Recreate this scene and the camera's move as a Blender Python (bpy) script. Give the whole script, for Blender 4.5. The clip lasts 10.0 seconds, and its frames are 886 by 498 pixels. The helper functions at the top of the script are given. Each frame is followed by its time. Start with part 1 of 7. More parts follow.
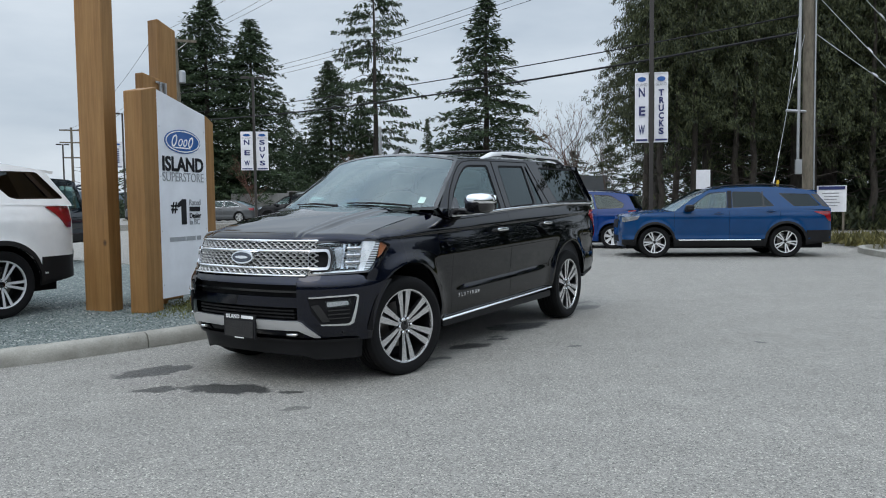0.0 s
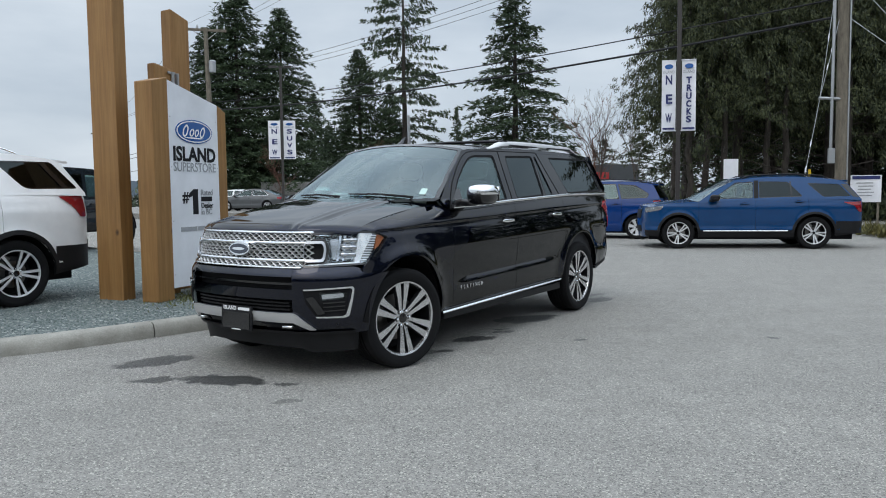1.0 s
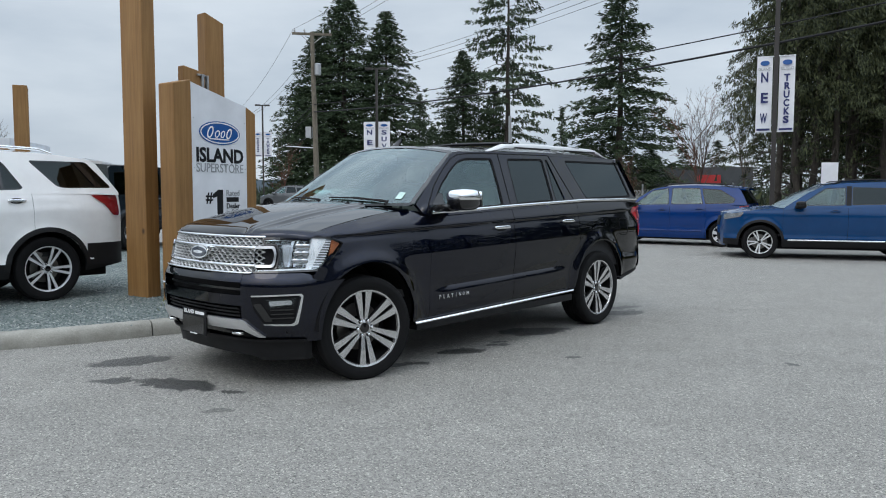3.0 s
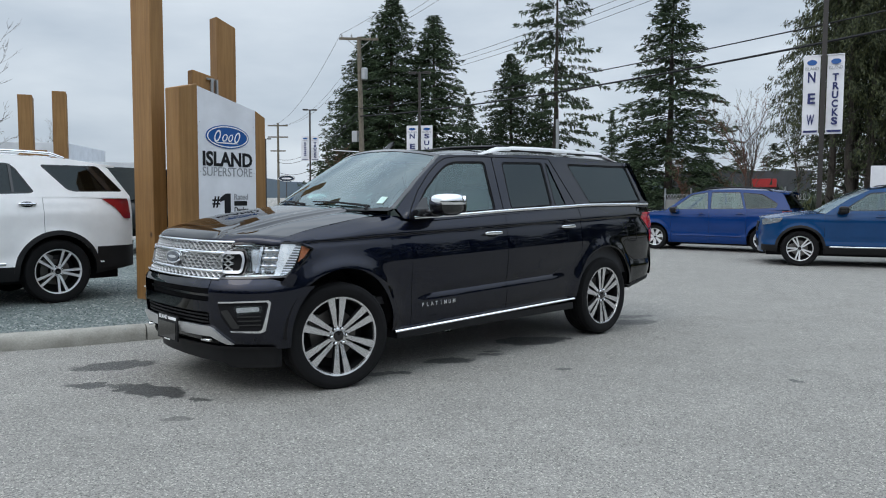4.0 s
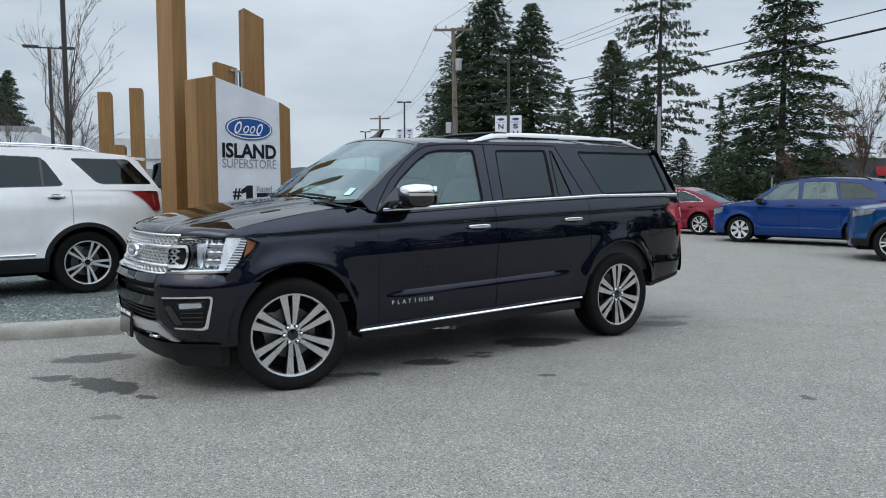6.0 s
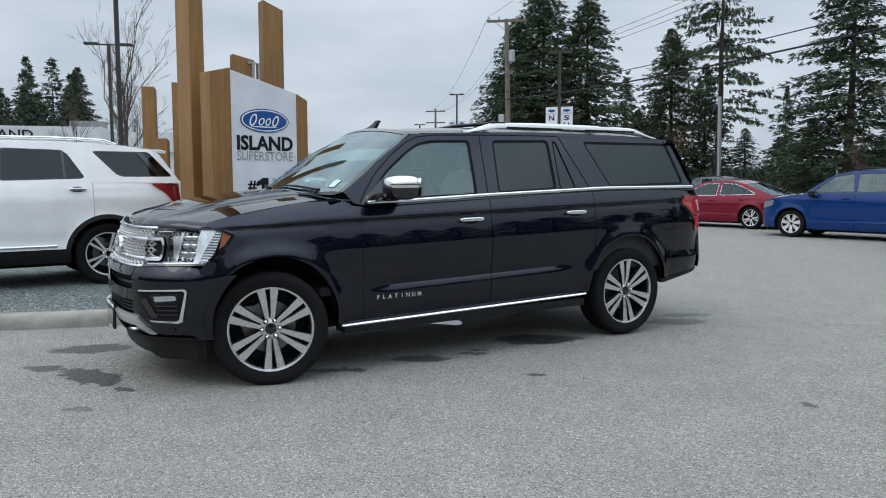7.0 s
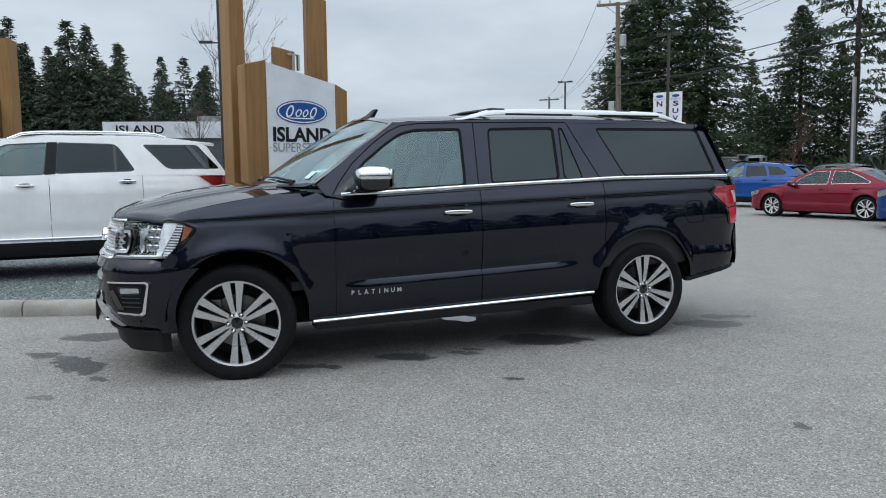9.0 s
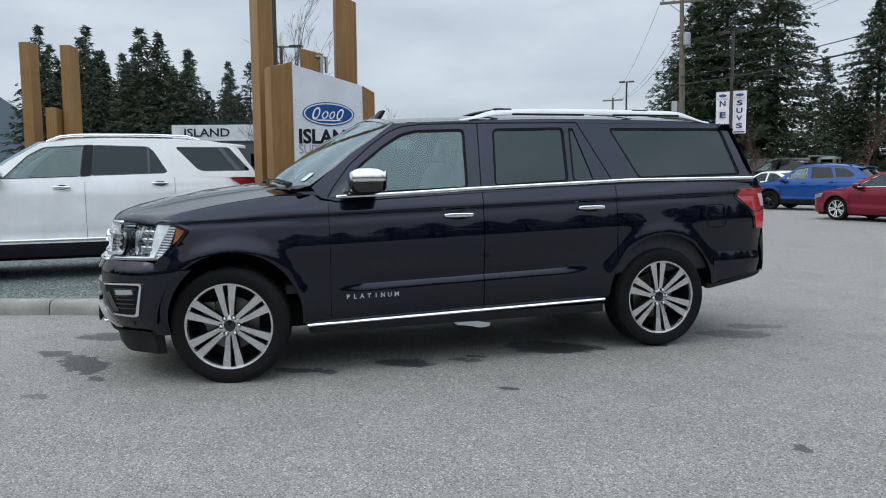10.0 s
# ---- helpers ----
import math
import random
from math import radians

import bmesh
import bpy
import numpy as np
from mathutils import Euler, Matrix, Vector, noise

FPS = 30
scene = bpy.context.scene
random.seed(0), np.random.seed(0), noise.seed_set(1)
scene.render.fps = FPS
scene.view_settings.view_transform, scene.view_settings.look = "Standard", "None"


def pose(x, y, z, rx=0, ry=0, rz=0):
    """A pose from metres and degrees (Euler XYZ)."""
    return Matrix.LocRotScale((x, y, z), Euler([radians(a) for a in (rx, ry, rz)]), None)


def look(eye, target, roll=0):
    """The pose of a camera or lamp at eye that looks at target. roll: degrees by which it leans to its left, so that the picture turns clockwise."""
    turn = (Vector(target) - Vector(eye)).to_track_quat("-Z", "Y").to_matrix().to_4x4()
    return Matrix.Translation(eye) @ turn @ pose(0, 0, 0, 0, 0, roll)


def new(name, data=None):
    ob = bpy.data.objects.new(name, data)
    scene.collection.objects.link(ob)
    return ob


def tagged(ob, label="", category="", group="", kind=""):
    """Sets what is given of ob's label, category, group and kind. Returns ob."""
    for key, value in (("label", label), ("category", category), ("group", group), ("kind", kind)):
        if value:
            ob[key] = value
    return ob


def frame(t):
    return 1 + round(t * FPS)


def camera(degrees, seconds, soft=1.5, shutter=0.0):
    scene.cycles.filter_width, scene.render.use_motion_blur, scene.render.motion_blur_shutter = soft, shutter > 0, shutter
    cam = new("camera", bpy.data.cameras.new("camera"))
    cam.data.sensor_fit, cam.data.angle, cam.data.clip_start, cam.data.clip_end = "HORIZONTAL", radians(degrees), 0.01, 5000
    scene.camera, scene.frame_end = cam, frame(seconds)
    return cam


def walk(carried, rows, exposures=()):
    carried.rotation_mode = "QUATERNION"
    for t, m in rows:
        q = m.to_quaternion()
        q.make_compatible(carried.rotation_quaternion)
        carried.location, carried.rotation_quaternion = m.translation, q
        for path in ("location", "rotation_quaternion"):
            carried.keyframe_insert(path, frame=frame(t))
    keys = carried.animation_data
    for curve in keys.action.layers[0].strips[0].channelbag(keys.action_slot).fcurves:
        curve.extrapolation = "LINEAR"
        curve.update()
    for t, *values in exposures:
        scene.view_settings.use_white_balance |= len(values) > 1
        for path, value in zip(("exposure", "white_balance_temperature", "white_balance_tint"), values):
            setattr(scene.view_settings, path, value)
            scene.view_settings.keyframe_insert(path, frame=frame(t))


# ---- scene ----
# camera and its walk
cam = camera(61.1, 10.0, 1.05)
PATH = [
    (0, (1.194, 0.771, 1.366), (1.058, 2.763, 1.246), -0.7),
    (0.5, (1.235, 0.819, 1.367), (1.07, 2.807, 1.231), -0.7),
    (1, (1.438, 0.874, 1.385), (1.221, 2.857, 1.236), -0.6),
    (1.5, (1.663, 0.966, 1.389), (1.379, 2.939, 1.231), -0.5),
    (2, (1.895, 1.116, 1.402), (1.538, 3.078, 1.242), -0.3),
    (2.5, (2.199, 1.247, 1.407), (1.767, 3.193, 1.254), -0.1),
    (4, (2.964, 1.746, 1.42), (2.328, 3.637, 1.284), 0.2),
    (4.5, (3.185, 1.927, 1.412), (2.487, 3.796, 1.274), 0.0),
    (5, (3.372, 2.133, 1.415), (2.608, 3.975, 1.27), -0.1),
    (5.5, (3.579, 2.326, 1.419), (2.75, 4.14, 1.267), -0.1),
    (7, (4.16, 2.944, 1.409), (3.13, 4.649, 1.231), -0.1),
    (7.5, (4.364, 3.143, 1.414), (3.269, 4.806, 1.225), -0.2),
    (8, (4.495, 3.362, 1.403), (3.337, 4.981, 1.208), -0.3),
    (8.5, (4.642, 3.55, 1.405), (3.421, 5.122, 1.203), -0.4),
    (9, (4.828, 3.773, 1.409), (3.544, 5.293, 1.206), -0.5),
    (9.5, (4.962, 3.978, 1.397), (3.616, 5.443, 1.194), -0.5),
    (10, (5.075, 4.198, 1.407), (3.667, 5.605, 1.21), -0.5),
]
walk(cam, [(t, look(eye, target, roll)) for t, eye, target, roll in PATH])

# overcast daylight
world = bpy.data.worlds.new("overcast")
scene.world = world
world.use_nodes = True
wn, wl = world.node_tree.nodes, world.node_tree.links
wn.clear()
w_out = wn.new("ShaderNodeOutputWorld")
w_bg = wn.new("ShaderNodeBackground")
w_sky = wn.new("ShaderNodeTexSky")
w_sky.sky_type = "NISHITA"
w_sky.sun_disc = False
w_sky.sun_elevation = radians(38)
w_sky.sun_rotation = radians(200)
w_sky.air_density, w_sky.dust_density = 1.0, 3.0
w_co = wn.new("ShaderNodeTexCoord")
w_map = wn.new("ShaderNodeMapping")
w_map.inputs["Scale"].default_value = (1.6, 1.6, 5.5)
w_noise = wn.new("ShaderNodeTexNoise")
w_noise.inputs["Scale"].default_value = 1.7
w_noise.inputs["Detail"].default_value = 7.0
w_noise.inputs["Roughness"].default_value = 0.52
w_ramp = wn.new("ShaderNodeValToRGB")
w_ramp.color_ramp.elements[0].position, w_ramp.color_ramp.elements[0].color = 0.30, (4.5, 5.3, 6.25, 1)
w_ramp.color_ramp.elements[1].position, w_ramp.color_ramp.elements[1].color = 0.72, (7.1, 7.85, 8.6, 1)
w_mix = wn.new("ShaderNodeMix")
w_mix.data_type = "RGBA"
w_mix.inputs["Factor"].default_value = 0.9
wl.new(w_co.outputs["Generated"], w_map.inputs["Vector"])
wl.new(w_map.outputs["Vector"], w_noise.inputs["Vector"])
wl.new(w_noise.outputs["Fac"], w_ramp.inputs["Fac"])
wl.new(w_sky.outputs["Color"], w_mix.inputs["A"])
wl.new(w_ramp.outputs["Color"], w_mix.inputs["B"])
# an overcast sky is brightest overhead
w_sep = wn.new("ShaderNodeSeparateXYZ")
w_rise = wn.new("ShaderNodeMapRange")
w_rise.clamp = True
for key, val in (("From Min", 0.27), ("From Max", 0.72), ("To Min", 1.0), ("To Max", 2.6)):
    w_rise.inputs[key].default_value = val
w_lum = wn.new("ShaderNodeVectorMath")
w_lum.operation = "SCALE"
wl.new(w_co.outputs["Generated"], w_sep.inputs[0])
wl.new(w_sep.outputs["Z"], w_rise.inputs["Value"])
wl.new(w_mix.outputs["Result"], w_lum.inputs[0])
wl.new(w_rise.outputs[0], w_lum.inputs["Scale"])
wl.new(w_lum.outputs[0], w_bg.inputs["Color"])
w_bg.inputs["Strength"].default_value = 0.106
wl.new(w_bg.outputs["Background"], w_out.inputs["Surface"])

sun = new("sun", bpy.data.lights.new("sun", "SUN"))
sun.data.energy, sun.data.angle, sun.data.color = 0.5, radians(30), (1.0, 0.955, 0.89)
sun.matrix_world = look((0, 0, 40), (8, 18, 10))
scene.view_settings.exposure = 0.0


# materials
class Mat:
    """A small wrapper round one node material."""

    def __init__(self, name, color=(0.5, 0.5, 0.5), rough=0.5, metal=0.0, coat=0.0, spec=0.5):
        self.m = bpy.data.materials.new(name)
        self.m.use_nodes = True
        self.n, self.l = self.m.node_tree.nodes, self.m.node_tree.links
        self.b = self.n["Principled BSDF"]
        self.b.inputs["Base Color"].default_value = (*color, 1)
        self.b.inputs["Roughness"].default_value = rough
        self.b.inputs["Metallic"].default_value = metal
        self.b.inputs["Coat Weight"].default_value = coat
        self.b.inputs["Coat Roughness"].default_value = 0.03
        self.b.inputs["Specular IOR Level"].default_value = spec

    def node(self, kind, **kw):
        nd = self.n.new("ShaderNode" + kind)
        for k, v in kw.items():
            nd.inputs[k].default_value = v
        return nd

    def coords(self, which="Object", scale=(1, 1, 1)):
        c = self.n.new("ShaderNodeTexCoord")
        mp = self.node("Mapping", Scale=scale)
        self.l.new(c.outputs[which], mp.inputs["Vector"])
        return mp.outputs["Vector"]

    def noise(self, scale, vec=None, detail=4.0, rough=0.55):
        nd = self.node("TexNoise", Scale=scale, Detail=detail, Roughness=rough)
        self.l.new(vec if vec is not None else self.coords(), nd.inputs["Vector"])
        return nd.outputs["Fac"]

    def ramp(self, fac, stops):
        r = self.n.new("ShaderNodeValToRGB")
        el = r.color_ramp.elements
        while len(el) < len(stops):
            el.new(0.5)
        for e, (p, c) in zip(el, stops):
            e.position = p
            e.color = (*c, 1) if len(c) == 3 else c
        self.l.new(fac, r.inputs["Fac"])
        return r.outputs["Color"]

    def mix(self, fac, a, b, kind="MIX"):
        mx = self.n.new("ShaderNodeMix")
        mx.data_type, mx.blend_type = "RGBA", kind
        for sock, v in (("Factor", fac), ("A", a), ("B", b)):
            if isinstance(v, (int, float)):
                mx.inputs[sock].default_value = v
            elif isinstance(v, tuple):
                mx.inputs[sock].default_value = (*v, 1)
            else:
                self.l.new(v, mx.inputs[sock])
        return mx.outputs["Result"]

    def math(self, op, a, b=0.0, clamp=False):
        nd = self.n.new("ShaderNodeMath")
        nd.operation, nd.use_clamp = op, clamp
        for i, v in enumerate((a, b)):
            if isinstance(v, (int, float)):
                nd.inputs[i].default_value = v
            else:
                self.l.new(v, nd.inputs[i])
        return nd.outputs[0]

    def set(self, name, sock):
        self.l.new(sock, self.b.inputs[name])
        return self

    def bump(self, height, strength=0.3, dist=0.01):
        nd = self.node("Bump", Strength=strength, Distance=dist)
        self.l.new(height, nd.inputs["Height"])
        self.l.new(nd.outputs["Normal"], self.b.inputs["Normal"])
        return self


def car_paint(name, color, flake=0.0, dirt=0.06, coat_ior=1.45, edge=1.0):
    m = Mat(name, color, 0.34, flake, 1.0, 0.03)
    m.b.inputs["Specular Tint"].default_value = (edge, edge, edge, 1)
    m.b.inputs["Coat IOR"].default_value = coat_ior
    v = m.coords()
    spots = m.noise(3.0, v, 5.0, 0.6)
    low = tuple(c * (1 - dirt) for c in color)
    high = tuple(min(1.0, c * (1 + dirt) + 0.0006) for c in color)
    m.set("Base Color", m.ramp(spots, [(0.3, low), (0.7, high)]))
    film = m.noise(9.0, v, 6.0, 0.65)
    m.set("Coat Roughness", m.ramp(film, [(0.4, (0.004,) * 3), (0.75, (0.02,) * 3)]))
    return m.m


def window_glass(name, tint, ior=1.55):
    """A pane: what is behind, tinted, under a clear reflection."""
    m = Mat(name)
    out = m.n["Material Output"]
    tr = m.node("BsdfTransparent", Color=(*tint, 1))
    gl = m.node("BsdfGlossy", Roughness=0.008, Color=(0.84, 0.975, 1.0, 1))
    lw = m.node("LayerWeight", Blend=0.5)
    f0 = ((ior - 1) / (ior + 1)) ** 2
    fr = m.math("ADD", m.math("MULTIPLY", m.math("POWER", lw.outputs["Facing"], 5.0), 1 - f0), f0)
    mx = m.n.new("ShaderNodeMixShader")
    m.l.new(fr, mx.inputs[0])
    m.l.new(tr.outputs[0], mx.inputs[1])
    m.l.new(gl.outputs[0], mx.inputs[2])
    m.l.new(mx.outputs[0], out.inputs["Surface"])
    return m.m


def plastic(name, color, rough=0.55, grain=220.0):
    m = Mat(name, color, rough, spec=0.5 if max(color) > 0.05 else 0.2)
    v = m.coords()
    n = m.noise(5.0, v, 5.0)
    m.set("Base Color", m.ramp(n, [(0.3, tuple(c * 0.82 for c in color)), (0.7, tuple(min(1, c * 1.18) for c in color))]))
    m.bump(m.noise(grain, v, 2.0), 0.15, 0.002)
    return m.m


def metal(name, color, rough, scratch=0.08):
    m = Mat(name, color, rough, 1.0)
    n = m.noise(14.0, None, 5.0, 0.6)
    m.set("Roughness", m.ramp(n, [(0.3, (max(0.0, rough - scratch / 2),) * 3), (0.75, (rough + scratch,) * 3)]))
    return m.m


M_NAVY = car_paint("near_black_navy_paint", (0.0036, 0.0058, 0.0175), 1.0, coat_ior=1.5, edge=0.12)
M_WHITE = car_paint("pearl_white_paint", (0.82, 0.82, 0.82))
M_BLUE = car_paint("atlas_blue_metallic_paint", (0.003, 0.043, 0.138), 0.1)
M_DBLUE = car_paint("deep_blue_metallic_paint", (0.001, 0.030, 0.150), 0.0)
M_SKYBLUE = car_paint("bright_blue_metallic_paint", (0.005, 0.062, 0.26), 0.2)
M_RED = car_paint("ruby_red_metallic_paint", (0.18, 0.004, 0.018), 0.3)
M_SLATE = car_paint("dark_slate_paint", (0.007, 0.012, 0.017))
M_GREY = car_paint("magnetic_grey_paint", (0.10, 0.105, 0.11), 0.4)
M_SILVER = car_paint("silver_paint", (0.45, 0.46, 0.47), 0.5)
M_BLACKP = car_paint("gloss_black_paint", (0.006, 0.006, 0.007))
M_GREEN_GREY = car_paint("greenish_grey_paint", (0.12, 0.14, 0.14), 0.2)
M_TRIM = plastic("black_moulded_plastic", (0.012, 0.012, 0.013), 0.5)
M_GLOSSB = Mat("piano_black_trim", (0.006, 0.006, 0.007), 0.12, 0.0, 0.6).m
M_DARK = plastic("dark_cavity_plastic", (0.006, 0.006, 0.007), 0.75)
M_RUBBER = plastic("tyre_rubber", (0.0075, 0.0075, 0.008), 0.85, 90.0)
M_CHROME = metal("bright_chrome", (0.86, 0.87, 0.88), 0.05, 0.05)
M_SATIN = Mat("satin_silver_trim", (0.62, 0.62, 0.62), 0.30, 0.55).m
M_ALLOY = Mat("machined_alloy", (0.66, 0.66, 0.66), 0.27, 0.85).m
# plain chrome, its dark reflections put into a dimmer metal colour
M_CHROMED = metal("dimmed_chrome", (0.50, 0.51, 0.53), 0.06, 0.05)
M_ALLOYD = Mat("dark_and_shaded_alloy", (0.014, 0.014, 0.015), 0.5, 0.3, 0.0, 0.2).m
M_SILVERW = Mat("silver_painted_wheel", (0.66, 0.67, 0.68), 0.32, 0.3, 0.5).m
M_STEEL = metal("brake_steel", (0.22, 0.21, 0.20), 0.4)
M_GLASS = window_glass("clear_window_glass", (0.55, 0.66, 0.64), 1.85)
M_GLASS2 = window_glass("greenish_window_glass", (0.66, 0.74, 0.72), 1.75)
M_GLASS3 = window_glass("dim_window_glass", (0.30, 0.36, 0.34), 1.6)
M_SHIELD = window_glass("windscreen_glass", (0.55, 0.70, 0.68), 2.35)
M_PRIV = window_glass("privacy_window_glass", (0.05, 0.055, 0.058), 1.62)
M_PRIV2 = window_glass("dark_privacy_glass", (0.05, 0.055, 0.058), 1.5)
M_LENS = window_glass("clear_lamp_lens", (0.93, 0.94, 0.95), 1.4)
M_REDLENS = Mat("red_lamp_lens", (0.42, 0.020, 0.032), 0.12, 0.0, 0.8).m
M_REDDARK = Mat("dark_red_lamp_lens", (0.24, 0.006, 0.012), 0.12, 0.0, 0.8).m
M_REDLENS2 = Mat("bright_red_lamp_lens", (0.66, 0.02, 0.03), 0.12, 0.0, 0.8).m
M_PINKLENS = Mat("pale_lamp_lens", (0.72, 0.55, 0.55), 0.12, 0.0, 0.8).m
M_AMBER = Mat("amber_lens", (0.50, 0.17, 0.075), 0.15, 0.0, 0.8).m
M_LEATHER = plastic("beige_grey_leather", (0.22, 0.21, 0.195), 0.55, 60.0)
M_CABIN = plastic("dark_cabin_lining", (0.045, 0.045, 0.047), 0.8)
M_WHITEP = plastic("white_print", (0.78, 0.78, 0.78), 0.5)
M_BLACKP2 = plastic("black_print", (0.012, 0.012, 0.014), 0.5)
M_GREYP = plastic("grey_print", (0.30, 0.31, 0.32), 0.5)
M_NAVYP = plastic("navy_print", (0.018, 0.026, 0.12), 0.5)
M_OVAL = Mat("blue_emblem", (0.012, 0.085, 0.30), 0.25, 0.0, 0.5).m
M_OVALCAR = Mat("dark_emblem", (0.02, 0.03, 0.05), 0.2, 0.0, 0.8).m
M_RED_PLAIN = plastic("red_sheet_metal", (0.42, 0.03, 0.03), 0.5)
M_YELLOW = plastic("yellow_guard", (0.62, 0.42, 0.02), 0.5)


def asphalt_material():
    m = Mat("worn_grey_asphalt", (0.2, 0.2, 0.2), 0.9)
    v = m.coords()
    big = m.noise(0.22, v, 5.0, 0.6)
    mid = m.noise(2.3, v, 6.0, 0.65)
    base = m.ramp(big, [(0.25, (0.233, 0.224, 0.208)), (0.75, (0.285, 0.274, 0.254))])
    base = m.mix(0.55, base, m.ramp(mid, [(0.3, (0.216, 0.209, 0.195)), (0.7, (0.301, 0.290, 0.270))]))
    # stones of the aggregate
    vor = m.node("TexVoronoi", Scale=128.0)
    m.l.new(v, vor.inputs["Vector"])
    sep = m.n.new("ShaderNodeSeparateColor")
    m.l.new(vor.outputs["Color"], sep.inputs[0])
    stone = m.ramp(sep.outputs[0], [(0.0, (0.30, 0.30, 0.31)), (0.2, (0.78, 0.78, 0.78)), (0.6, (1.03, 1.03, 1.02)), (0.88, (1.22, 1.22, 1.19)), (0.985, (2.1, 2.07, 1.97))])
    base = m.mix(0.85, base, stone, "MULTIPLY")
    fine = m.noise(38.0, v, 5.0, 0.75)
    base = m.mix(0.6, base, m.ramp(fine, [(0.32, (0.68, 0.68, 0.68)), (0.68, (1.26, 1.26, 1.25))]), "MULTIPLY")
    chips = m.node("TexVoronoi", Scale=34.0)
    m.l.new(v, chips.inputs["Vector"])
    csep = m.n.new("ShaderNodeSeparateColor")
    m.l.new(chips.outputs["Color"], csep.inputs[0])
    near = m.ramp(chips.outputs["Distance"], [(0.10, (1, 1, 1)), (0.17, (0, 0, 0))])
    base = m.mix(m.math("MULTIPLY", near, m.ramp(csep.outputs[1], [(0.80, (0, 0, 0)), (0.84, (0.8, 0.8, 0.8))])), base, (0.50, 0.49, 0.46))
    base = m.mix(m.math("MULTIPLY", near, m.ramp(csep.outputs[2], [(0.76, (0, 0, 0)), (0.80, (0.75, 0.75, 0.75))])), base, (0.075, 0.074, 0.072))
    streak = m.noise(0.5, m.coords("Object", (0.35, 2.2, 1)), 5.0, 0.6)
    base = m.mix(0.5, base, m.ramp(streak, [(0.3, (0.90, 0.90, 0.895)), (0.7, (1.09, 1.085, 1.075))]), "MULTIPLY")
    # oil and damp patches where vehicles have stood
    warp = m.node("TexNoise", Scale=5.5, Detail=6.0, Roughness=0.65)
    m.l.new(v, warp.inputs["Vector"])
    wv = m.n.new("ShaderNodeVectorMath")
    wv.operation = "MULTIPLY_ADD"
    m.l.new(warp.outputs["Color"], wv.inputs[0])
    wv.inputs[1].default_value = (0.32, 0.32, 0.0)
    m.l.new(v, wv.inputs[2])
    total = None
    for x, y, a, b, turn, depth in STAINS:
        mp = m.n.new("ShaderNodeMapping")
        mp.vector_type = "TEXTURE"
        mp.inputs["Location"].default_value = (x + 0.16, y + 0.16, 0)
        mp.inputs["Rotation"].default_value = (0, 0, radians(turn))
        mp.inputs["Scale"].default_value = (a, b, 1)
        m.l.new(wv.outputs[0], mp.inputs["Vector"])
        ln = m.n.new("ShaderNodeVectorMath")
        ln.operation = "LENGTH"
        m.l.new(mp.outputs["Vector"], ln.inputs[0])
        mr = m.node("MapRange")
        mr.inputs["From Min"].default_value = 1.05
        mr.inputs["From Max"].default_value = 0.90
        mr.inputs["To Min"].default_value = 0.0
        mr.inputs["To Max"].default_value = depth
        m.l.new(ln.outputs["Value"], mr.inputs["Value"])
        total = mr.outputs[0] if total is None else m.math("MAXIMUM", total, mr.outputs[0])
    base = m.mix(total, base, m.mix(0.97, base, (0.14, 0.145, 0.15), "MULTIPLY"))
    m.set("Base Color", base)
    m.set("Roughness", m.math("SUBTRACT", 0.92, m.math("MULTIPLY", total, 0.38)))
    h = m.math("ADD", m.math("MULTIPLY", sep.outputs[1], 0.6), fine)
    m.bump(h, 0.8, 0.008)
    return m.m


# x, y, half length, half width, turn, depth of each dark patch on the asphalt
STAINS = [
    (-1.64, 6.80, 0.34, 0.17, 40, 0.87), (-1.36, 6.17, 0.17, 0.07, 10, 0.87), (-0.80, 6.21, 0.34, 0.13, -5, 0.97),
    (-1.10, 6.27, 0.14, 0.05, 20, 0.72), (-0.31, 6.13, 0.10, 0.04, 0, 0.87), (-0.15, 5.67, 0.14, 0.06, 15, 0.57),
    (0.96, 7.91, 0.21, 0.12, 30, 1.00), (1.43, 9.06, 0.36, 0.22, 35, 1.00), (1.72, 9.27, 0.10, 0.06, 20, 0.97),
    (0.51, 7.19, 0.16, 0.07, 30, 0.92), (0.69, 7.34, 0.10, 0.055, 30, 1.00), (1.22, 8.41, 0.09, 0.05, 20, 0.97),
    (1.20, 8.26, 0.13, 0.05, 30, 0.92), (1.97, 7.93, 0.06, 0.05, 0, 0.92), (3.72, 8.12, 0.06, 0.05, 0, 0.87),
    (2.30, 10.55, 0.34, 0.16, 40, 0.67), (2.30, 11.0, 0.26, 0.10, 40, 0.57), (1.98, 9.70, 0.14, 0.06, 20, 0.72),
]
M_ASPHALT = asphalt_material()


def gravel_material():
    m = Mat("blue_grey_gravel", (0.2, 0.24, 0.24), 0.9)
    v = m.coords()
    vor = m.node("TexVoronoi", Scale=42.0)
    m.l.new(v, vor.inputs["Vector"])
    sep = m.n.new("ShaderNodeSeparateColor")
    m.l.new(vor.outputs["Color"], sep.inputs[0])
    c = m.ramp(sep.outputs[0], [(0.0, (0.055, 0.075, 0.075)), (0.5, (0.125, 0.155, 0.150)), (0.9, (0.20, 0.225, 0.215)), (0.99, (0.42, 0.43, 0.41))])
    patch = m.noise(0.9, v, 6.0, 0.6)
    c = m.mix(0.7, c, m.ramp(patch, [(0.3, (0.7, 0.72, 0.72)), (0.7, (1.22, 1.2, 1.17))]), "MULTIPLY")
    m.set("Base Color", c)
    m.bump(vor.outputs["Distance"], 0.9, 0.02)
    return m.m


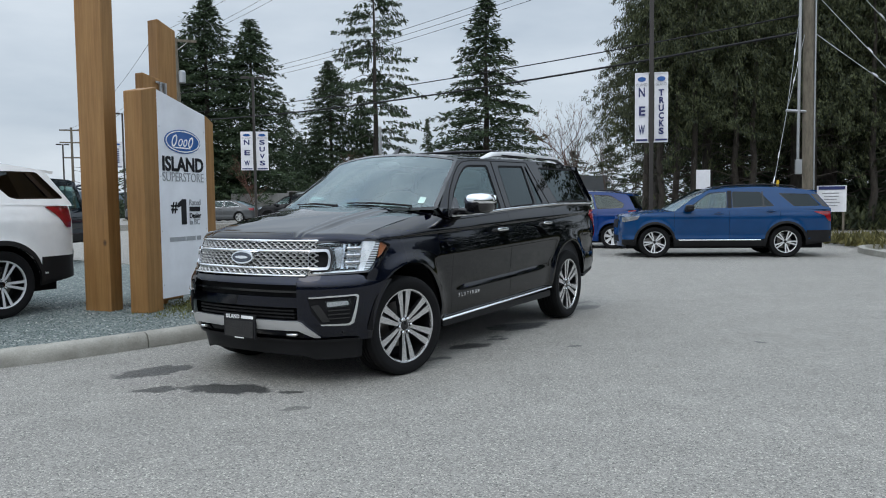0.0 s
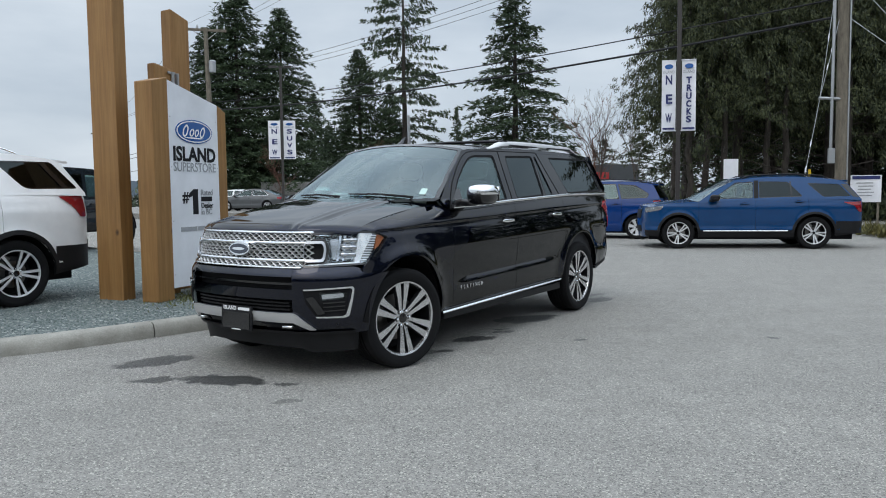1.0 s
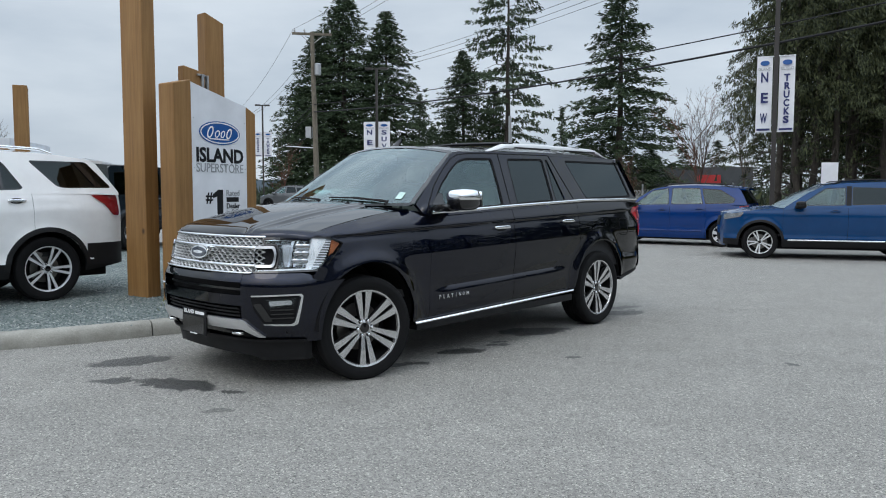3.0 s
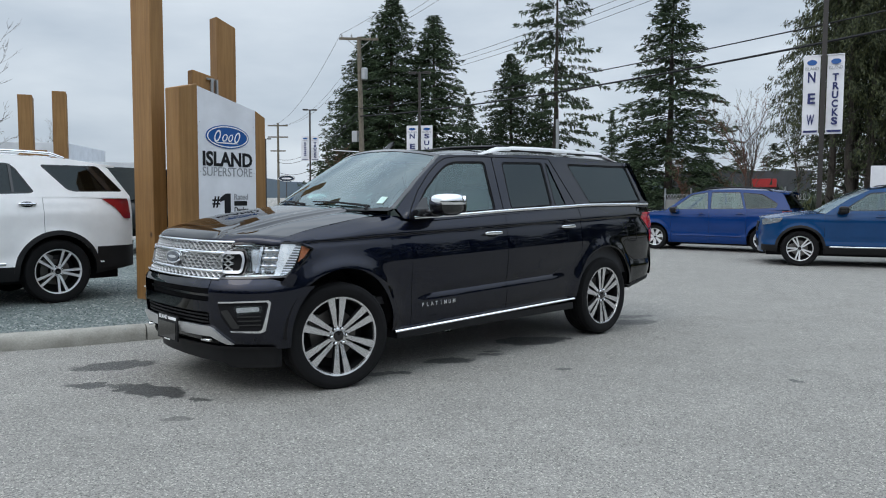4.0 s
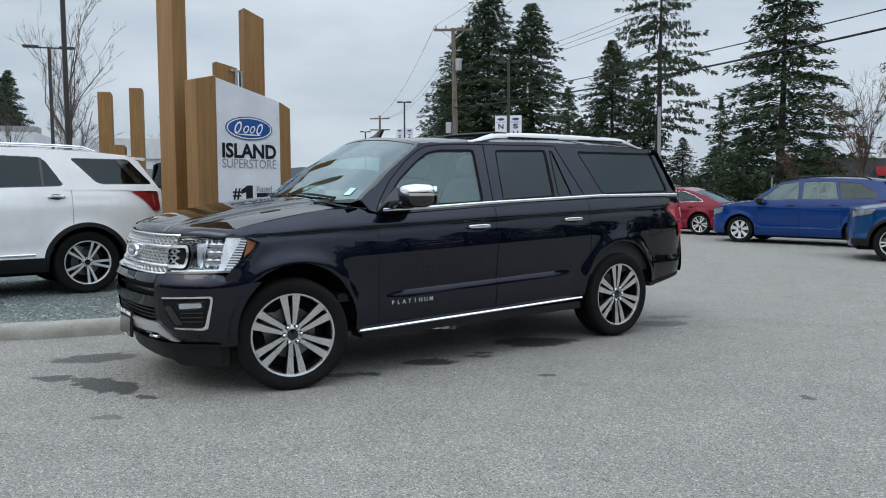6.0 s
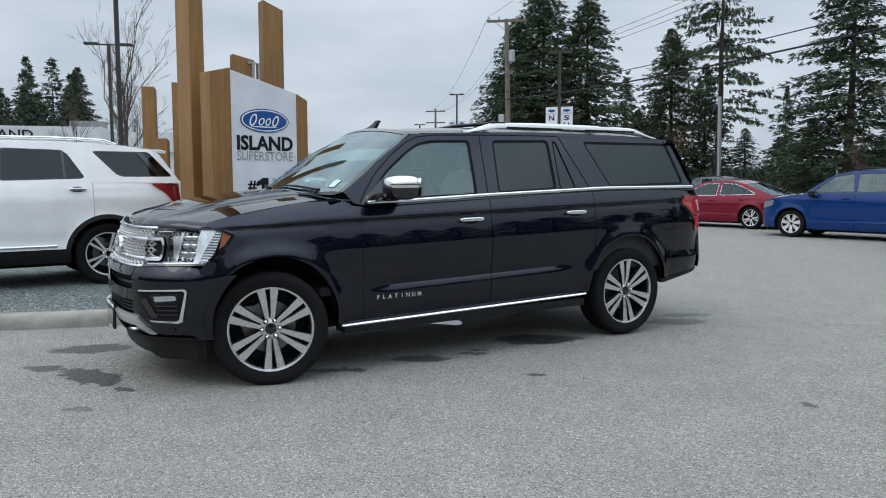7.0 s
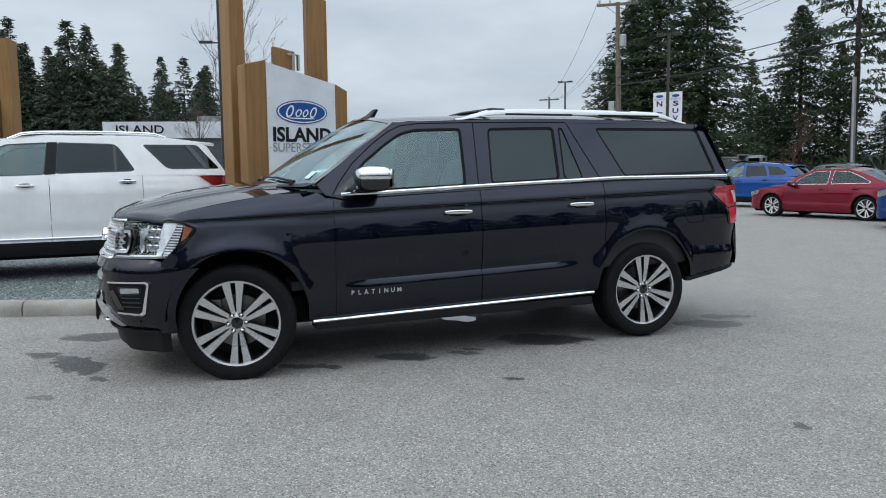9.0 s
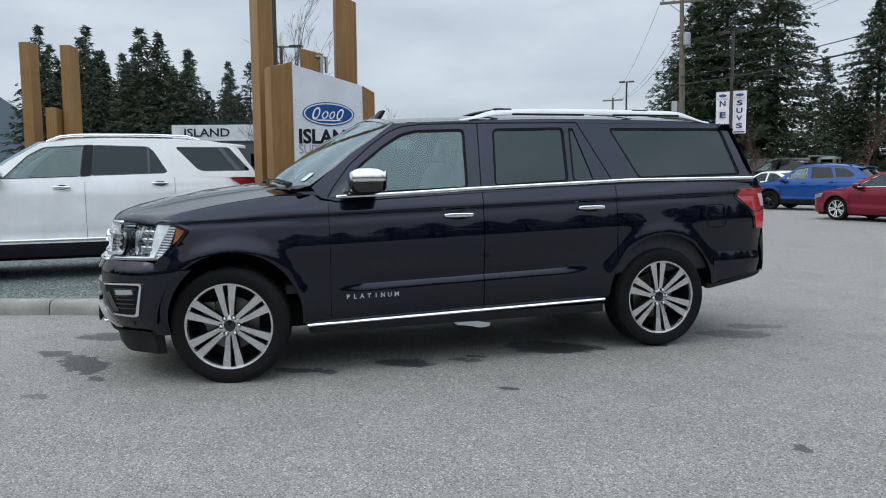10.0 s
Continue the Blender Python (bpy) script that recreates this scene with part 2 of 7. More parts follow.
def concrete_material():
    m = Mat("weathered_kerb_concrete", (0.33, 0.31, 0.27), 0.9)
    v = m.coords()
    c = m.ramp(m.noise(3.0, v, 6.0, 0.65), [(0.25, (0.20, 0.19, 0.165)), (0.6, (0.33, 0.32, 0.285)), (0.85, (0.40, 0.385, 0.35))])
    c = m.mix(0.5, c, m.ramp(m.noise(70.0, v, 3.0, 0.7), [(0.3, (0.65, 0.65, 0.63)), (0.7, (1.2, 1.2, 1.2))]), "MULTIPLY")
    m.set("Base Color", c)
    m.bump(m.noise(45.0, v, 5.0, 0.7), 0.5, 0.006)
    return m.m


def timber_material():
    m = Mat("golden_stained_timber", (0.35, 0.2, 0.08), 0.62)
    v = m.coords("Object", (1, 1, 0.045))
    rings = m.noise(26.0, v, 6.0, 0.6)
    fine = m.noise(120.0, v, 4.0, 0.6)
    c = m.ramp(rings, [(0.28, (0.205, 0.102, 0.030)), (0.5, (0.265, 0.138, 0.043)), (0.72, (0.315, 0.172, 0.060))])
    c = m.mix(0.45, c, m.ramp(fine, [(0.35, (0.84, 0.82, 0.80)), (0.65, (1.10, 1.10, 1.10))]), "MULTIPLY")
    soft = m.noise(1.1, m.coords(), 4.0)
    c = m.mix(0.6, c, m.ramp(soft, [(0.3, (0.75, 0.72, 0.68)), (0.7, (1.15, 1.15, 1.15))]), "MULTIPLY")
    kn = m.node("TexVoronoi", Scale=1.9)
    m.l.new(m.coords("Object", (1, 1, 0.7)), kn.inputs["Vector"])
    c = m.mix(m.ramp(kn.outputs["Distance"], [(0.035, (1, 1, 1)), (0.075, (0, 0, 0))]), c, (0.05, 0.022, 0.008))
    m.set("Base Color", c)
    m.bump(fine, 0.25, 0.004)
    return m.m


def bark_material(name, a, b):
    m = Mat(name, a, 0.95)
    n = m.noise(9.0, m.coords("Object", (1, 1, 0.25)), 6.0, 0.7)
    m.set("Base Color", m.ramp(n, [(0.3, a), (0.7, b)]))
    m.bump(n, 0.8, 0.04)
    return m.m


def leaf_material(name, dark, light):
    m = Mat(name, light, 0.75, 0.0, 0.0, 0.3)
    g = m.n.new("ShaderNodeNewGeometry")
    big = m.noise(0.35, m.coords(), 3.0)
    f = m.math("ADD", m.math("MULTIPLY", g.outputs["Random Per Island"], 0.6), m.math("MULTIPLY", big, 0.4))
    m.set("Base Color", m.ramp(f, [(0.2, dark), (0.8, light)]))
    return m.m


def rough_paint(name, color, rough=0.6):
    m = Mat(name, color, rough)
    n = m.noise(1.5, None, 6.0, 0.6)
    m.set("Base Color", m.ramp(n, [(0.3, tuple(c * 0.85 for c in color)), (0.7, tuple(min(1, c * 1.1) for c in color))]))
    return m.m


M_GRAVEL = gravel_material()
M_KERB = concrete_material()
M_TIMBER = timber_material()
M_POLEWOOD = bark_material("grey_brown_pole_wood", (0.10, 0.085, 0.065), (0.20, 0.175, 0.135))
M_BARK = bark_material("dark_fir_bark", (0.022, 0.018, 0.015), (0.065, 0.055, 0.045))
M_TWIG = bark_material("bare_brown_twigs", (0.055, 0.042, 0.036), (0.12, 0.095, 0.08))
M_TWIGRED = bark_material("reddish_bare_twigs", (0.075, 0.032, 0.022), (0.15, 0.075, 0.05))
M_FIR = leaf_material("dark_fir_needles", (0.012, 0.024, 0.012), (0.062, 0.092, 0.043))
# paler needles: the distance haze is put into their colour
M_FIRHAZE = leaf_material("hazed_fir_needles", (0.026, 0.038, 0.027), (0.088, 0.112, 0.070))
M_CEDAR = leaf_material("dark_cedar_sprays", (0.007, 0.013, 0.007), (0.082, 0.094, 0.040))
M_SCRUB = leaf_material("dry_scrub_leaves", (0.05, 0.05, 0.018), (0.17, 0.15, 0.05))
M_MOSS = leaf_material("moss_and_grass", (0.05, 0.06, 0.015), (0.16, 0.16, 0.045))
M_PANEL = rough_paint("white_sign_panel", (0.74, 0.75, 0.78), 0.35)
M_BANNER = rough_paint("white_vinyl_banner", (0.76, 0.76, 0.79), 0.6)
M_LAMPPOST = rough_paint("dark_painted_post", (0.035, 0.03, 0.028), 0.5)
M_GALV = metal("galvanised_steel", (0.42, 0.43, 0.44), 0.45)
M_WIRE = plastic("black_cable", (0.02, 0.02, 0.022), 0.7)
M_BUILD = rough_paint("pale_building_cladding", (0.55, 0.57, 0.60), 0.6)
M_BUILDD = rough_paint("dark_grey_cladding", (0.06, 0.065, 0.07), 0.6)
# blue-grey of the air's haze, mixed straight into the hill colour
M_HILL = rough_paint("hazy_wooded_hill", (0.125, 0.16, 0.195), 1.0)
M_TRUCKBED = rough_paint("grey_truck_body", (0.22, 0.22, 0.21), 0.55)


# geometry helpers
def finish(bm, name, mat, smooth=None):
    me = bpy.data.meshes.new(name)
    bm.normal_update()
    bm.to_mesh(me)
    bm.free()
    for mt in (mat if isinstance(mat, (list, tuple)) else [mat]):
        me.materials.append(mt)
    if smooth:
        me.polygons.foreach_set("use_smooth", [True] * len(me.polygons))
        me.set_sharp_from_angle(angle=radians(smooth))
    return me


def part(name, bm, mat, parent=None, label="", smooth=None, m=None):
    """Links a bmesh as one mesh object, under a thing or a part."""
    ob = new(name, finish(bm, name, mat, smooth))
    if parent is not None:
        ob.parent = parent
    if m is not None:
        ob.matrix_basis = m
    if label:
        ob["label"] = label
    return ob


def empty(name, m, label, category, group="", kind=""):
    ob = new(name)
    ob.empty_display_size = 0.2
    ob.matrix_basis = m
    return tagged(ob, label, category, group, kind)


def share(ob, m, parent=None):
    """Another object on the same mesh."""
    o = bpy.data.objects.new(ob.name, ob.data)
    scene.collection.objects.link(o)
    o.parent = parent if parent is not None else ob.parent
    o.matrix_basis = m
    if "label" in ob:
        o["label"] = ob["label"]
    return o


def box(bm, c, s, bevel=0.0, m=None, taper=1.0):
    hx, hy, hz = s[0] / 2, s[1] / 2, s[2] / 2
    vs = []
    for z in (-1, 1):
        k = taper if z > 0 else 1.0
        for x, y in ((-1, -1), (1, -1), (1, 1), (-1, 1)):
            p = Vector((c[0] + x * hx * k, c[1] + y * hy * k, c[2] + z * hz))
            vs.append(bm.verts.new(m @ p if m else p))
    fs = [bm.faces.new([vs[i] for i in q]) for q in ((3, 2, 1, 0), (4, 5, 6, 7), (0, 1, 5, 4), (1, 2, 6, 5), (2, 3, 7, 6), (3, 0, 4, 7))]
    if bevel:
        es = list({e for f in fs for e in f.edges})
        bmesh.ops.bevel(bm, geom=es, offset=bevel, segments=2, profile=0.7, affect="EDGES")
    return bm


def boxes(*items):
    bm = bmesh.new()
    for c, s, bv in items:
        box(bm, c, s, bv)
    return bm


def tube(bm, pts, radii, n=8, caps=True):
    """A round bar along points; radii: one number or one for each point."""
    pts = [Vector(p) for p in pts]
    rs = radii if isinstance(radii, (list, tuple)) else [radii] * len(pts)
    rings = []
    for i, p in enumerate(pts):
        d = (pts[min(i + 1, len(pts) - 1)] - pts[max(i - 1, 0)])
        d = d.normalized() if d.length > 1e-9 else Vector((0, 0, 1))
        a = d.cross(Vector((0, 0, 1)) if abs(d.z) < 0.95 else Vector((1, 0, 0))).normalized()
        b = d.cross(a)
        rings.append([bm.verts.new(p + (a * math.cos(2 * math.pi * k / n) + b * math.sin(2 * math.pi * k / n)) * rs[i]) for k in range(n)])
    for r0, r1 in zip(rings, rings[1:]):
        for k in range(n):
            bm.faces.new((r0[k], r0[(k + 1) % n], r1[(k + 1) % n], r1[k]))
    if caps:
        bm.faces.new(rings[0][::-1])
        bm.faces.new(rings[-1])
    return bm


def bar(pts, radii, n=8):
    return tube(bmesh.new(), pts, radii, n)


def lathe(bm, prof, n=48, axis="y"):
    """Turns a profile of (radius, height along the axis)."""
    rings = []
    for r, h in prof:
        ring = []
        for k in range(n):
            a = 2 * math.pi * k / n
            c, s = r * math.cos(a), r * math.sin(a)
            ring.append(bm.verts.new((c, h, s) if axis == "y" else (c, s, h)))
        rings.append(ring)
    for r0, r1 in zip(rings, rings[1:]):
        for k in range(n):
            bm.faces.new((r0[k], r0[(k + 1) % n], r1[(k + 1) % n], r1[k]))
    return bm


def sheet(fn, us, vs, lip=None, flip=False):
    """A curved skin: fn(u, v) gives a point. lip: a vector by which its rim is drawn back."""
    bm = bmesh.new()
    grid = [[bm.verts.new(fn(u, v)) for v in vs] for u in us]
    for a, b in zip(grid, grid[1:]):
        for k in range(len(vs) - 1):
            q = (a[k], b[k], b[k + 1], a[k + 1])
            try:
                bm.faces.new(q[::-1] if flip else q)
            except ValueError:
                pass
    if lip is not None:
        rim = [e for e in bm.edges if e.is_boundary]
        ret = bmesh.ops.extrude_edge_only(bm, edges=rim)
        for v in ret["geom"]:
            if isinstance(v, bmesh.types.BMVert):
                v.co += Vector(lip)
    return bm


def curve(pts):
    """A smooth function through points, with no overshoot."""
    xs = np.array([p[0] for p in pts], float)
    ys = np.array([p[1] for p in pts], float)
    if xs[0] > xs[-1]:
        xs, ys = xs[::-1], ys[::-1]
    h, d = np.diff(xs), np.diff(ys) / np.diff(xs)
    m = np.zeros(len(xs))
    m[0], m[-1] = d[0], d[-1]
    for i in range(1, len(xs) - 1):
        m[i] = 0.0 if d[i - 1] * d[i] <= 0 else 2 * d[i - 1] * d[i] / (d[i - 1] + d[i])

    def f(x):
        x = min(max(x, xs[0]), xs[-1])
        i = min(int(np.searchsorted(xs, x, side="right")) - 1, len(xs) - 2)
        t = (x - xs[i]) / h[i]
        return float((2 * t**3 - 3 * t**2 + 1) * ys[i] + (t**3 - 2 * t**2 + t) * h[i] * m[i] + (3 * t**2 - 2 * t**3) * ys[i + 1] + (t**3 - t**2) * h[i] * m[i + 1])

    return f


def steps(a, b, n):
    return [a + (b - a) * i / n for i in range(n + 1)]


def round_poly(pts, r, n=4):
    """Rounds the corners of a closed outline."""
    out = []
    k = len(pts)
    for i in range(k):
        p, a, b = Vector(pts[i]), Vector(pts[i - 1]), Vector(pts[(i + 1) % k])
        da, db = a - p, b - p
        q = min(r, da.length * 0.45, db.length * 0.45)
        s, e = p + da.normalized() * q, p + db.normalized() * q
        for j in range(n + 1):
            t = j / n
            out.append(tuple(s * (1 - t) ** 2 + p * 2 * t * (1 - t) + e * t**2))
    return out


def grow(pts, d):
    """Moves an outline outwards by d (inwards when negative)."""
    k = len(pts)
    area = sum(pts[i - 1][0] * pts[i][1] - pts[i][0] * pts[i - 1][1] for i in range(k))
    sgn = 1 if area > 0 else -1
    out = []
    for i in range(k):
        a, p, b = Vector(pts[i - 1]), Vector(pts[i]), Vector(pts[(i + 1) % k])
        n1, n2 = (p - a), (b - p)
        n1 = Vector((n1.y, -n1.x)).normalized() * sgn
        n2 = Vector((n2.y, -n2.x)).normalized() * sgn
        nn = (n1 + n2)
        nn = nn.normalized() if nn.length > 1e-6 else n1
        out.append(tuple(p + nn * d / max(0.4, nn.dot(n1))))
    return out


def plate(outer, holes, place, depth, bm=None, cell=None):
    """A piece with holes. place(a, b, d) puts the outline's point at depth d into the world; cell: its mesh size on a curved face."""
    bm = bm or bmesh.new()
    loops = [outer] + list(holes)
    es = []
    for lp in loops:
        vs = [bm.verts.new((a, b, 0)) for a, b in lp]
        es += [bm.edges.new((vs[i - 1], vs[i])) for i in range(len(vs))]
    res = bmesh.ops.triangle_fill(bm, use_beauty=True, use_dissolve=False, edges=es, normal=(0, 0, 1))
    front = [g for g in res["geom"] if isinstance(g, bmesh.types.BMFace)]
    if cell:
        for ax in (0, 1):
            lo, hi = min(p[ax] for p in outer), max(p[ax] for p in outer)
            n = int((hi - lo) / cell)
            for k in range(1, n + 1):
                co, no = [0, 0, 0], [0, 0, 0]
                co[ax], no[ax] = lo + (hi - lo) * k / (n + 1), 1
                bmesh.ops.bisect_plane(bm, geom=bm.verts[:] + bm.edges[:] + bm.faces[:], dist=1e-6, plane_co=co, plane_no=no)
        front = bm.faces[:]
    rim = [e for e in {e for f in front for e in f.edges} if e.is_boundary]
    pts = list({v for f in front for v in f.verts})
    pts.sort(key=lambda v: (v.co.x, v.co.y))
    twin = {v: bm.verts.new(place(v.co.x, v.co.y, depth)) for v in pts}
    for f in front:
        bm.faces.new([twin[v] for v in reversed(f.verts)])
    for e in rim:
        a, b = e.verts
        bm.faces.new((a, b, twin[b], twin[a]))
    for v in pts:
        v.co = place(v.co.x, v.co.y, 0.0)
    bmesh.ops.recalc_face_normals(bm, faces=bm.faces[:])
    return bm


def letters(name, text, size, m, mat, parent, depth=0.003, align="CENTER", spacing=1.0, bold=0.0, width=None):
    """Writing as a thin solid; m places it: x along the line, y up, z out of the face."""
    cu = bpy.data.curves.new(name, "FONT")
    cu.body, cu.size, cu.align_x, cu.align_y = text, size, align, "CENTER"
    cu.extrude, cu.space_character, cu.offset, cu.resolution_u = depth, spacing, bold, 3
    ob = bpy.data.objects.new(name, cu)
    scene.collection.objects.link(ob)
    bpy.context.view_layer.update()
    me = bpy.data.meshes.new_from_object(ob.evaluated_get(bpy.context.evaluated_depsgraph_get()))
    bpy.data.objects.remove(ob)
    if width:
        xs = [v.co.x for v in me.vertices]
        k = width / max(1e-6, max(xs) - min(xs))
        for v in me.vertices:
            v.co.x *= k
    me.materials.clear()
    me.materials.append(mat)
    o = new(name, me)
    o.parent = parent
    o.matrix_basis = m
    return o


def ellipse(cx, cy, a, b, n=40):
    return [(cx + a * math.cos(2 * math.pi * i / n), cy + b * math.sin(2 * math.pi * i / n)) for i in range(n)]


def flip_y(bm):
    for v in bm.verts:
        v.co.y = -v.co.y
    bmesh.ops.reverse_faces(bm, faces=bm.faces[:])
    return bm


# ground: one sheet of asphalt to the horizon, the raised gravel bed with its kerb, the far verge
KERB = [(-9.0, 3.4), (-6.5, 4.65), (-4.6, 5.75), (-3.63, 6.38), (-3.05, 6.9), (-2.72, 7.2), (-2.40, 7.55), (-1.90, 8.15), (-1.45, 8.85),
        (-1.15, 9.8), (-1.25, 10.9), (-1.75, 12.1), (-2.9, 13.6), (-4.8, 15.3), (-8.0, 17.6), (-13.0, 20.6)]
GRAVEL_Z = 0.15


def smooth_line(pts, step=0.25):
    """Points at even steps along a rounded line."""
    ps = [Vector((p[0], p[1], 0)) for p in pts]
    fine = []
    for i in range(len(ps) - 1):
        a, b, c, d = ps[max(i - 1, 0)], ps[i], ps[i + 1], ps[min(i + 2, len(ps) - 1)]
        for k in range(24):
            t = k / 24
            fine.append(0.5 * ((2 * b) + (c - a) * t + (2 * a - 5 * b + 4 * c - d) * t * t + (3 * b - a - 3 * c + d) * t**3))
    fine.append(ps[-1])
    out, left = [fine[0]], step
    for a, b in zip(fine, fine[1:]):
        seg = (b - a).length
        while seg >= left and seg > 1e-9:
            a = a + (b - a) * (left / seg)
            out.append(a.copy())
            seg = (b - a).length
            left = step
        left -= seg
    return out


def kerb_side(line, i):
    d = (line[min(i + 1, len(line) - 1)] - line[max(i - 1, 0)]).normalized()
    return Vector((-d.y, d.x, 0))


def build_ground():
    us = [-2500, -400, -120, -60] + steps(-40, 40, 40) + [60, 120, 400, 2500]
    ground = part("ground", sheet(lambda u, v: (u, v + 10, 0.0), us, us), M_ASPHALT)
    tagged(ground, "worn light grey asphalt with dark oil patches", "ground", kind="structure")

    line = smooth_line(KERB, 0.25)
    bm = bmesh.new()
    edge = [bm.verts.new((*(p + kerb_side(line, i) * 0.15)[:2], GRAVEL_Z - 0.02)) for i, p in enumerate(line)]
    far = [bm.verts.new((x, y, GRAVEL_Z - 0.02)) for x, y in ((-30, 26), (-45, 20), (-45, -10), (-22, -6))]
    f = bm.faces.new(edge + far)
    bmesh.ops.triangulate(bm, faces=[f])
    bmesh.ops.recalc_face_normals(bm, faces=bm.faces[:])
    bed = part("gravel_bed", bm, M_GRAVEL)
    tagged(bed, "blue grey crushed gravel bed inside the kerb", "gravel", kind="structure")
    # loose stones near the edge
    rnd = random.Random(4)
    verts, faces = [], []
    for _ in range(9000):
        i = rnd.randrange(8, 44)
        d = 0.16 + abs(rnd.gauss(0, 1.6))
        p = line[i] + kerb_side(line, i) * d + Vector((rnd.uniform(-0.15, 0.15), rnd.uniform(-0.15, 0.15), 0))
        r = rnd.uniform(0.006, 0.017)
        a = rnd.random() * 6.28
        k = len(verts)
        z = GRAVEL_Z - 0.022
        for j in range(3):
            verts.append((p.x + r * math.cos(a + 2.1 * j), p.y + r * math.sin(a + 2.1 * j), z))
        verts.append((p.x + rnd.uniform(-0.3, 0.3) * r, p.y + rnd.uniform(-0.3, 0.3) * r, z + r * rnd.uniform(0.7, 1.3)))
        faces += [(k, k + 1, k + 3), (k + 1, k + 2, k + 3), (k + 2, k, k + 3)]
    me = bpy.data.meshes.new("loose_gravel")
    me.from_pydata(verts, [], faces)
    me.materials.append(M_STONE)
    tagged(new("loose_gravel", me), "loose blue grey stones on the gravel bed", "gravel", kind="stuff")

    # kerb, cast in lengths with open joints
    kerb = new("kerb")
    tagged(kerb, "low rounded concrete kerb in cast lengths", "kerb", kind="structure")
    prof = [(0.0, -0.05), (-0.01, 0.06), (0.012, 0.115), (0.035, 0.138), (0.065, 0.146), (0.15, 0.146), (0.17, 0.05)]
    fine = smooth_line(KERB, 0.0625)
    per, start = 24, 11
    for a in range(start, len(fine) - per, per):
        seg = fine[a:a + per + 1]
        rows = []
        bm = bmesh.new()
        for i, p in enumerate(seg):
            n = kerb_side(fine, a + i)
            q = p.copy()
            if i == 0:
                q = p + (fine[a + 1] - p) * 0.10
            if i == per:
                q = p + (fine[a + per - 1] - p) * 0.10
            wob = 0.004 * noise.noise(Vector((a + i, 3.1, 0)) * 0.4)
            rows.append([bm.verts.new((*(q + n * d)[:2], z + wob)) for d, z in prof])
        for r0, r1 in zip(rows, rows[1:]):
            for k in range(len(prof) - 1):
                bm.faces.new((r0[k], r1[k], r1[k + 1], r0[k + 1]))
        bm.faces.new(rows[0])
        bm.faces.new(rows[-1][::-1])
        bmesh.ops.recalc_face_normals(bm, faces=bm.faces[:])
        part("kerb_stone", bm, M_KERB, kerb, smooth=50)


def build_verge():
    """The planted island and its kerb across the lot, and the road behind it."""
    kerb = new("far_kerb")
    tagged(kerb, "concrete kerb round the planted verge", "kerb", kind="structure")
    pts = [(10.0, 14.0), (10.1, 17.0), (10.25, 19.5), (10.6, 20.9), (11.5, 21.9), (14, 22.6), (20, 23.6), (30, 25.0), (48, 28)]
    line = smooth_line(pts, 0.5)
    for a in range(0, len(line) - 4, 4):
        bm = bmesh.new()
        rows = []
        for i in range(a, a + 5):
            n = kerb_side(line, i)
            rows.append([bm.verts.new((*(line[i] - n * d)[:2], z)) for d, z in ((0, 0), (0.01, 0.13), (0.16, 0.14), (0.18, 0))])
        for r0, r1 in zip(rows, rows[1:]):
            for k in range(3):
                bm.faces.new((r0[k], r0[k + 1], r1[k + 1], r1[k]))
        part("kerb_stone", bm, M_KERB, kerb)


def stone_material():
    m = Mat("loose_blue_grey_stone", (0.2, 0.23, 0.22), 0.9)
    g = m.n.new("ShaderNodeNewGeometry")
    m.set("Base Color", m.ramp(g.outputs["Random Per Island"], [(0.0, (0.06, 0.08, 0.08)), (0.6, (0.15, 0.18, 0.175)), (0.95, (0.24, 0.26, 0.25)), (1.0, (0.48, 0.48, 0.45))]))
    return m.m


M_STONE = stone_material()
build_ground()


# the far part of the lot lies a step higher
FAR_Z = 0.34
far_lot = part("upper_lot", boxes(((-24.0, 57.0, FAR_Z / 2), (36.0, 25.6, FAR_Z), 0.02)), M_ASPHALT)
tagged(far_lot, "raised grey asphalt lot with a concrete edge", "pavement", kind="structure")


# a little water left on the asphalt
M_WATER = Mat("standing_water", (0.02, 0.022, 0.024), 0.02, 0.0, 0.0, 0.9).m
rp = random.Random(4)
rim_p = [(0.30 + 0.24 * math.cos(a) * (0.8 + 0.3 * rp.random()), 9.34 + 0.15 * math.sin(a) * (0.7 + 0.5 * rp.random())) for a in steps(0, 2 * math.pi, 18)[:-1]]
pd = part("puddle", plate(round_poly(rim_p, 0.03, 2), [], lambda a, b, d: Vector((a, b, 0.005 - d)), 0.004), M_WATER)
tagged(pd, "small shallow puddle on the asphalt beside the car", "puddle")


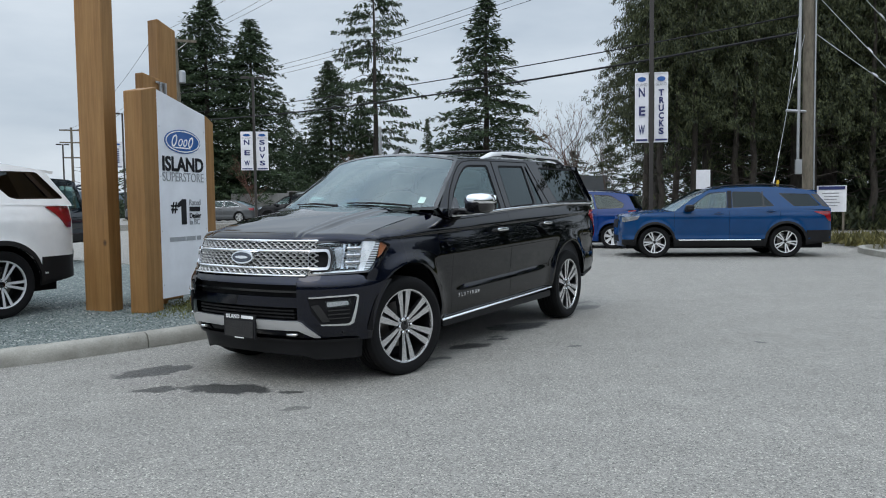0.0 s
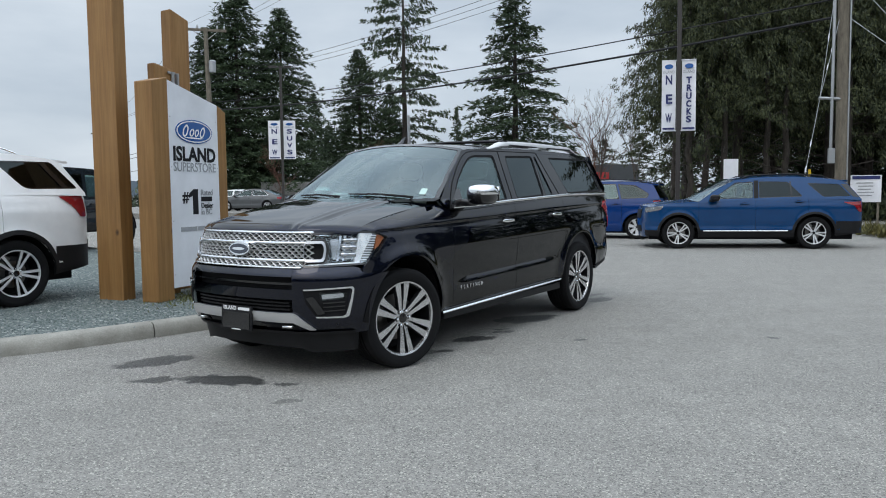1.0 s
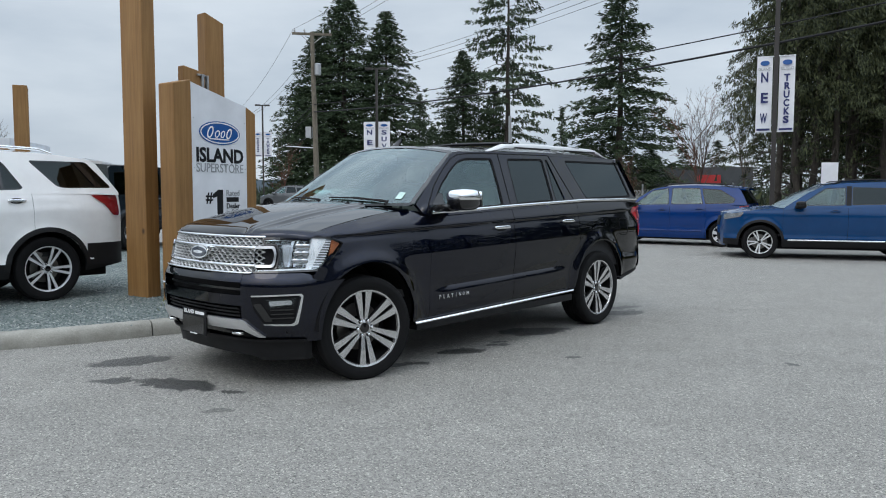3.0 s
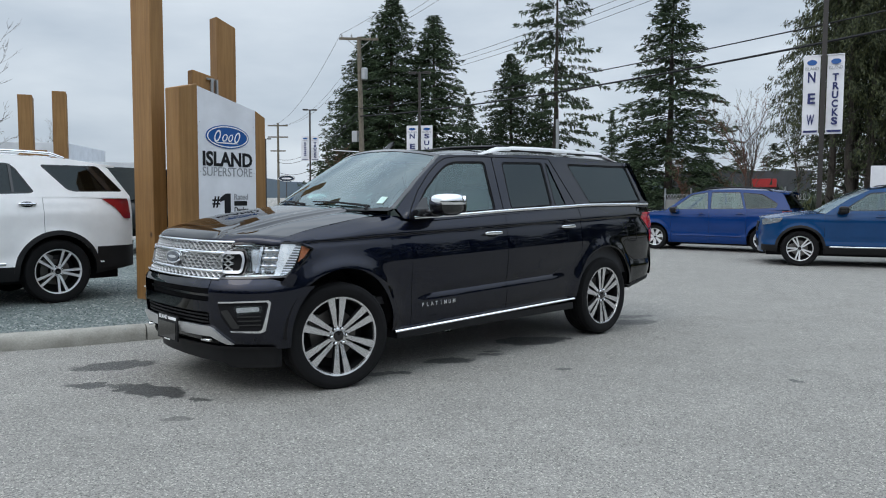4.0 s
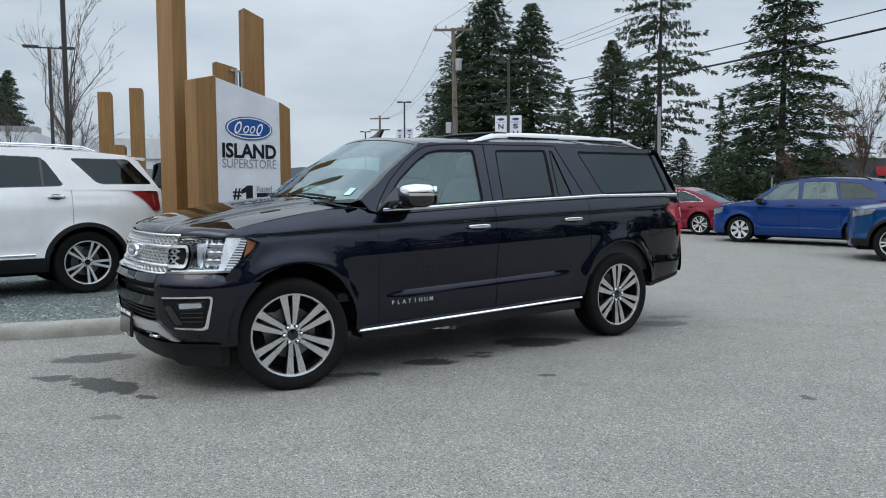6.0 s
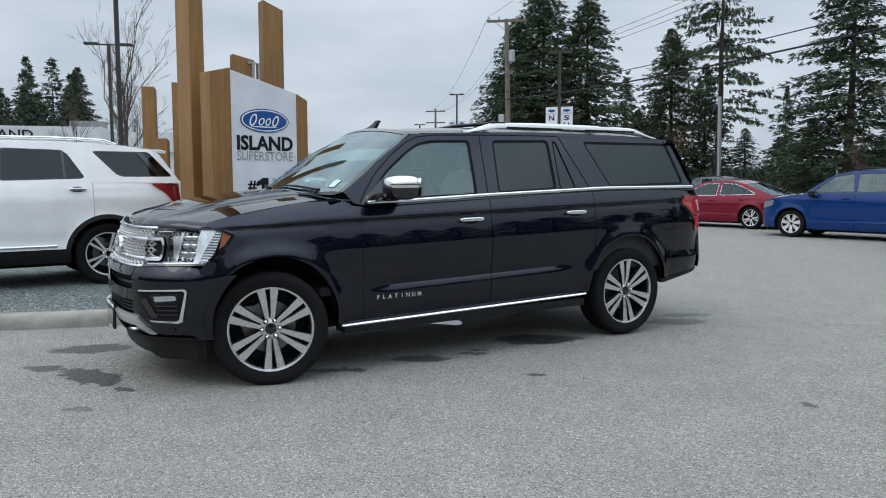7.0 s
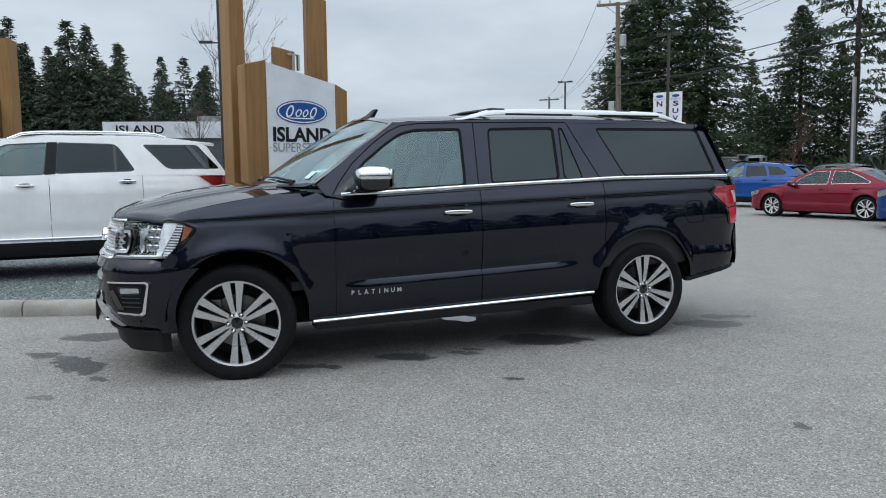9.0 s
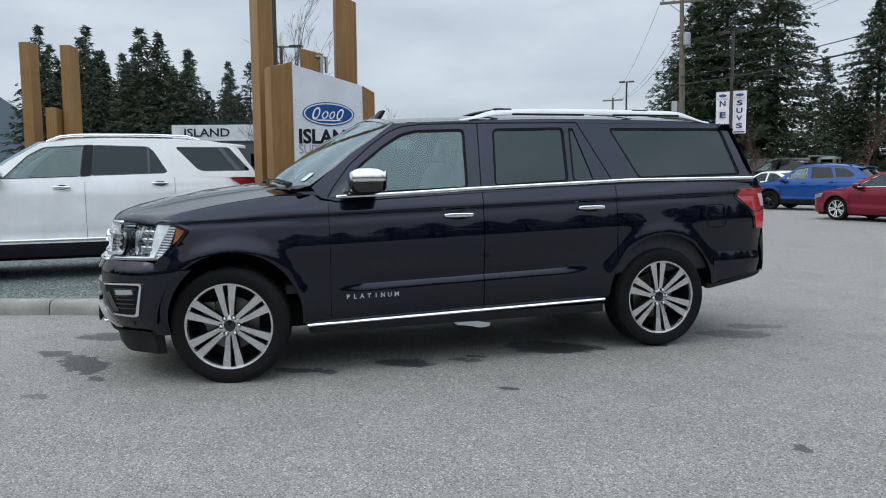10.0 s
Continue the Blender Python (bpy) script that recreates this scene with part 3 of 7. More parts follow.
# ---- vehicles: shared pieces ----
def wheel_meshes(r_tyre, width, r_rim, spokes, paint, pocket, style):
    """Meshes of one wheel, its outer face towards +y, centre at the hub."""
    w = width / 2
    bm = bmesh.new()
    prof = [(r_rim - 0.005, -w * 0.86), (r_rim + 0.03, -w), (r_tyre - 0.045, -w), (r_tyre - 0.012, -w * 0.9), (r_tyre, -w * 0.72)]
    for g in (-0.42, -0.14, 0.14, 0.42):
        prof += [(r_tyre, w * (g - 0.05)), (r_tyre - 0.009, w * (g - 0.045)), (r_tyre - 0.009, w * (g + 0.045)), (r_tyre, w * (g + 0.05))]
    prof += [(r_tyre, w * 0.72), (r_tyre - 0.012, w * 0.9), (r_tyre - 0.03, w * 0.97), (r_tyre - 0.05, w), (r_tyre - 0.055, w * 0.985),
             (r_rim + 0.04, w * 0.99), (r_rim + 0.02, w * 0.94), (r_rim, w * 0.88)]
    lathe(bm, prof, 64)
    tyre = finish(bm, "tyre", M_RUBBER, 35)
    bm = bmesh.new()
    f = w * 0.86
    lathe(bm, [(r_rim * 0.935, f - 0.02), (r_rim * 0.945, f - 0.008), (r_rim * 0.955, f), (r_rim * 1.0, f + 0.004), (r_rim * 1.012, f - 0.006), (r_rim * 0.995, f - 0.02)], 64)
    rim = finish(bm, "rim", [paint], 30)
    # inner barrel: the shade behind the spokes is put into its dark colour
    bm = bmesh.new()
    lathe(bm, [(r_rim * 0.936, f - 0.018), (r_rim * 0.92, f - 0.05), (r_rim * 0.90, -w * 0.3), (r_rim * 0.86, -w * 0.45), (0.001, -w * 0.5)], 48)
    barrel = finish(bm, "barrel", M_ALLOYD, 30)
    bm = bmesh.new()
    lathe(bm, [(0.08, -0.030), (0.08, -0.012), (r_rim * 0.62, -0.012), (r_rim * 0.62, -0.030)], 40)
    box(bm, (r_rim * 0.5, -0.012, r_rim * 0.28), (0.09, 0.05, 0.16), 0.012)
    disc = finish(bm, "brake_disc", M_STEEL, 30)
    # spokes: bright face, dark flanks
    bm = bmesh.new()

    def spoke(a0, a1, w0, w1, r0, r1, z0, z1, back):
        q = []
        ends = [Vector((r * math.cos(a), 0, r * math.sin(a))) for r, a in ((r0, a0), (r1, a1))]
        side = (ends[1] - ends[0]).normalized()
        side = Vector((-side.z, 0, side.x))
        for rr, aa, ww, dd in ((r0, a0, w0, z0), ((r0 + r1) / 2, (a0 + a1) / 2, (w0 + w1) / 2 * 0.96, z0 * 0.35 + z1 * 0.65), (r1, a1, w1, z1)):
            c = ends[0].lerp(ends[1], (rr - r0) / (r1 - r0))
            t = side
            q.append([bm.verts.new(c - t * ww / 2 + Vector((0, dd, 0))), bm.verts.new(c + t * ww / 2 + Vector((0, dd, 0))),
                      bm.verts.new(c + t * ww * 0.62 + Vector((0, dd - back, 0))), bm.verts.new(c - t * ww * 0.62 + Vector((0, dd - back, 0)))])
        for s0, s1 in zip(q, q[1:]):
            bm.faces.new((s0[0], s0[1], s1[1], s1[0])).material_index = 0
            for k in (1, 2, 3):
                bm.faces.new((s0[k], s0[(k + 1) % 4], s1[(k + 1) % 4], s1[k])).material_index = 1

    n, inner, outer, w0, w1 = spokes
    for k in range(n):
        a = math.pi / 2 + 2 * math.pi * k / n
        if style == "twin":
            for s in (-1, 1):
                spoke(a + s * inner, a + s * outer, w0, w1, r_rim * 0.20, r_rim * 0.965, f - 0.028, f - 0.004, 0.035)
        else:
            spoke(a, a, w0, w1, r_rim * 0.18, r_rim * 0.965, f - 0.03, f - 0.006, 0.03)
    bmesh.ops.recalc_face_normals(bm, faces=bm.faces[:])
    sp = finish(bm, "spokes", [paint, pocket])
    bm = bmesh.new()
    lathe(bm, [(r_rim * 0.26, f - 0.06), (r_rim * 0.255, f - 0.036), (r_rim * 0.23, f - 0.030), (r_rim * 0.135, f - 0.024), (r_rim * 0.13, f - 0.03)], 36)
    hub = finish(bm, "hub", paint, 30)
    bm = bmesh.new()
    lathe(bm, [(r_rim * 0.128, f - 0.03), (r_rim * 0.122, f - 0.018), (0.001, f - 0.014)], 28)
    cap = finish(bm, "centre_cap", M_GLOSSB, 40)
    bm = bmesh.new()
    lathe(bm, [(0.0115, 0), (0.0115, 0.020), (0.007, 0.024), (0.0005, 0.024)], 8)
    nut = finish(bm, "lug_nut", M_CHROME)
    bm = bmesh.new()
    lathe(bm, [(0.0180, 0.0), (0.0175, 0.0050), (0.015, 0.0058), (0.014, 0.003), (0.001, 0.003)], 16)
    well = finish(bm, "nut_well", M_DARK, 40)
    nuts = 6 if n == 6 else 5
    return dict(tyre=tyre, rim=rim, barrel=barrel, brake_disc=disc, spokes=sp, hub=hub, centre_cap=cap, nut=nut, well=well, nuts=nuts, nut_r=r_rim * 0.205, nut_y=f - 0.03)


def put_wheel(car, kit, x, y, z, turn=0.0, steer=0.0):
    """A wheel under a car; y tells the side it faces."""
    w = new("wheel")
    w.parent = car
    side = 0 if y > 0 else math.pi
    w.matrix_basis = Matrix.Translation((x, y, z)) @ Matrix.Rotation(side + radians(steer), 4, "Z") @ Matrix.Rotation(turn, 4, "Y")
    for key in ("tyre", "rim", "barrel", "brake_disc", "spokes", "hub", "centre_cap"):
        o = new(key, kit[key])
        o.parent = w
    for k in range(kit["nuts"]):
        a = math.pi / 2 + (k + 0.5) * 2 * math.pi / kit["nuts"]
        for nm, me in (("lug_nut", kit["nut"]), ("nut_well", kit["well"])):
            o = new(nm, me)
            o.parent = w
            o.matrix_basis = Matrix.Translation((kit["nut_r"] * math.cos(a), kit["nut_y"], kit["nut_r"] * math.sin(a)))
    return w


class Shape:
    """The outer form of a car. x forwards, y to the left, z up; the origin on the ground midway between the hubs."""

    def __init__(self, xf, xr, radius, arch, top, low, wid, prof, flare=0.03, lift=0.0, rake=(0.0, 0.0)):
        self.xf, self.xr, self.r, self.arch, self.flare = xf, xr, radius, arch, flare
        self.cz, self.rake = radius + lift, rake
        self.roll = None
        self.top, self.low, self.wid, self.prof = curve(top), curve(low), curve(wid), curve(prof)
        self.x0, self.x1 = low[-1][0], low[0][0]
        if self.x0 > self.x1:
            self.x0, self.x1 = self.x1, self.x0

    def y(self, x, z):
        out = self.wid(x) + self.prof(z + self.rake[0] * (x - self.rake[1]))
        for c in (self.xf, self.xr):
            d = math.hypot(x - c, z - self.cz)
            out += self.flare * math.exp(-(((d - self.arch) / 0.075) ** 2))
        return out - (self.roll(x, z) if self.roll else 0.0)

    def bottom(self, x):
        z = self.low(x)
        for c in (self.xf, self.xr):
            if abs(x - c) < self.arch:
                z = max(z, self.cz + math.sqrt(self.arch**2 - (x - c) ** 2))
        return z

    def panel(self, xa, xb, top=None, bottom=None, rows=18, gap=0.003, crease=None):
        """One pressed panel of the left side between two shut lines."""
        xs = set(steps(xa - gap, xb + gap, max(3, int(abs(xa - xb) / 0.05))))
        for c in (self.xf, self.xr):
            for k in range(25):
                q = c + self.arch * math.cos(math.pi * k / 24)
                if xb + gap < q < xa - gap:
                    xs.add(q)
        xs = sorted(xs, reverse=True)
        top, bottom = top or self.top, bottom or self.bottom

        def f(x, v):
            lo, hi = bottom(x), top(x)
            z = lo + (hi - lo) * v
            if crease:
                # rows run along the pressed line
                a, b = (c - self.rake[0] * (x - self.rake[1]) for c in crease)
                if v <= 0.62:
                    z = lo + (a - lo) * v / 0.62
                elif v <= 0.70:
                    z = a + (b - a) * (v - 0.62) / 0.08
                else:
                    z = b + (hi - b) * (v - 0.70) / 0.30
            return (x, self.y(x, z), z)

        if crease:
            return sheet(f, xs, steps(0, 0.62, int(rows * 0.66)) + [0.635, 0.65, 0.66, 0.67, 0.685, 0.70] + steps(0.70, 1, int(rows * 0.3))[1:], lip=(0, -0.03, 0))
        return sheet(f, xs, steps(0, 1, rows), lip=(0, -0.03, 0))


def both(name, make, mat, parent, label="", smooth=35):
    """A left part and its mirror image on the right."""
    left = part(name, make(), mat, parent, label, smooth)
    right = part(name, flip_y(make()), mat, parent, label, smooth)
    return left, right


def superblob(c, s, e=0.5, n=20, m=10, zcut=None):
    """A rounded box."""

    def p(v, k):
        return math.copysign(abs(v) ** k, v)

    def f(u, v):
        cu, su, cv, sv = math.cos(u), math.sin(u), math.cos(v), math.sin(v)
        z = p(sv, e)
        if zcut:
            z = min(max(z, zcut[0]), zcut[1])
        return (c[0] + s[0] * p(cu, e) * p(cv, e), c[1] + s[1] * p(su, e) * p(cv, e), c[2] + s[2] * z)

    bm = sheet(f, steps(-math.pi, math.pi, n), steps(-math.pi / 2 + 0.001, math.pi / 2 - 0.001, m))
    bmesh.ops.remove_doubles(bm, verts=bm.verts[:], dist=0.0005)
    bmesh.ops.recalc_face_normals(bm, faces=bm.faces[:])
    return bm


def seat_parts(car, x, y, z, mat):
    st = new("seat")
    st.parent = car
    st.matrix_basis = Matrix.Translation((x, y, z))
    part("cushion", superblob((0, 0, 0.12), (0.27, 0.26, 0.11), 0.5), mat, st, smooth=60)
    bm = superblob((0, 0, 0), (0.09, 0.25, 0.34), 0.55)
    part("backrest", bm, mat, st, smooth=60, m=pose(-0.34, 0, 0.46, 0, -16, 0))
    bm = superblob((0, 0, 0), (0.055, 0.14, 0.09), 0.6)
    part("headrest", bm, mat, st, smooth=60, m=pose(-0.46, 0, 0.90, 0, -10, 0))
    return st


def greenhouse(car, outer, windows, y_of, paint, frame_mat, tints, roof_w=None, edge=0.016):
    """Pillars and side glass on both sides. windows: outlines in (x, z)."""
    rounded = [round_poly(w, 0.045, 4) for w in windows]
    for s in (1, -1):
        def place(a, b, d, s=s):
            return Vector((a, s * (y_of(b) - d), b))
        part("window_frame", plate(outer, rounded, place, 0.035), paint, car)
        for w, tint in zip(rounded, tints):
            def inner(a, b, d, s=s):
                return Vector((a, s * (y_of(b) - 0.010 - d), b))
            g = part("side_window", plate(grow(w, 0.012), [], inner, 0.004), tint, car, smooth=30)
            g.visible_shadow = False
            seal = plate(grow(w, 0.001), [grow(w, -edge)], lambda a, b, d, s=s: Vector((a, s * (y_of(b) - 0.004 - d), b)), 0.006)
            part("window_seal", seal, frame_mat, car)


def mirror_parts(car, x, y, z, cap_mat, low_mat, size=(0.13, 0.11, 0.095), fold=False):
    for s in (1, -1):
        mi = new("door_mirror")
        mi.parent = car
        mi.matrix_basis = Matrix.Translation((x, s * y, z))
        if fold and s < 0:
            mi.matrix_basis = Matrix.Translation((x - 0.16, s * (y - 0.13), z)) @ Matrix.Rotation(radians(70), 4, "Z")
        part("mirror_cap", superblob((0, 0, 0), size, 0.62, 28, 14, zcut=(-0.05, 1.0)), cap_mat, mi, "", 50)
        part("mirror_housing", superblob((0, 0, -0.006), (size[0] * 0.97, size[1] * 0.97, size[2]), 0.62, 28, 14, zcut=(-1.0, 0.02)), low_mat, mi, smooth=50)
        bm = boxes(((-size[0] * 0.9, 0, 0), (0.012, size[1] * 1.7, size[2] * 1.5), 0.004))
        part("mirror_glass", bm, M_CHROME, mi)
        part("mirror_arm", superblob((0.03, -s * (size[1] + 0.03), -size[2] * 0.80), (0.075, 0.12, 0.035), 0.6), low_mat, mi, smooth=50)


def door_handle(car, x, y, z, length, mat):
    for s in (1, -1):
        h = new("door_handle")
        h.parent = car
        h.matrix_basis = Matrix.Translation((x, s * y, z))
        part("grip", superblob((0, s * 0.028, 0), (length / 2, 0.012, 0.016), 0.6), mat, h, smooth=50)
        bm = superblob((0, s * 0.003, -0.004), (length * 0.34, 0.007, 0.034), 0.8)
        part("finger_cup", bm, M_DARK, h, smooth=50)
        for q in (-1, 1):
            part("handle_foot", boxes(((q * length * 0.42, s * 0.012, 0), (0.03, 0.03, 0.022), 0.005)), mat, h)


def underbody(car, shape, x0, x1, half, floor=0.28):
    bm = boxes((((x0 + x1) / 2, 0, floor + 0.10), (x1 - x0, 2 * half - 0.55, 0.2), 0.02))
    part("underbody", bm, M_DARK, car)
    for c in (shape.xf, shape.xr):
        for s in (1, -1):
            def f(a, v, s=s, c=c):
                r = shape.arch + 0.012
                return (c + r * math.cos(a), s * (half - 0.42 + 0.40 * v), shape.cz + r * math.sin(a))
            part("wheel_liner", sheet(f, steps(0.0, math.pi, 20), [0, 1]), M_DARK, car)
            wall = boxes(((c, s * (half - 0.43), shape.r + 0.30), (2 * shape.arch - 0.02, 0.02, 0.5), 0))
            part("wheel_well", wall, M_DARK, car)


# ---- the large dark SUV ----
def build_expedition():
    heading = math.degrees(math.atan2(-0.8838, -0.4679))
    PITCH = 0.35  # it stands a little nose down
    car = empty("large_suv", pose(0.4435, 8.667, 0, 0, PITCH, heading), "near-black navy full-size SUV with chrome trim parked on the asphalt", "car")
    P = M_NAVY
    XF, XR, R = 1.672, -1.672, 0.399
    top = [(2.3, 1.12), (1.95, 1.185), (1.6, 1.245), (1.3, 1.285), (1.14, 1.285), (0.93, 1.255), (0.5, 1.27), (-0.03, 1.292), (-1.0, 1.325), (-1.5, 1.338), (-2.45, 1.338), (-2.8, 1.335)]
    low = [(2.3, 0.40), (1.2, 0.385), (-1.2, 0.43), (-2.1, 0.455), (-2.5, 0.505), (-2.8, 0.545)]
    wid = [(2.3, 0.930), (2.1, 0.958), (1.9, 0.986), (1.7, 1.0), (0.8, 1.003), (-1.6, 1.003), (-2.2, 0.995), (-2.5, 0.968), (-2.66, 0.92), (-2.76, 0.845), (-2.8, 0.80)]
    prof = [(0.33, -0.082), (0.42, -0.058), (0.50, -0.048), (0.58, -0.046), (0.66, -0.046), (0.72, -0.043), (0.80, -0.034), (0.90, -0.027), (1.0, -0.036), (1.07, -0.048), (1.106, -0.058), (1.112, -0.058), (1.124, -0.046), (1.130, -0.046), (1.145, -0.049), (1.18, -0.062), (1.23, -0.083), (1.27, -0.103), (1.34, -0.135)]
    S = Shape(XF, XR, R, 0.472, top, low, wid, prof, 0.026, 0.040, (0.024, 1.85))

    CR = (1.106, 1.130)

    def crown(x, z):
        # the fender's upper edge rolls over towards the bonnet
        fade = min(1.0, max(0.0, (x - 0.98) / 0.35))
        k = max(0.0, (z - (S.top(x) - 0.115)) / 0.115)
        # pressed channel along the foot of the doors
        zz = z + 0.024 * (x - 1.85)
        ends = min(1.0, max(0.0, (1.02 - abs(x + 0.03)) / 0.22))
        ch = 0.017 * ends * math.exp(-(((zz - 0.616) / (0.040 if zz > 0.616 else 0.022)) ** 2))
        return ch + 0.050 * fade * fade * (3 - 2 * fade) * k * k
    S.roll = crown
    # side panels; the fender leaves room for the lamp
    def fender_top(x):
        if x < 1.935:
            return S.top(x)
        return 1.072 - (x - 1.935) * 1.0

    def fender_low(x):
        return max(S.bottom(x), 0.805) if x > XF else S.bottom(x)

    both("front_fender", lambda: S.panel(2.16, 1.935, fender_top, fender_low, 8, 0.0), P, car)
    both("front_fender", lambda: S.panel(1.935, 1.0, fender_top, fender_low, 30, 0.0, CR), P, car)
    both("front_door", lambda: S.panel(1.0, -0.15, rows=44, crease=CR), P, car)
    both("rear_door", lambda: S.panel(-0.15, -1.262, rows=44, crease=CR), P, car)
    both("quarter_panel", lambda: S.panel(-1.262, -2.742, rows=34, crease=CR), P, car)

    # front: everything is laid on a curved plan line, u metres round from the centre
    pl = [(2.588, 0.0), (2.582, 0.2), (2.562, 0.4), (2.525, 0.55), (2.475, 0.655), (2.38, 0.775), (2.23, 0.893), (2.13, 0.940), (2.0, 0.972), (1.85, 0.990), (1.6, 1.0)]
    dist = [0.0]
    for a, b in zip(pl, pl[1:]):
        dist.append(dist[-1] + math.dist(a, b))
    px0, py0 = curve(list(zip(dist, [p[0] for p in pl]))), curve(list(zip(dist, [p[1] for p in pl])))
    # stations of the front's pieces along that line
    along = curve([(0, 0), (0.6, 0.55), (0.70, 0.63), (0.81, 0.73), (0.915, 0.81), (1.06, 0.985), (1.187, 1.078), (1.287, 1.205), (1.455, 1.325), (1.75, 1.62)])
    px, py = (lambda u: px0(along(u))), (lambda u: py0(along(u)))

    def u_at(x):
        lo, hi = 0.9, 1.75
        for _ in range(40):
            mid = (lo + hi) / 2
            lo, hi = (mid, hi) if px(mid) > x else (lo, mid)
        return lo

    back = curve([(0.2, -0.12), (0.36, -0.085), (0.45, -0.035), (0.52, -0.010), (0.62, 0.0), (0.78, 0.0), (0.85, -0.030), (0.92, -0.075), (1.03, -0.095), (1.12, -0.125), (1.2, -0.17)])

    def face(u, z, off=0.0):
        s, a = (1 if u >= 0 else -1), abs(u)
        x, y = px(a), py(a)
        tx, ty = px(a + 0.01) - px(max(a - 0.01, 0)), py(a + 0.01) - py(max(a - 0.01, 0))
        k = math.hypot(tx, ty)
        nx, ny = ty / k, -tx / k
        fade = min(1.0, max(0.0, (1.36 - along(a)) / 0.42))
        o = off + back(z) * fade
        return Vector((x + nx * o, s * (y + ny * o), z))

    def band(name, u0, u1, z0, z1, mat, off=0.0, lip=0.04, n=None, rows=6, label="", smooth=40):
        n = n or max(4, int(abs(u1 - u0) / 0.04))
        f0 = z0 if callable(z0) else (lambda u: z0)
        f1 = z1 if callable(z1) else (lambda u: z1)
        bm = sheet(lambda u, v: face(u, f0(u) + (f1(u) - f0(u)) * v, off), steps(u0, u1, n), steps(0, 1, rows), lip=(-lip, 0, 0))
        bmesh.ops.recalc_face_normals(bm, faces=bm.faces[:])
        return part(name, bm, mat, car, label, smooth)

    def laid(name, outline, holes, mat, off, depth, label="", smooth=None, parent=None):
        for s in (1, -1):
            part(name, plate(outline, holes, lambda a, b, d, s=s: face(s * a, b, off - d), depth, cell=0.05), mat, parent or car, label, smooth)

    bumper_top = curve([(0, 0.845), (0.9, 0.862), (1.08, 0.862), (1.2, 0.82), (1.3, 0.803), (1.6, 0.803)])

    def arch_u(z):
        dx = math.sqrt(max(0.0, 0.472**2 - (z - S.cz) ** 2)) if z > S.cz else 0.472
        return u_at(XF + dx)

    # bumper: corners, then the bands across the middle
    for s in (1, -1):
        def corner(q, v, s=s):
            u = 0.6 + 0.85 * q
            z = 0.365 + (bumper_top(u) - 0.365) * v
            return face(s * (0.6 + (arch_u(z) - 0.6) * q), z)
        bm = sheet(corner, steps(0, 1, 26), steps(0, 1, 18), lip=(-0.05, 0, 0))
        bmesh.ops.recalc_face_normals(bm, faces=bm.faces[:])
        part("bumper_corner", bm, P, car, smooth=40)
    band("bumper_lip", -0.6, 0.6, 0.798, bumper_top, P, 0.004)
    band("bumper_beam", -0.6, 0.6, 0.63, 0.705, P, 0.0)
    band("bumper_chin", -0.6, 0.6, 0.365, 0.535, P, -0.006)
    band("intake_slot", -0.63, 0.63, 0.69, 0.81, M_DARK, -0.06, 0.0)
    band("lower_intake", -0.63, 0.63, 0.52, 0.64, M_DARK, -0.055, 0.0)
    for z in (0.552, 0.578, 0.604):
        band("intake_slat", -0.56, 0.56, z - 0.006, z + 0.006, M_TRIM, -0.02, 0.03, rows=2)
    band("slot_bar", -0.60, 0.60, 0.735, 0.752, M_GLOSSB, -0.03, 0.03, rows=2)
    # silver skid trim with down-turned ends
    laid("skid_trim", [(0.0, 0.455), (0.0, 0.528), (0.60, 0.528), (0.64, 0.518), (0.80, 0.398), (0.745, 0.398), (0.60, 0.455)], [], M_SATIN, 0.022, 0.03, "satin silver skid trim", 30)
    # air dam
    band("air_dam", -1.12, 1.12, curve([(-1.2, 0.222), (-0.75, 0.218), (-0.6, 0.250), (0.6, 0.250), (0.75, 0.218), (1.2, 0.222)]), 0.372, M_TRIM, -0.01, 0.06)
    band("splitter_lip", -1.10, 1.10, 0.362, 0.380, M_TRIM, 0.018, 0.05, rows=2)
    for s in (1, -1):
        hook = bar([face(s * 0.50, 0.425, -0.02), face(s * 0.50, 0.425, 0.035), face(s * 0.58, 0.425, 0.035), face(s * 0.58, 0.425, -0.02)], 0.011, 8)
        part("tow_hook", hook, M_CHROME, car, smooth=60)
        hole = bmesh.new()
        plate(round_poly([(0.44, 0.395), (0.64, 0.395), (0.62, 0.45), (0.46, 0.45)], 0.02), [], lambda a, b, d, s=s: face(s * a, b, 0.002 - d), 0.01, hole)
        part("tow_hook_recess", hole, M_DARK, car)
        part("parking_sensor", superblob(tuple(face(s * 0.98, 0.44, 0.002)), (0.006, 0.012, 0.012), 1.0, 12, 6), M_TRIM, car)

    # number plate holder with the dealer's insert
    pf = face(0.03, 0.52, 0.018)
    holder = part("plate_holder", boxes(((0, 0, 0), (0.016, 0.34, 0.185), 0.006)), M_TRIM, car, m=pose(pf.x, 0.02, 0.467, 0, -2, 0))
    part("plate_insert", boxes(((0.011, 0, -0.018), (0.004, 0.30, 0.125), 0.002)), M_GLOSSB, holder)
    rot = Matrix(((0, 0, 1), (1, 0, 0), (0, 1, 0))).to_4x4()
    letters("plate_letters", "ISLAND", 0.041, Matrix.Translation((0.0095, -0.07, 0.072)) @ rot, M_WHITEP, holder, 0.001, spacing=1.08, bold=0.0012)
    part("plate_bar", boxes(((0.0095, 0.085, 0.072), (0.003, 0.125, 0.022), 0.001)), M_WHITEP, holder)
    part("plate_bar", boxes(((0.0095, 0.0, -0.087), (0.003, 0.10, 0.008), 0.001)), M_WHITEP, holder)

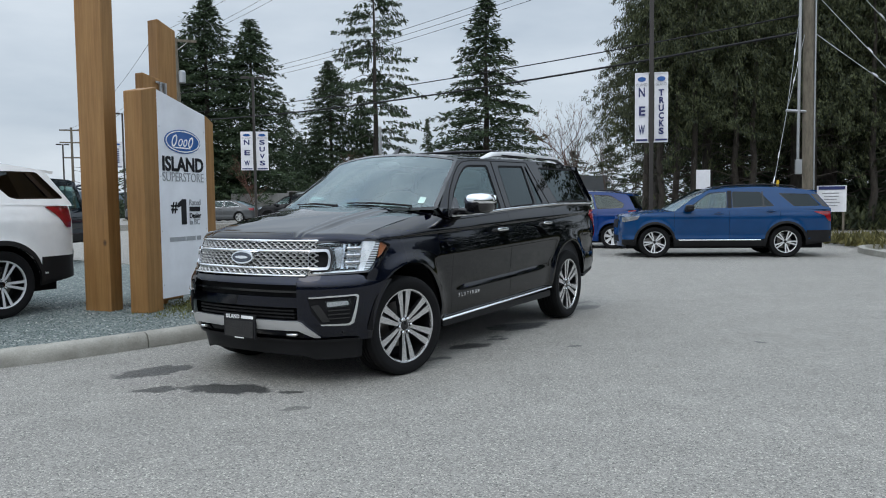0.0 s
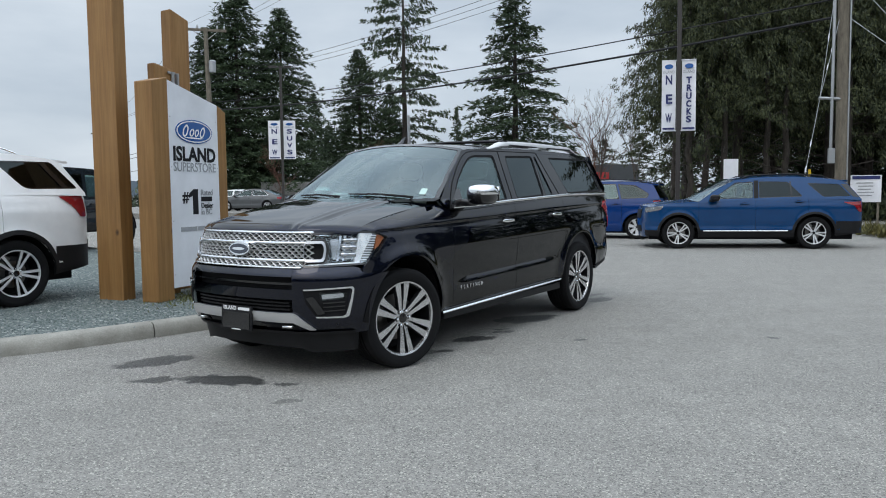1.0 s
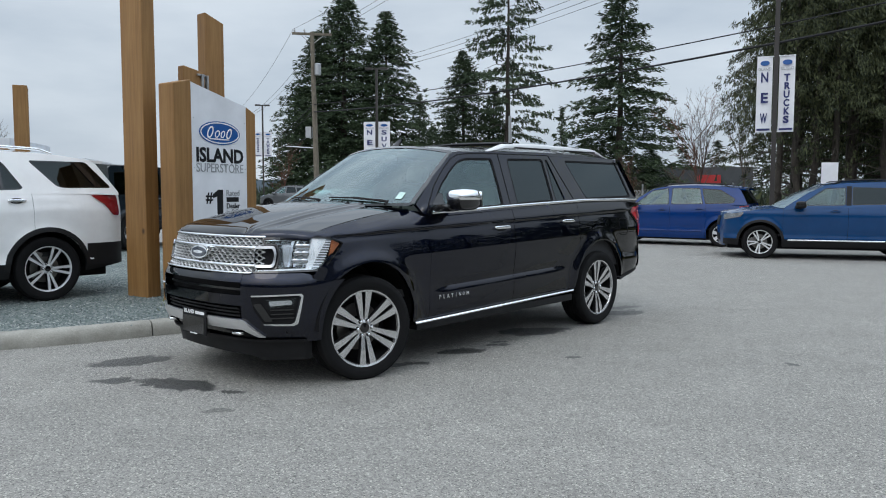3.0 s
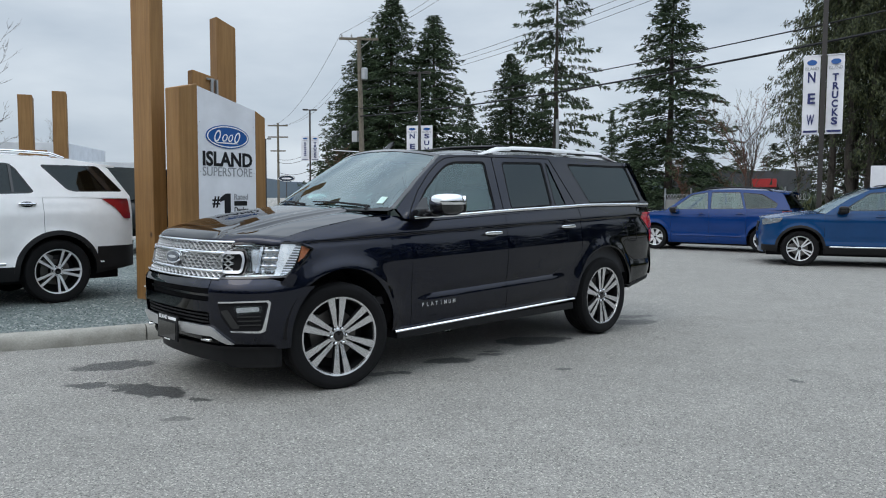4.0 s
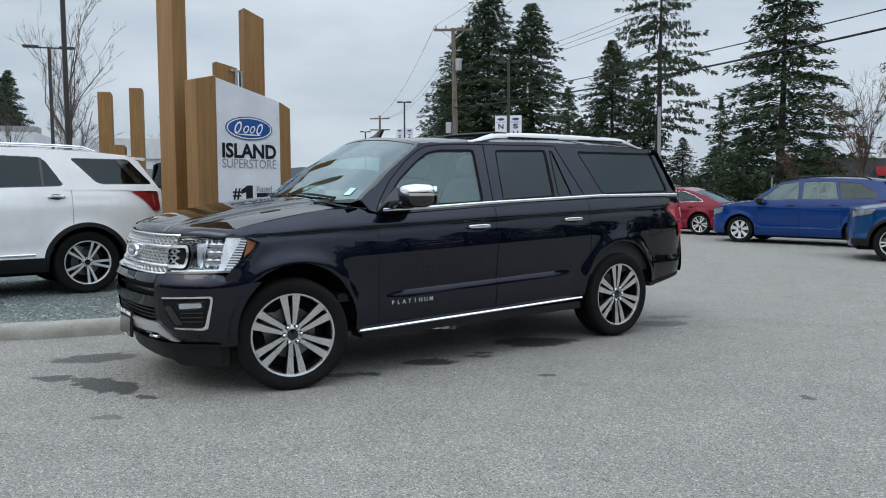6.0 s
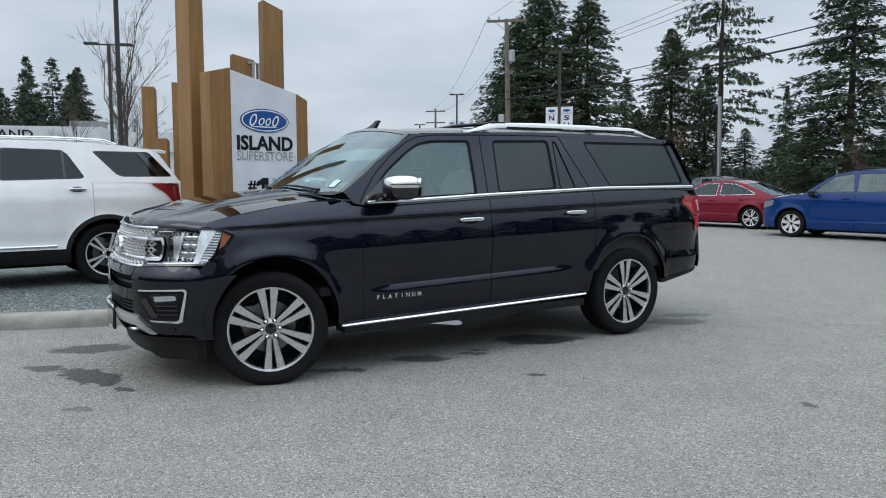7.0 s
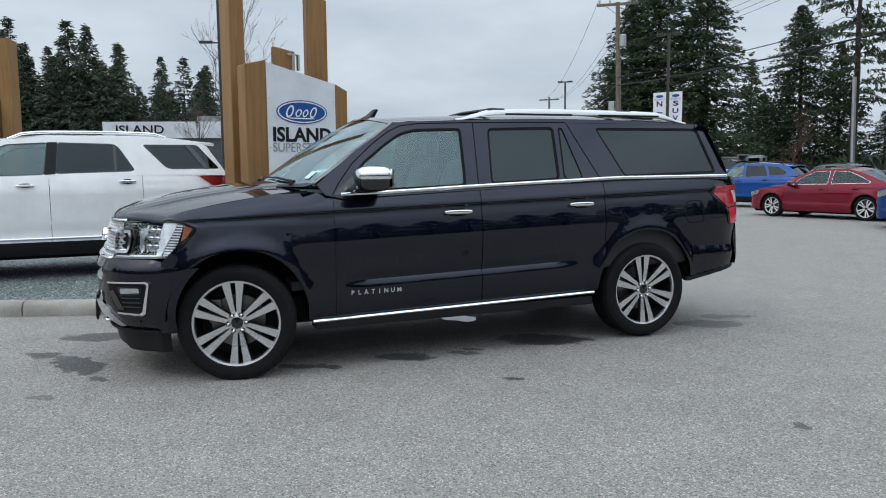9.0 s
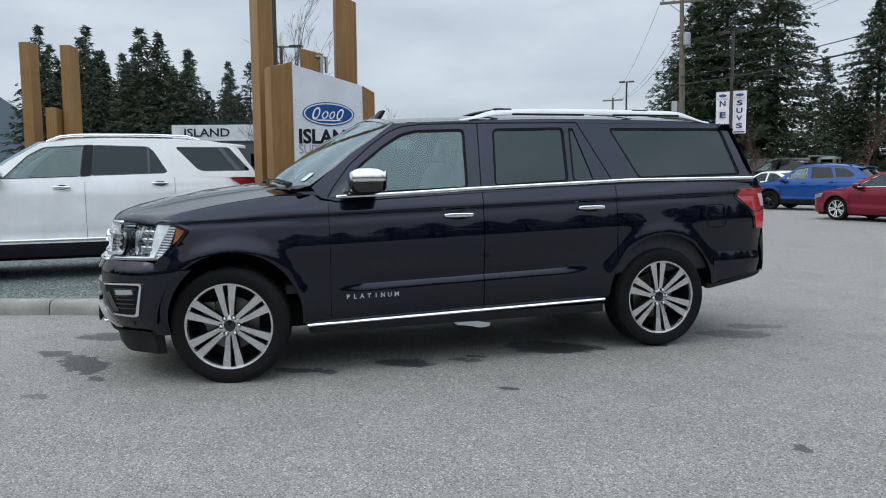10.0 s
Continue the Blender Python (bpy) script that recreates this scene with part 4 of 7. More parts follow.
    # grille: dark backing, chrome bars, net of small chrome lips
    band("grille_backing", -0.90, 0.90, 0.85, 1.135, M_DARK, -0.045, 0.0)
    grille = new("grille")
    grille.parent = car

    def rail(u0, u1, z, h, off=0.012, name="grille_bar"):
        bm = sheet(lambda u, v: face(u, z + h * (v - 0.5), off + 0.006 * math.sin(math.pi * v)), steps(u0, u1, 40), steps(0, 1, 4), lip=(-0.03, 0, 0))
        bmesh.ops.recalc_face_normals(bm, faces=bm.faces[:])
        part(name, bm, M_CHROME, grille, smooth=50)

    rail(-0.78, 0.78, 1.119, 0.016)
    rail(-0.80, 0.80, 1.043, 0.020)
    rail(-0.80, 0.80, 0.915, 0.020)
    rail(-0.68, 0.68, 0.866, 0.013)
    for s in (1, -1):
        ring = round_poly([(0.70, 0.902), (0.905, 0.902), (0.925, 1.0), (0.905, 1.056), (0.70, 1.056)], 0.04, 4)
        hole = round_poly([(0.705, 0.922), (0.884, 0.922), (0.902, 1.0), (0.884, 1.037), (0.705, 1.037)], 0.03, 4)
        part("grille_end", plate(ring, [hole], lambda a, b, d, s=s: face(s * a, b, 0.022 - d), 0.04), M_CHROMED, grille, smooth=30)
        part("grille_end_mesh", plate(grow(hole, 0.004), [], lambda a, b, d, s=s: face(s * a, b, -0.012 - d), 0.01), M_DARK, grille)
    # rows of wavy chrome strands, each half a wave off the next
    def strand(r, z):
        lim = 0.775 if z > 0.9 else 0.69
        n = int(2 * lim / 0.009)

        def f(u, v):
            w = (u / 0.070 + 0.5 * (r % 2)) % 1.0
            tri = max(-1.0, min(1.0, 3.2 * (abs(2 * w - 1) - 0.5)))
            return face(u, z + 0.0068 * tri + 0.0062 * (v - 0.5), 0.006 - 0.010 * (v > 0.75) - 0.004 * (1 - tri))
        bm = sheet(f, steps(-lim, lim, n), [0, 0.4, 0.7, 1.0], lip=(-0.022, 0, 0))
        bmesh.ops.recalc_face_normals(bm, faces=bm.faces[:])
        part("grille_strand", bm, M_SATIN, grille)
    for r, z in enumerate((1.099, 1.080, 1.062, 1.022, 1.001, 0.979, 0.957, 0.936, 0.896, 0.880)):
        strand(r, z)
    em = plate(ellipse(0, 0, 0.125, 0.05), [], lambda a, b, d: face(a, 0.992 + b, 0.038 - d), 0.05)
    badge = part("emblem", em, M_CHROME, car, "chrome rimmed oval badge", 30)
    part("emblem_field", plate(ellipse(0, 0, 0.108, 0.038), [], lambda a, b, d: face(a, 0.992 + b, 0.043 - d), 0.006), M_OVALCAR, badge)
    part("emblem_bar", plate(ellipse(0, 0, 0.075, 0.011, 24), [], lambda a, b, d: face(a, 0.992 + b, 0.0445 - d), 0.003), M_CHROME, badge)

    # lamps
    for s in (1, -1):
        lamp = new("headlight")
        lamp.parent = car
        outline = round_poly([(0.76, 1.108), (1.08, 1.122), (1.30, 1.112), (1.455, 1.070), (1.41, 1.022), (1.235, 0.878), (0.70, 0.868), (0.71, 0.898), (0.915, 0.898), (0.938, 1.0), (0.915, 1.062), (0.77, 1.064)], 0.012, 2)
        pl_f = lambda off: (lambda a, b, d, s=s: face(s * a, b, off - d))
        part("lamp_bowl", plate(outline, [], pl_f(-0.055), 0.01, cell=0.05), M_BOWL, lamp)
        rim_o = grow(outline, 0.004)
        part("lamp_surround", plate(rim_o, [grow(outline, -0.009)], pl_f(0.006), 0.06, cell=0.05), M_GLOSSB, lamp)

        def piece(name, pts, off, depth, mat, label="", r=0.008):
            return part(name, plate(round_poly(pts, r, 2), [], pl_f(off), depth, cell=0.03), mat, lamp, label, 40)
        piece("light_guide", [(1.208, 1.106), (1.287, 1.102), (1.187, 0.884), (1.132, 0.882)], -0.001, 0.03, M_GUIDE, "white light guide")
        piece("lamp_liner", [(1.285, 1.102), (1.345, 1.096), (1.232, 0.890), (1.185, 0.884)], -0.014, 0.02, M_BOWLB)
        for k in range(11):
            q = (k + 0.5) / 11
            z = 0.895 + 0.195 * q
            a = 1.192 + 0.092 * q
            piece("guide_rib", [(a, z), (a + 0.052, z - 0.003), (a + 0.052, z + 0.005), (a, z + 0.008)], -0.006, 0.02, M_GUIDE, "", 0.002)
        piece("light_guide", [(0.74, 0.884), (1.17, 0.893), (1.165, 0.879), (0.74, 0.871)], -0.001, 0.03, M_GUIDE, "white light guide", 0.004)
        piece("lamp_trim", [(0.79, 1.102), (1.235, 1.112), (1.235, 1.100), (0.79, 1.090)], -0.008, 0.03, M_CHROME, "", 0.004)
        piece("side_marker", [(1.345, 1.092), (1.430, 1.066), (1.385, 1.028), (1.300, 0.960)], -0.010, 0.012, M_AMBER, "amber side marker")
        piece("lamp_liner", [(0.955, 1.062), (1.005, 1.064), (1.02, 0.915), (0.965, 0.912)], -0.022, 0.03, M_BOWLB)
        for u in (0.985, 1.020, 1.098, 1.178):
            piece("reflector_wall", [(u, 0.905), (u + 0.014, 0.905), (u + 0.045, 1.085), (u + 0.028, 1.085)], -0.008, 0.035, M_CHROMED, "", 0.002)
        for z in (1.050, 0.998, 0.945):
            for u in (1.055, 1.135):
                bm = superblob((0, 0, 0), (0.026, 0.036, 0.020), 0.55, 14, 8)
                cc = face(s * (u + 0.3 * (z - 0.99)), z, -0.022)
                part("reflector_cup", bm, M_CHROMED, lamp, smooth=50, m=pose(cc.x, cc.y, cc.z, 0, 0, s * 40))
            piece("cup_divider", [(1.02, z - 0.024), (1.19, z - 0.022), (1.19, z - 0.030), (1.02, z - 0.032)], -0.020, 0.03, M_SATIN, "", 0.002)
        lens = part("lamp_lens", plate(outline, [], pl_f(0.003), 0.003, cell=0.05), M_LENS, lamp, smooth=30)
        lens.visible_shadow = False
        # fog lamp in its chrome bracket
        fog = new("fog_lamp")
        fog.parent = car

        def fogp(name, pts, off, depth, mat, label="", r=0.01):
            return part(name, plate(round_poly(pts, r, 2), [], pl_f(off), depth, cell=0.03), mat, fog, label, 40)
        fogp("fog_recess", [(0.70, 0.706), (1.06, 0.716), (1.02, 0.497), (0.81, 0.497), (0.73, 0.60)], 0.004, 0.008, M_DARK)
        fogp("fog_bracket", [(0.715, 0.698), (0.715, 0.709), (1.070, 0.722), (1.092, 0.706), (1.045, 0.505), (1.017, 0.489), (0.81, 0.495), (0.805, 0.506), (1.008, 0.504), (1.026, 0.518), (1.071, 0.697), (1.056, 0.709)], 0.017, 0.018, M_CHROME, "chrome bracket", 0.006)
        fogp("fog_reflector", [(0.865, 0.668), (1.01, 0.676), (1.015, 0.645), (0.875, 0.632)], 0.010, 0.006, M_CHROME)
        fl = fogp("fog_lens", [(0.84, 0.680), (1.032, 0.690), (1.026, 0.636), (0.87, 0.618)], 0.014, 0.003, M_LENS)
        fl.visible_shadow = False
        fogp("fog_wedge", [(0.73, 0.645), (0.79, 0.655), (0.90, 0.525), (0.82, 0.520)], 0.012, 0.01, M_GLOSSB)
        for z in (0.60, 0.57, 0.54):
            fogp("fog_fin", [(0.88, z), (0.88, z + 0.010), (1.02, z + 0.014), (1.018, z + 0.004)], 0.010, 0.008, M_GLOSSB, "", 0.002)

    # bonnet with a raised middle
    zc = curve([(2.50, 1.132), (2.44, 1.165), (2.3, 1.205), (2.0, 1.272), (1.7, 1.315), (1.4, 1.345), (1.2, 1.35)])
    ze = curve([(2.50, 1.125), (2.36, 1.126), (2.2, 1.134), (2.08, 1.155), (1.95, 1.186), (1.6, 1.248), (1.3, 1.288), (1.1, 1.30)])
    hw = curve([(2.52, 0.80), (2.40, 0.840), (2.25, 0.856), (1.95, 0.851), (1.6, 0.848), (1.3, 0.858), (1.1, 0.895)])

    def u_beside(y, z):
        lo, hi = 0.0, 1.4
        for _ in range(30):
            mid = (lo + hi) / 2
            lo, hi = (mid, hi) if face(mid, z).y < y else (lo, mid)
        return lo

    def nose_at(a):
        return face(u_beside(0.850 * a, 1.124), 1.124).x

    def bonnet(q, v):
        a = abs(q)
        nose = nose_at(a) + 0.012
        cowl = 1.37 - 0.20 * a**2.2
        x = nose + (cowl - nose) * v
        z = ze(x) + (zc(x) - ze(x)) * (1 - a**2.6)
        dome = 1 / (1 + math.exp((a - 0.60) / 0.022))
        z += 0.018 * dome * min(1.0, (v + 0.05) * 5) - 0.012 * math.exp(-(((a - 0.66) / 0.05) ** 2)) * min(1.0, v * 4)
        if v < 0.06:
            z -= 0.03 * (1 - v / 0.06) ** 2
        return (x, q * hw(x), z)

    qs = sorted(set(steps(-1, 1, 40) + [s * (0.6 + d) for s in (-1, 1) for d in (-0.05, -0.03, -0.015, 0, 0.015, 0.03, 0.06, 0.09)]))
    part("bonnet", sheet(bonnet, qs, [0, 0.01, 0.02, 0.035, 0.05] + steps(0.08, 1, 24), lip=(0, 0, -0.03)), P, car, smooth=50)

    def nose_skin(q, k):
        p = Vector(bonnet(q, 0))
        u = u_beside(min(abs(p.y), 0.845), 1.122)
        low = face(u, 1.117, 0.002)
        return Vector((p.x + (low.x - p.x) * k, p.y, p.z + (1.115 - p.z) * k))
    part("bonnet_lip", sheet(nose_skin, steps(-1, 1, 48), [0, 0.5, 1]), P, car, smooth=50)
    for s in (1, -1):
        def brow(v, k, s=s):
            p = Vector(bonnet(1, v))
            u = u_at(p.x)
            low_z = 1.122 if u < 1.08 else (1.122 - (u - 1.08) * 0.045 if u < 1.3 else 1.112 - (u - 1.3) * 0.27)
            q = face(u, low_z + 0.004, 0.002)
            w = p.lerp(q, k) + Vector((0, 0.012 * math.sin(math.pi * k), 0))
            f = min(1.0, max(0.0, (2.12 - w.x) / 0.165))
            w.y = w.y * (1 - f) + (S.y(w.x, w.z) + 0.0018) * f
            return (w.x, s * w.y, w.z)
        bm = sheet(brow, steps(0.0, 0.285, 15), steps(0, 1, 8))
        bmesh.ops.recalc_face_normals(bm, faces=bm.faces[:])
        part("fender_brow", bm, P, car, smooth=50)

    # screen, roof, tail
    def yg(z):
        return 0.918 - 0.40 * (z - 1.30)

    def screen(q, v):
        a = abs(q)
        b = Vector((1.37 - 0.225 * a**2, q * 0.905, 1.335 - 0.015 * a**2))
        t = Vector((0.545 - 0.085 * a**2, q * 0.72, 1.862 - 0.068 * a**2.2))
        p = b.lerp(t, v)
        bulge = 0.03 * math.sin(math.pi * v) * (1 - a**4)
        return p + Vector((bulge * 0.5, 0, bulge * 0.8))

    g = part("windscreen", sheet(screen, steps(-0.985, 0.985, 30), steps(0.0, 1, 12)), M_SHIELD, car, smooth=60)
    g.visible_shadow = False
    bm = sheet(lambda q, v: Vector(screen(q, v)) + Vector((0.003, 0, 0.003)), steps(-0.99, 0.99, 30), [0.955, 0.98, 1.0])
    part("screen_header_band", bm, M_GLOSSB, car, smooth=60)
    for s in (1, -1):
        bm = sheet(lambda q, v: Vector(screen(q, v)) + Vector((0.003, s * 0.003, 0.002)), [s * 0.955, s * 0.975, s * 0.995], steps(0, 1, 10))
        part("screen_edge_band", bm, M_GLOSSB, car, smooth=60)
    bm = sheet(lambda q, v: Vector((1.40 - 0.20 * q * q - 0.03 * v, q * 0.91, 1.325 + 0.008 * v)), steps(-1, 1, 20), [0, 1, 2, 3])
    part("cowl_panel", bm, M_TRIM, car, smooth=50)
    for y0, y1 in ((0.72, 0.06), (-0.02, -0.66)):
        p0, p1 = Vector(screen(y0 / 0.925, 0.03)), Vector(screen(y1 / 0.925, 0.075))
        pm = Vector(screen((y0 + y1) / 2 / 0.925, 0.065))
        bm = bar([p0 + Vector((0.05, 0, -0.005)), p0 + Vector((0.012, 0, 0.018)), pm + Vector((0.012, 0, 0.018)), p1 + Vector((0.008, 0, 0.012))], [0.012, 0.011, 0.009, 0.006], 6)
        part("wiper", bm, M_TRIM, car)
    part("screen_sticker", sheet(lambda q, v: Vector(screen(q, v)) + Vector((0.004, 0, 0.004)), steps(0.805, 0.865, 2), steps(0.10, 0.20, 2)), M_STICKER, car, "pale square sticker")
    part("mirror_pod", superblob(tuple(Vector(screen(0, 0.86)) + Vector((-0.08, 0, -0.05))), (0.07, 0.11, 0.035), 0.6), M_CABIN, car, smooth=50)

    edge_z = curve([(0.6, 1.786), (0.46, 1.790), (0.2, 1.803), (-0.4, 1.824), (-0.95, 1.834), (-1.6, 1.830), (-2.33, 1.804), (-2.48, 1.782)])

    def roof(q, v):
        a = abs(q)
        xf = 0.545 - 0.085 * a**2
        x = xf + (-2.50 + 0.06 * a**3 - xf) * v
        z = edge_z(x) + (0.072 if v < 0.85 else 0.072 - 0.05 * ((v - 0.85) / 0.15) ** 2) * (1 - a**2.2)
        z -= 0.004 * math.exp(-(((a - 0.90) / 0.02) ** 2))
        return (x, q * (0.722 - 0.40 * (edge_z(x) - 1.79)), z)

    part("roof", sheet(roof, sorted(set(steps(-1, 1, 30) + [s * w for s in (-1, 1) for w in (0.87, 0.89, 0.91, 0.95)])), steps(0, 1, 40), lip=(0, 0, -0.02)), P, car, smooth=40)
    outer = [(1.05, 1.262), (1.105, 1.335), (0.80, 1.575), (0.46, 1.789), (0.2, 1.802), (-0.4, 1.823), (-0.95, 1.833), (-1.6, 1.829), (-2.33, 1.803), (-2.45, 1.775), (-2.53, 1.56), (-2.585, 1.36), (-2.575, 1.315), (-1.5, 1.315), (-0.03, 1.27), (0.93, 1.235)]
    wins = [[(0.965, 1.270), (0.742, 1.50), (0.560, 1.634), (0.43, 1.712), (0.31, 1.742), (-0.077, 1.752), (-0.046, 1.303)],
            [(-0.253, 1.312), (-0.302, 1.754), (-0.905, 1.767), (-0.872, 1.338)],
            [(-0.905, 1.339), (-0.945, 1.762), (-0.985, 1.760), (-1.095, 1.338)],
            [(-1.297, 1.763), (-2.369, 1.764), (-2.462, 1.37), (-1.493, 1.350)]]
    greenhouse(car, outer, wins, yg, P, M_DARK, [M_GLASS, M_PRIV, M_PRIV, M_PRIV], edge=0.018)
    for q in (1, -1):
        part("mirror_sail", plate([(1.00, 1.262), (0.765, 1.268), (0.755, 1.425), (0.80, 1.43)], [], lambda a, b, d, q=q: Vector((a, q * (yg(b) + 0.004 - d), b)), 0.012), M_GLOSSB, car)
    # shut lines through the window frames, the chrome line under the glass
    for line in ([(-0.145, 1.30), (-0.185, 1.79)], [(-1.255, 1.33), (-1.03, 1.80)]):
        both("shut_line", lambda: bar([(x, yg(z) + 0.001, z) for x, z in (line[0], ((line[0][0] + line[1][0]) / 2, (line[0][1] + line[1][1]) / 2), line[1])], 0.004, 6), M_DARK, car)
    frame_gap = [(1.0, 1.262), (0.955, 1.335), (0.83, 1.485), (0.66, 1.628), (0.52, 1.722), (0.42, 1.765), (0.27, 1.784), (-0.18, 1.796), (-1.02, 1.806)]
    both("shut_line", lambda: bar([(x, yg(z) + 0.001, z) for x, z in frame_gap], 0.0045, 6), M_DARK, car)
    bz = curve([(0.95, 1.264), (0.5, 1.278), (-0.03, 1.300), (-1.0, 1.331), (-1.5, 1.345), (-2.58, 1.345)])
    both("belt_moulding", lambda: sheet(lambda x, v: (x, 0.932 - (0.0 if abs(x) < 2.3 else 0.06 * (-x - 2.3)) + 0.006 * math.sin(math.pi * v), bz(x) - 0.012 + 0.024 * v), steps(0.94, -2.56, 50), steps(0, 1, 4), lip=(0, -0.02, 0)), M_CHROME, car, "chrome belt moulding", 50)

    # tail
    tail = curve([(0.5, -2.84), (0.62, -2.87), (0.78, -2.86), (0.88, -2.80), (1.0, -2.77), (1.33, -2.69), (1.36, -2.615), (1.6, -2.505), (1.8, -2.40)])
    half = curve([(0.5, 0.835), (0.62, 0.862), (0.9, 0.845), (1.0, 0.832), (1.1, 0.818), (1.25, 0.785), (1.33, 0.80), (1.37, 0.90), (1.6, 0.82), (1.8, 0.745)])

    def tailgate(q, v):
        z = 0.54 + (1.80 - 0.54) * v
        a = abs(q)
        rim = -2.60 if z < 1.34 else -2.575 + 0.30 * (z - 1.36)
        rim = -2.735 if z < 1.30 else rim
        x = tail(z) + (rim - tail(z)) * a**7
        return (x, q * half(z), z)

    bm = sheet(tailgate, steps(-1, 1, 24), steps(0, 1, 30))
    part("tailgate", bm, P, car, smooth=50)
    both("rear_bumper", lambda: sheet(lambda x, v: (x, S.y(x, 0.70) + 0.012 - 0.02 * (2 * v - 1) ** 2, S.low(x) + 0.03 + (0.745 + 0.05 * (x + 2.8) - S.low(x) - 0.03) * v), steps(-2.16, -2.78, 14), steps(0, 1, 6), lip=(0, -0.03, 0)), P, car, smooth=40)
    both("bumper_valance", lambda: sheet(lambda x, v: (x, S.y(x, 0.6) - 0.004, S.low(x) - 0.012 + 0.030 * v), steps(-2.10, -2.80, 12), [0, 1], lip=(0, -0.05, 0)), M_TRIM, car)
    tl = round_poly([(-2.405, 1.272), (-2.738, 1.278), (-2.738, 0.915), (-2.590, 0.915), (-2.550, 1.045), (-2.365, 1.190)], 0.02, 3)
    for s in (1, -1):
        light = new("tail_light")
        light.parent = car
        on = lambda off: (lambda a, b, d, s=s: Vector((a, s * (S.y(a, b) + off - d), b)))

        def lens(name, pts, off, mat, label=""):
            part(name, plate(round_poly(pts, 0.014, 3), [], on(off), 0.012, cell=0.025), mat, light, label, 40)
        part("light_surround", plate(tl, [], on(0.008), 0.02, cell=0.03), M_GLOSSB, light, smooth=40)
        lens("red_lens", [(-2.425, 1.255), (-2.737, 1.262), (-2.737, 1.082), (-2.575, 1.066), (-2.555, 1.070), (-2.392, 1.192)], 0.014, M_REDLENS, "red lens")
        lens("brake_lens", [(-2.570, 1.056), (-2.737, 1.070), (-2.737, 0.924), (-2.606, 0.924)], 0.013, M_REDLENS2, "brighter red lens")
        lens("reversing_lens", [(-2.635, 1.212), (-2.725, 1.214), (-2.732, 1.102), (-2.665, 1.108)], 0.017, M_PINKLENS, "pale lens")
        wrap = sheet(lambda q, z: Vector(tailgate(s * q, (z - 0.54) / 1.26)) + Vector((-0.008, s * 0.004, 0)), steps(0.86, 1.0, 5), steps(0.925, 1.262, 8))
        part("rear_lens", wrap, M_REDLENS, light, "red lens", 40)
        fuel = new("fuel_door")
        fuel.parent = car
        fo = round_poly([(-2.08, 1.13), (-2.26, 1.13), (-2.27, 0.95), (-2.09, 0.95)], 0.045, 5)
        if s > 0:
            part("door_gap", plate(grow(fo, 0.007), [grow(fo, -0.001)], on(0.0012), 0.004), M_DARK, fuel)
            part("door_skin", plate(fo, [], lambda a, b, d: Vector((a, S.y(a, b) - d - 0.012 + 0.5 * ((a + 2.175) ** 2 + (b - 1.04) ** 2), b)), 0.004), P, fuel, smooth=40)
    both("spoiler", lambda: sheet(lambda q, v: (-2.36 - 0.14 * v, 0.02 + q * (0.73 - 0.01 * v), 1.845 - 0.052 * q**2 - 0.035 * v), steps(0, 1, 12), steps(0, 1, 4), lip=(0.02, 0, -0.03)), P, car, smooth=50)

    # rails, cross bars, fin
    RX = -0.06

    def rail_skin(x, a):
        # the ends run out into the roof
        k = min(1.0, max(0.0, min((RX - x) / 0.34, (x + 2.30) / 0.34)))
        k = k * k * (3 - 2 * k)
        w = 0.020 + 0.016 * k + 0.014 * math.exp(-(((x - RX + 0.20) / 0.16) ** 2))
        return (x, 0.655 + w * math.cos(a), edge_z(x) + 0.004 + 0.034 * k + (0.012 + 0.034 * k) * math.sin(a))
    both("roof_rail", lambda: sheet(rail_skin, steps(RX, -2.30, 40), steps(0, math.pi, 8), flip=True), M_SATIN, car, "satin silver rail", 60)
    for x in (-0.80, -1.68):
        both("rail_slot", lambda: boxes(((x, 0.688, 1.868), (0.62, 0.012, 0.016), 0.003)), M_TRIM, car)
    for x in (-0.42, -1.63):
        bm = bar([(x, -0.66, 1.895), (x, -0.6, 1.908), (x, 0, 1.922), (x, 0.6, 1.908), (x, 0.66, 1.895)], [0.022, 0.016, 0.016, 0.016, 0.022], 8)
        for v in bm.verts:
            v.co.x = x + (v.co.x - x) * 1.9
        for s in (1, -1):
            box(bm, (x, s * 0.650, 1.893), (0.15, 0.05, 0.045), 0.015)
        part("cross_bar", bm, M_TRIM, car, "black cross bar", 40)
    fin = sheet(lambda t, v: (0.52 - 0.12 * t - 0.055 * v + 0.015 * v * t, (0.022 * (1 - v) + 0.003) * math.sin(math.pi * t) * 1.0, 1.872 + 0.075 * v * math.sin(math.pi * min(1, t * 0.55 + 0.08))), steps(0, 1, 10), steps(0, 1, 6))
    fin2 = flip_y(sheet(lambda t, v: (0.52 - 0.12 * t - 0.055 * v + 0.015 * v * t, (0.022 * (1 - v) + 0.003) * math.sin(math.pi * t) * 1.0, 1.872 + 0.075 * v * math.sin(math.pi * min(1, t * 0.55 + 0.08))), steps(0, 1, 10), steps(0, 1, 6)))
    me = bpy.data.meshes.new("tmp")
    fin2.to_mesh(me)
    fin2.free()
    fin.from_mesh(me)
    bpy.data.meshes.remove(me)
    part("antenna_fin", fin, M_GLOSSB, car, smooth=50)

    # sides: handles, mirrors, sill, script
    door_handle(car, 0.05, S.y(0.05, 1.113), 1.113, 0.23, M_CHROME)
    door_handle(car, -1.03, S.y(-1.03, 1.14), 1.14, 0.23, M_CHROME)
    mirror_parts(car, 0.757, 1.115, 1.376, M_CHROME, M_GLOSSB, (0.127, 0.125, 0.087), True)
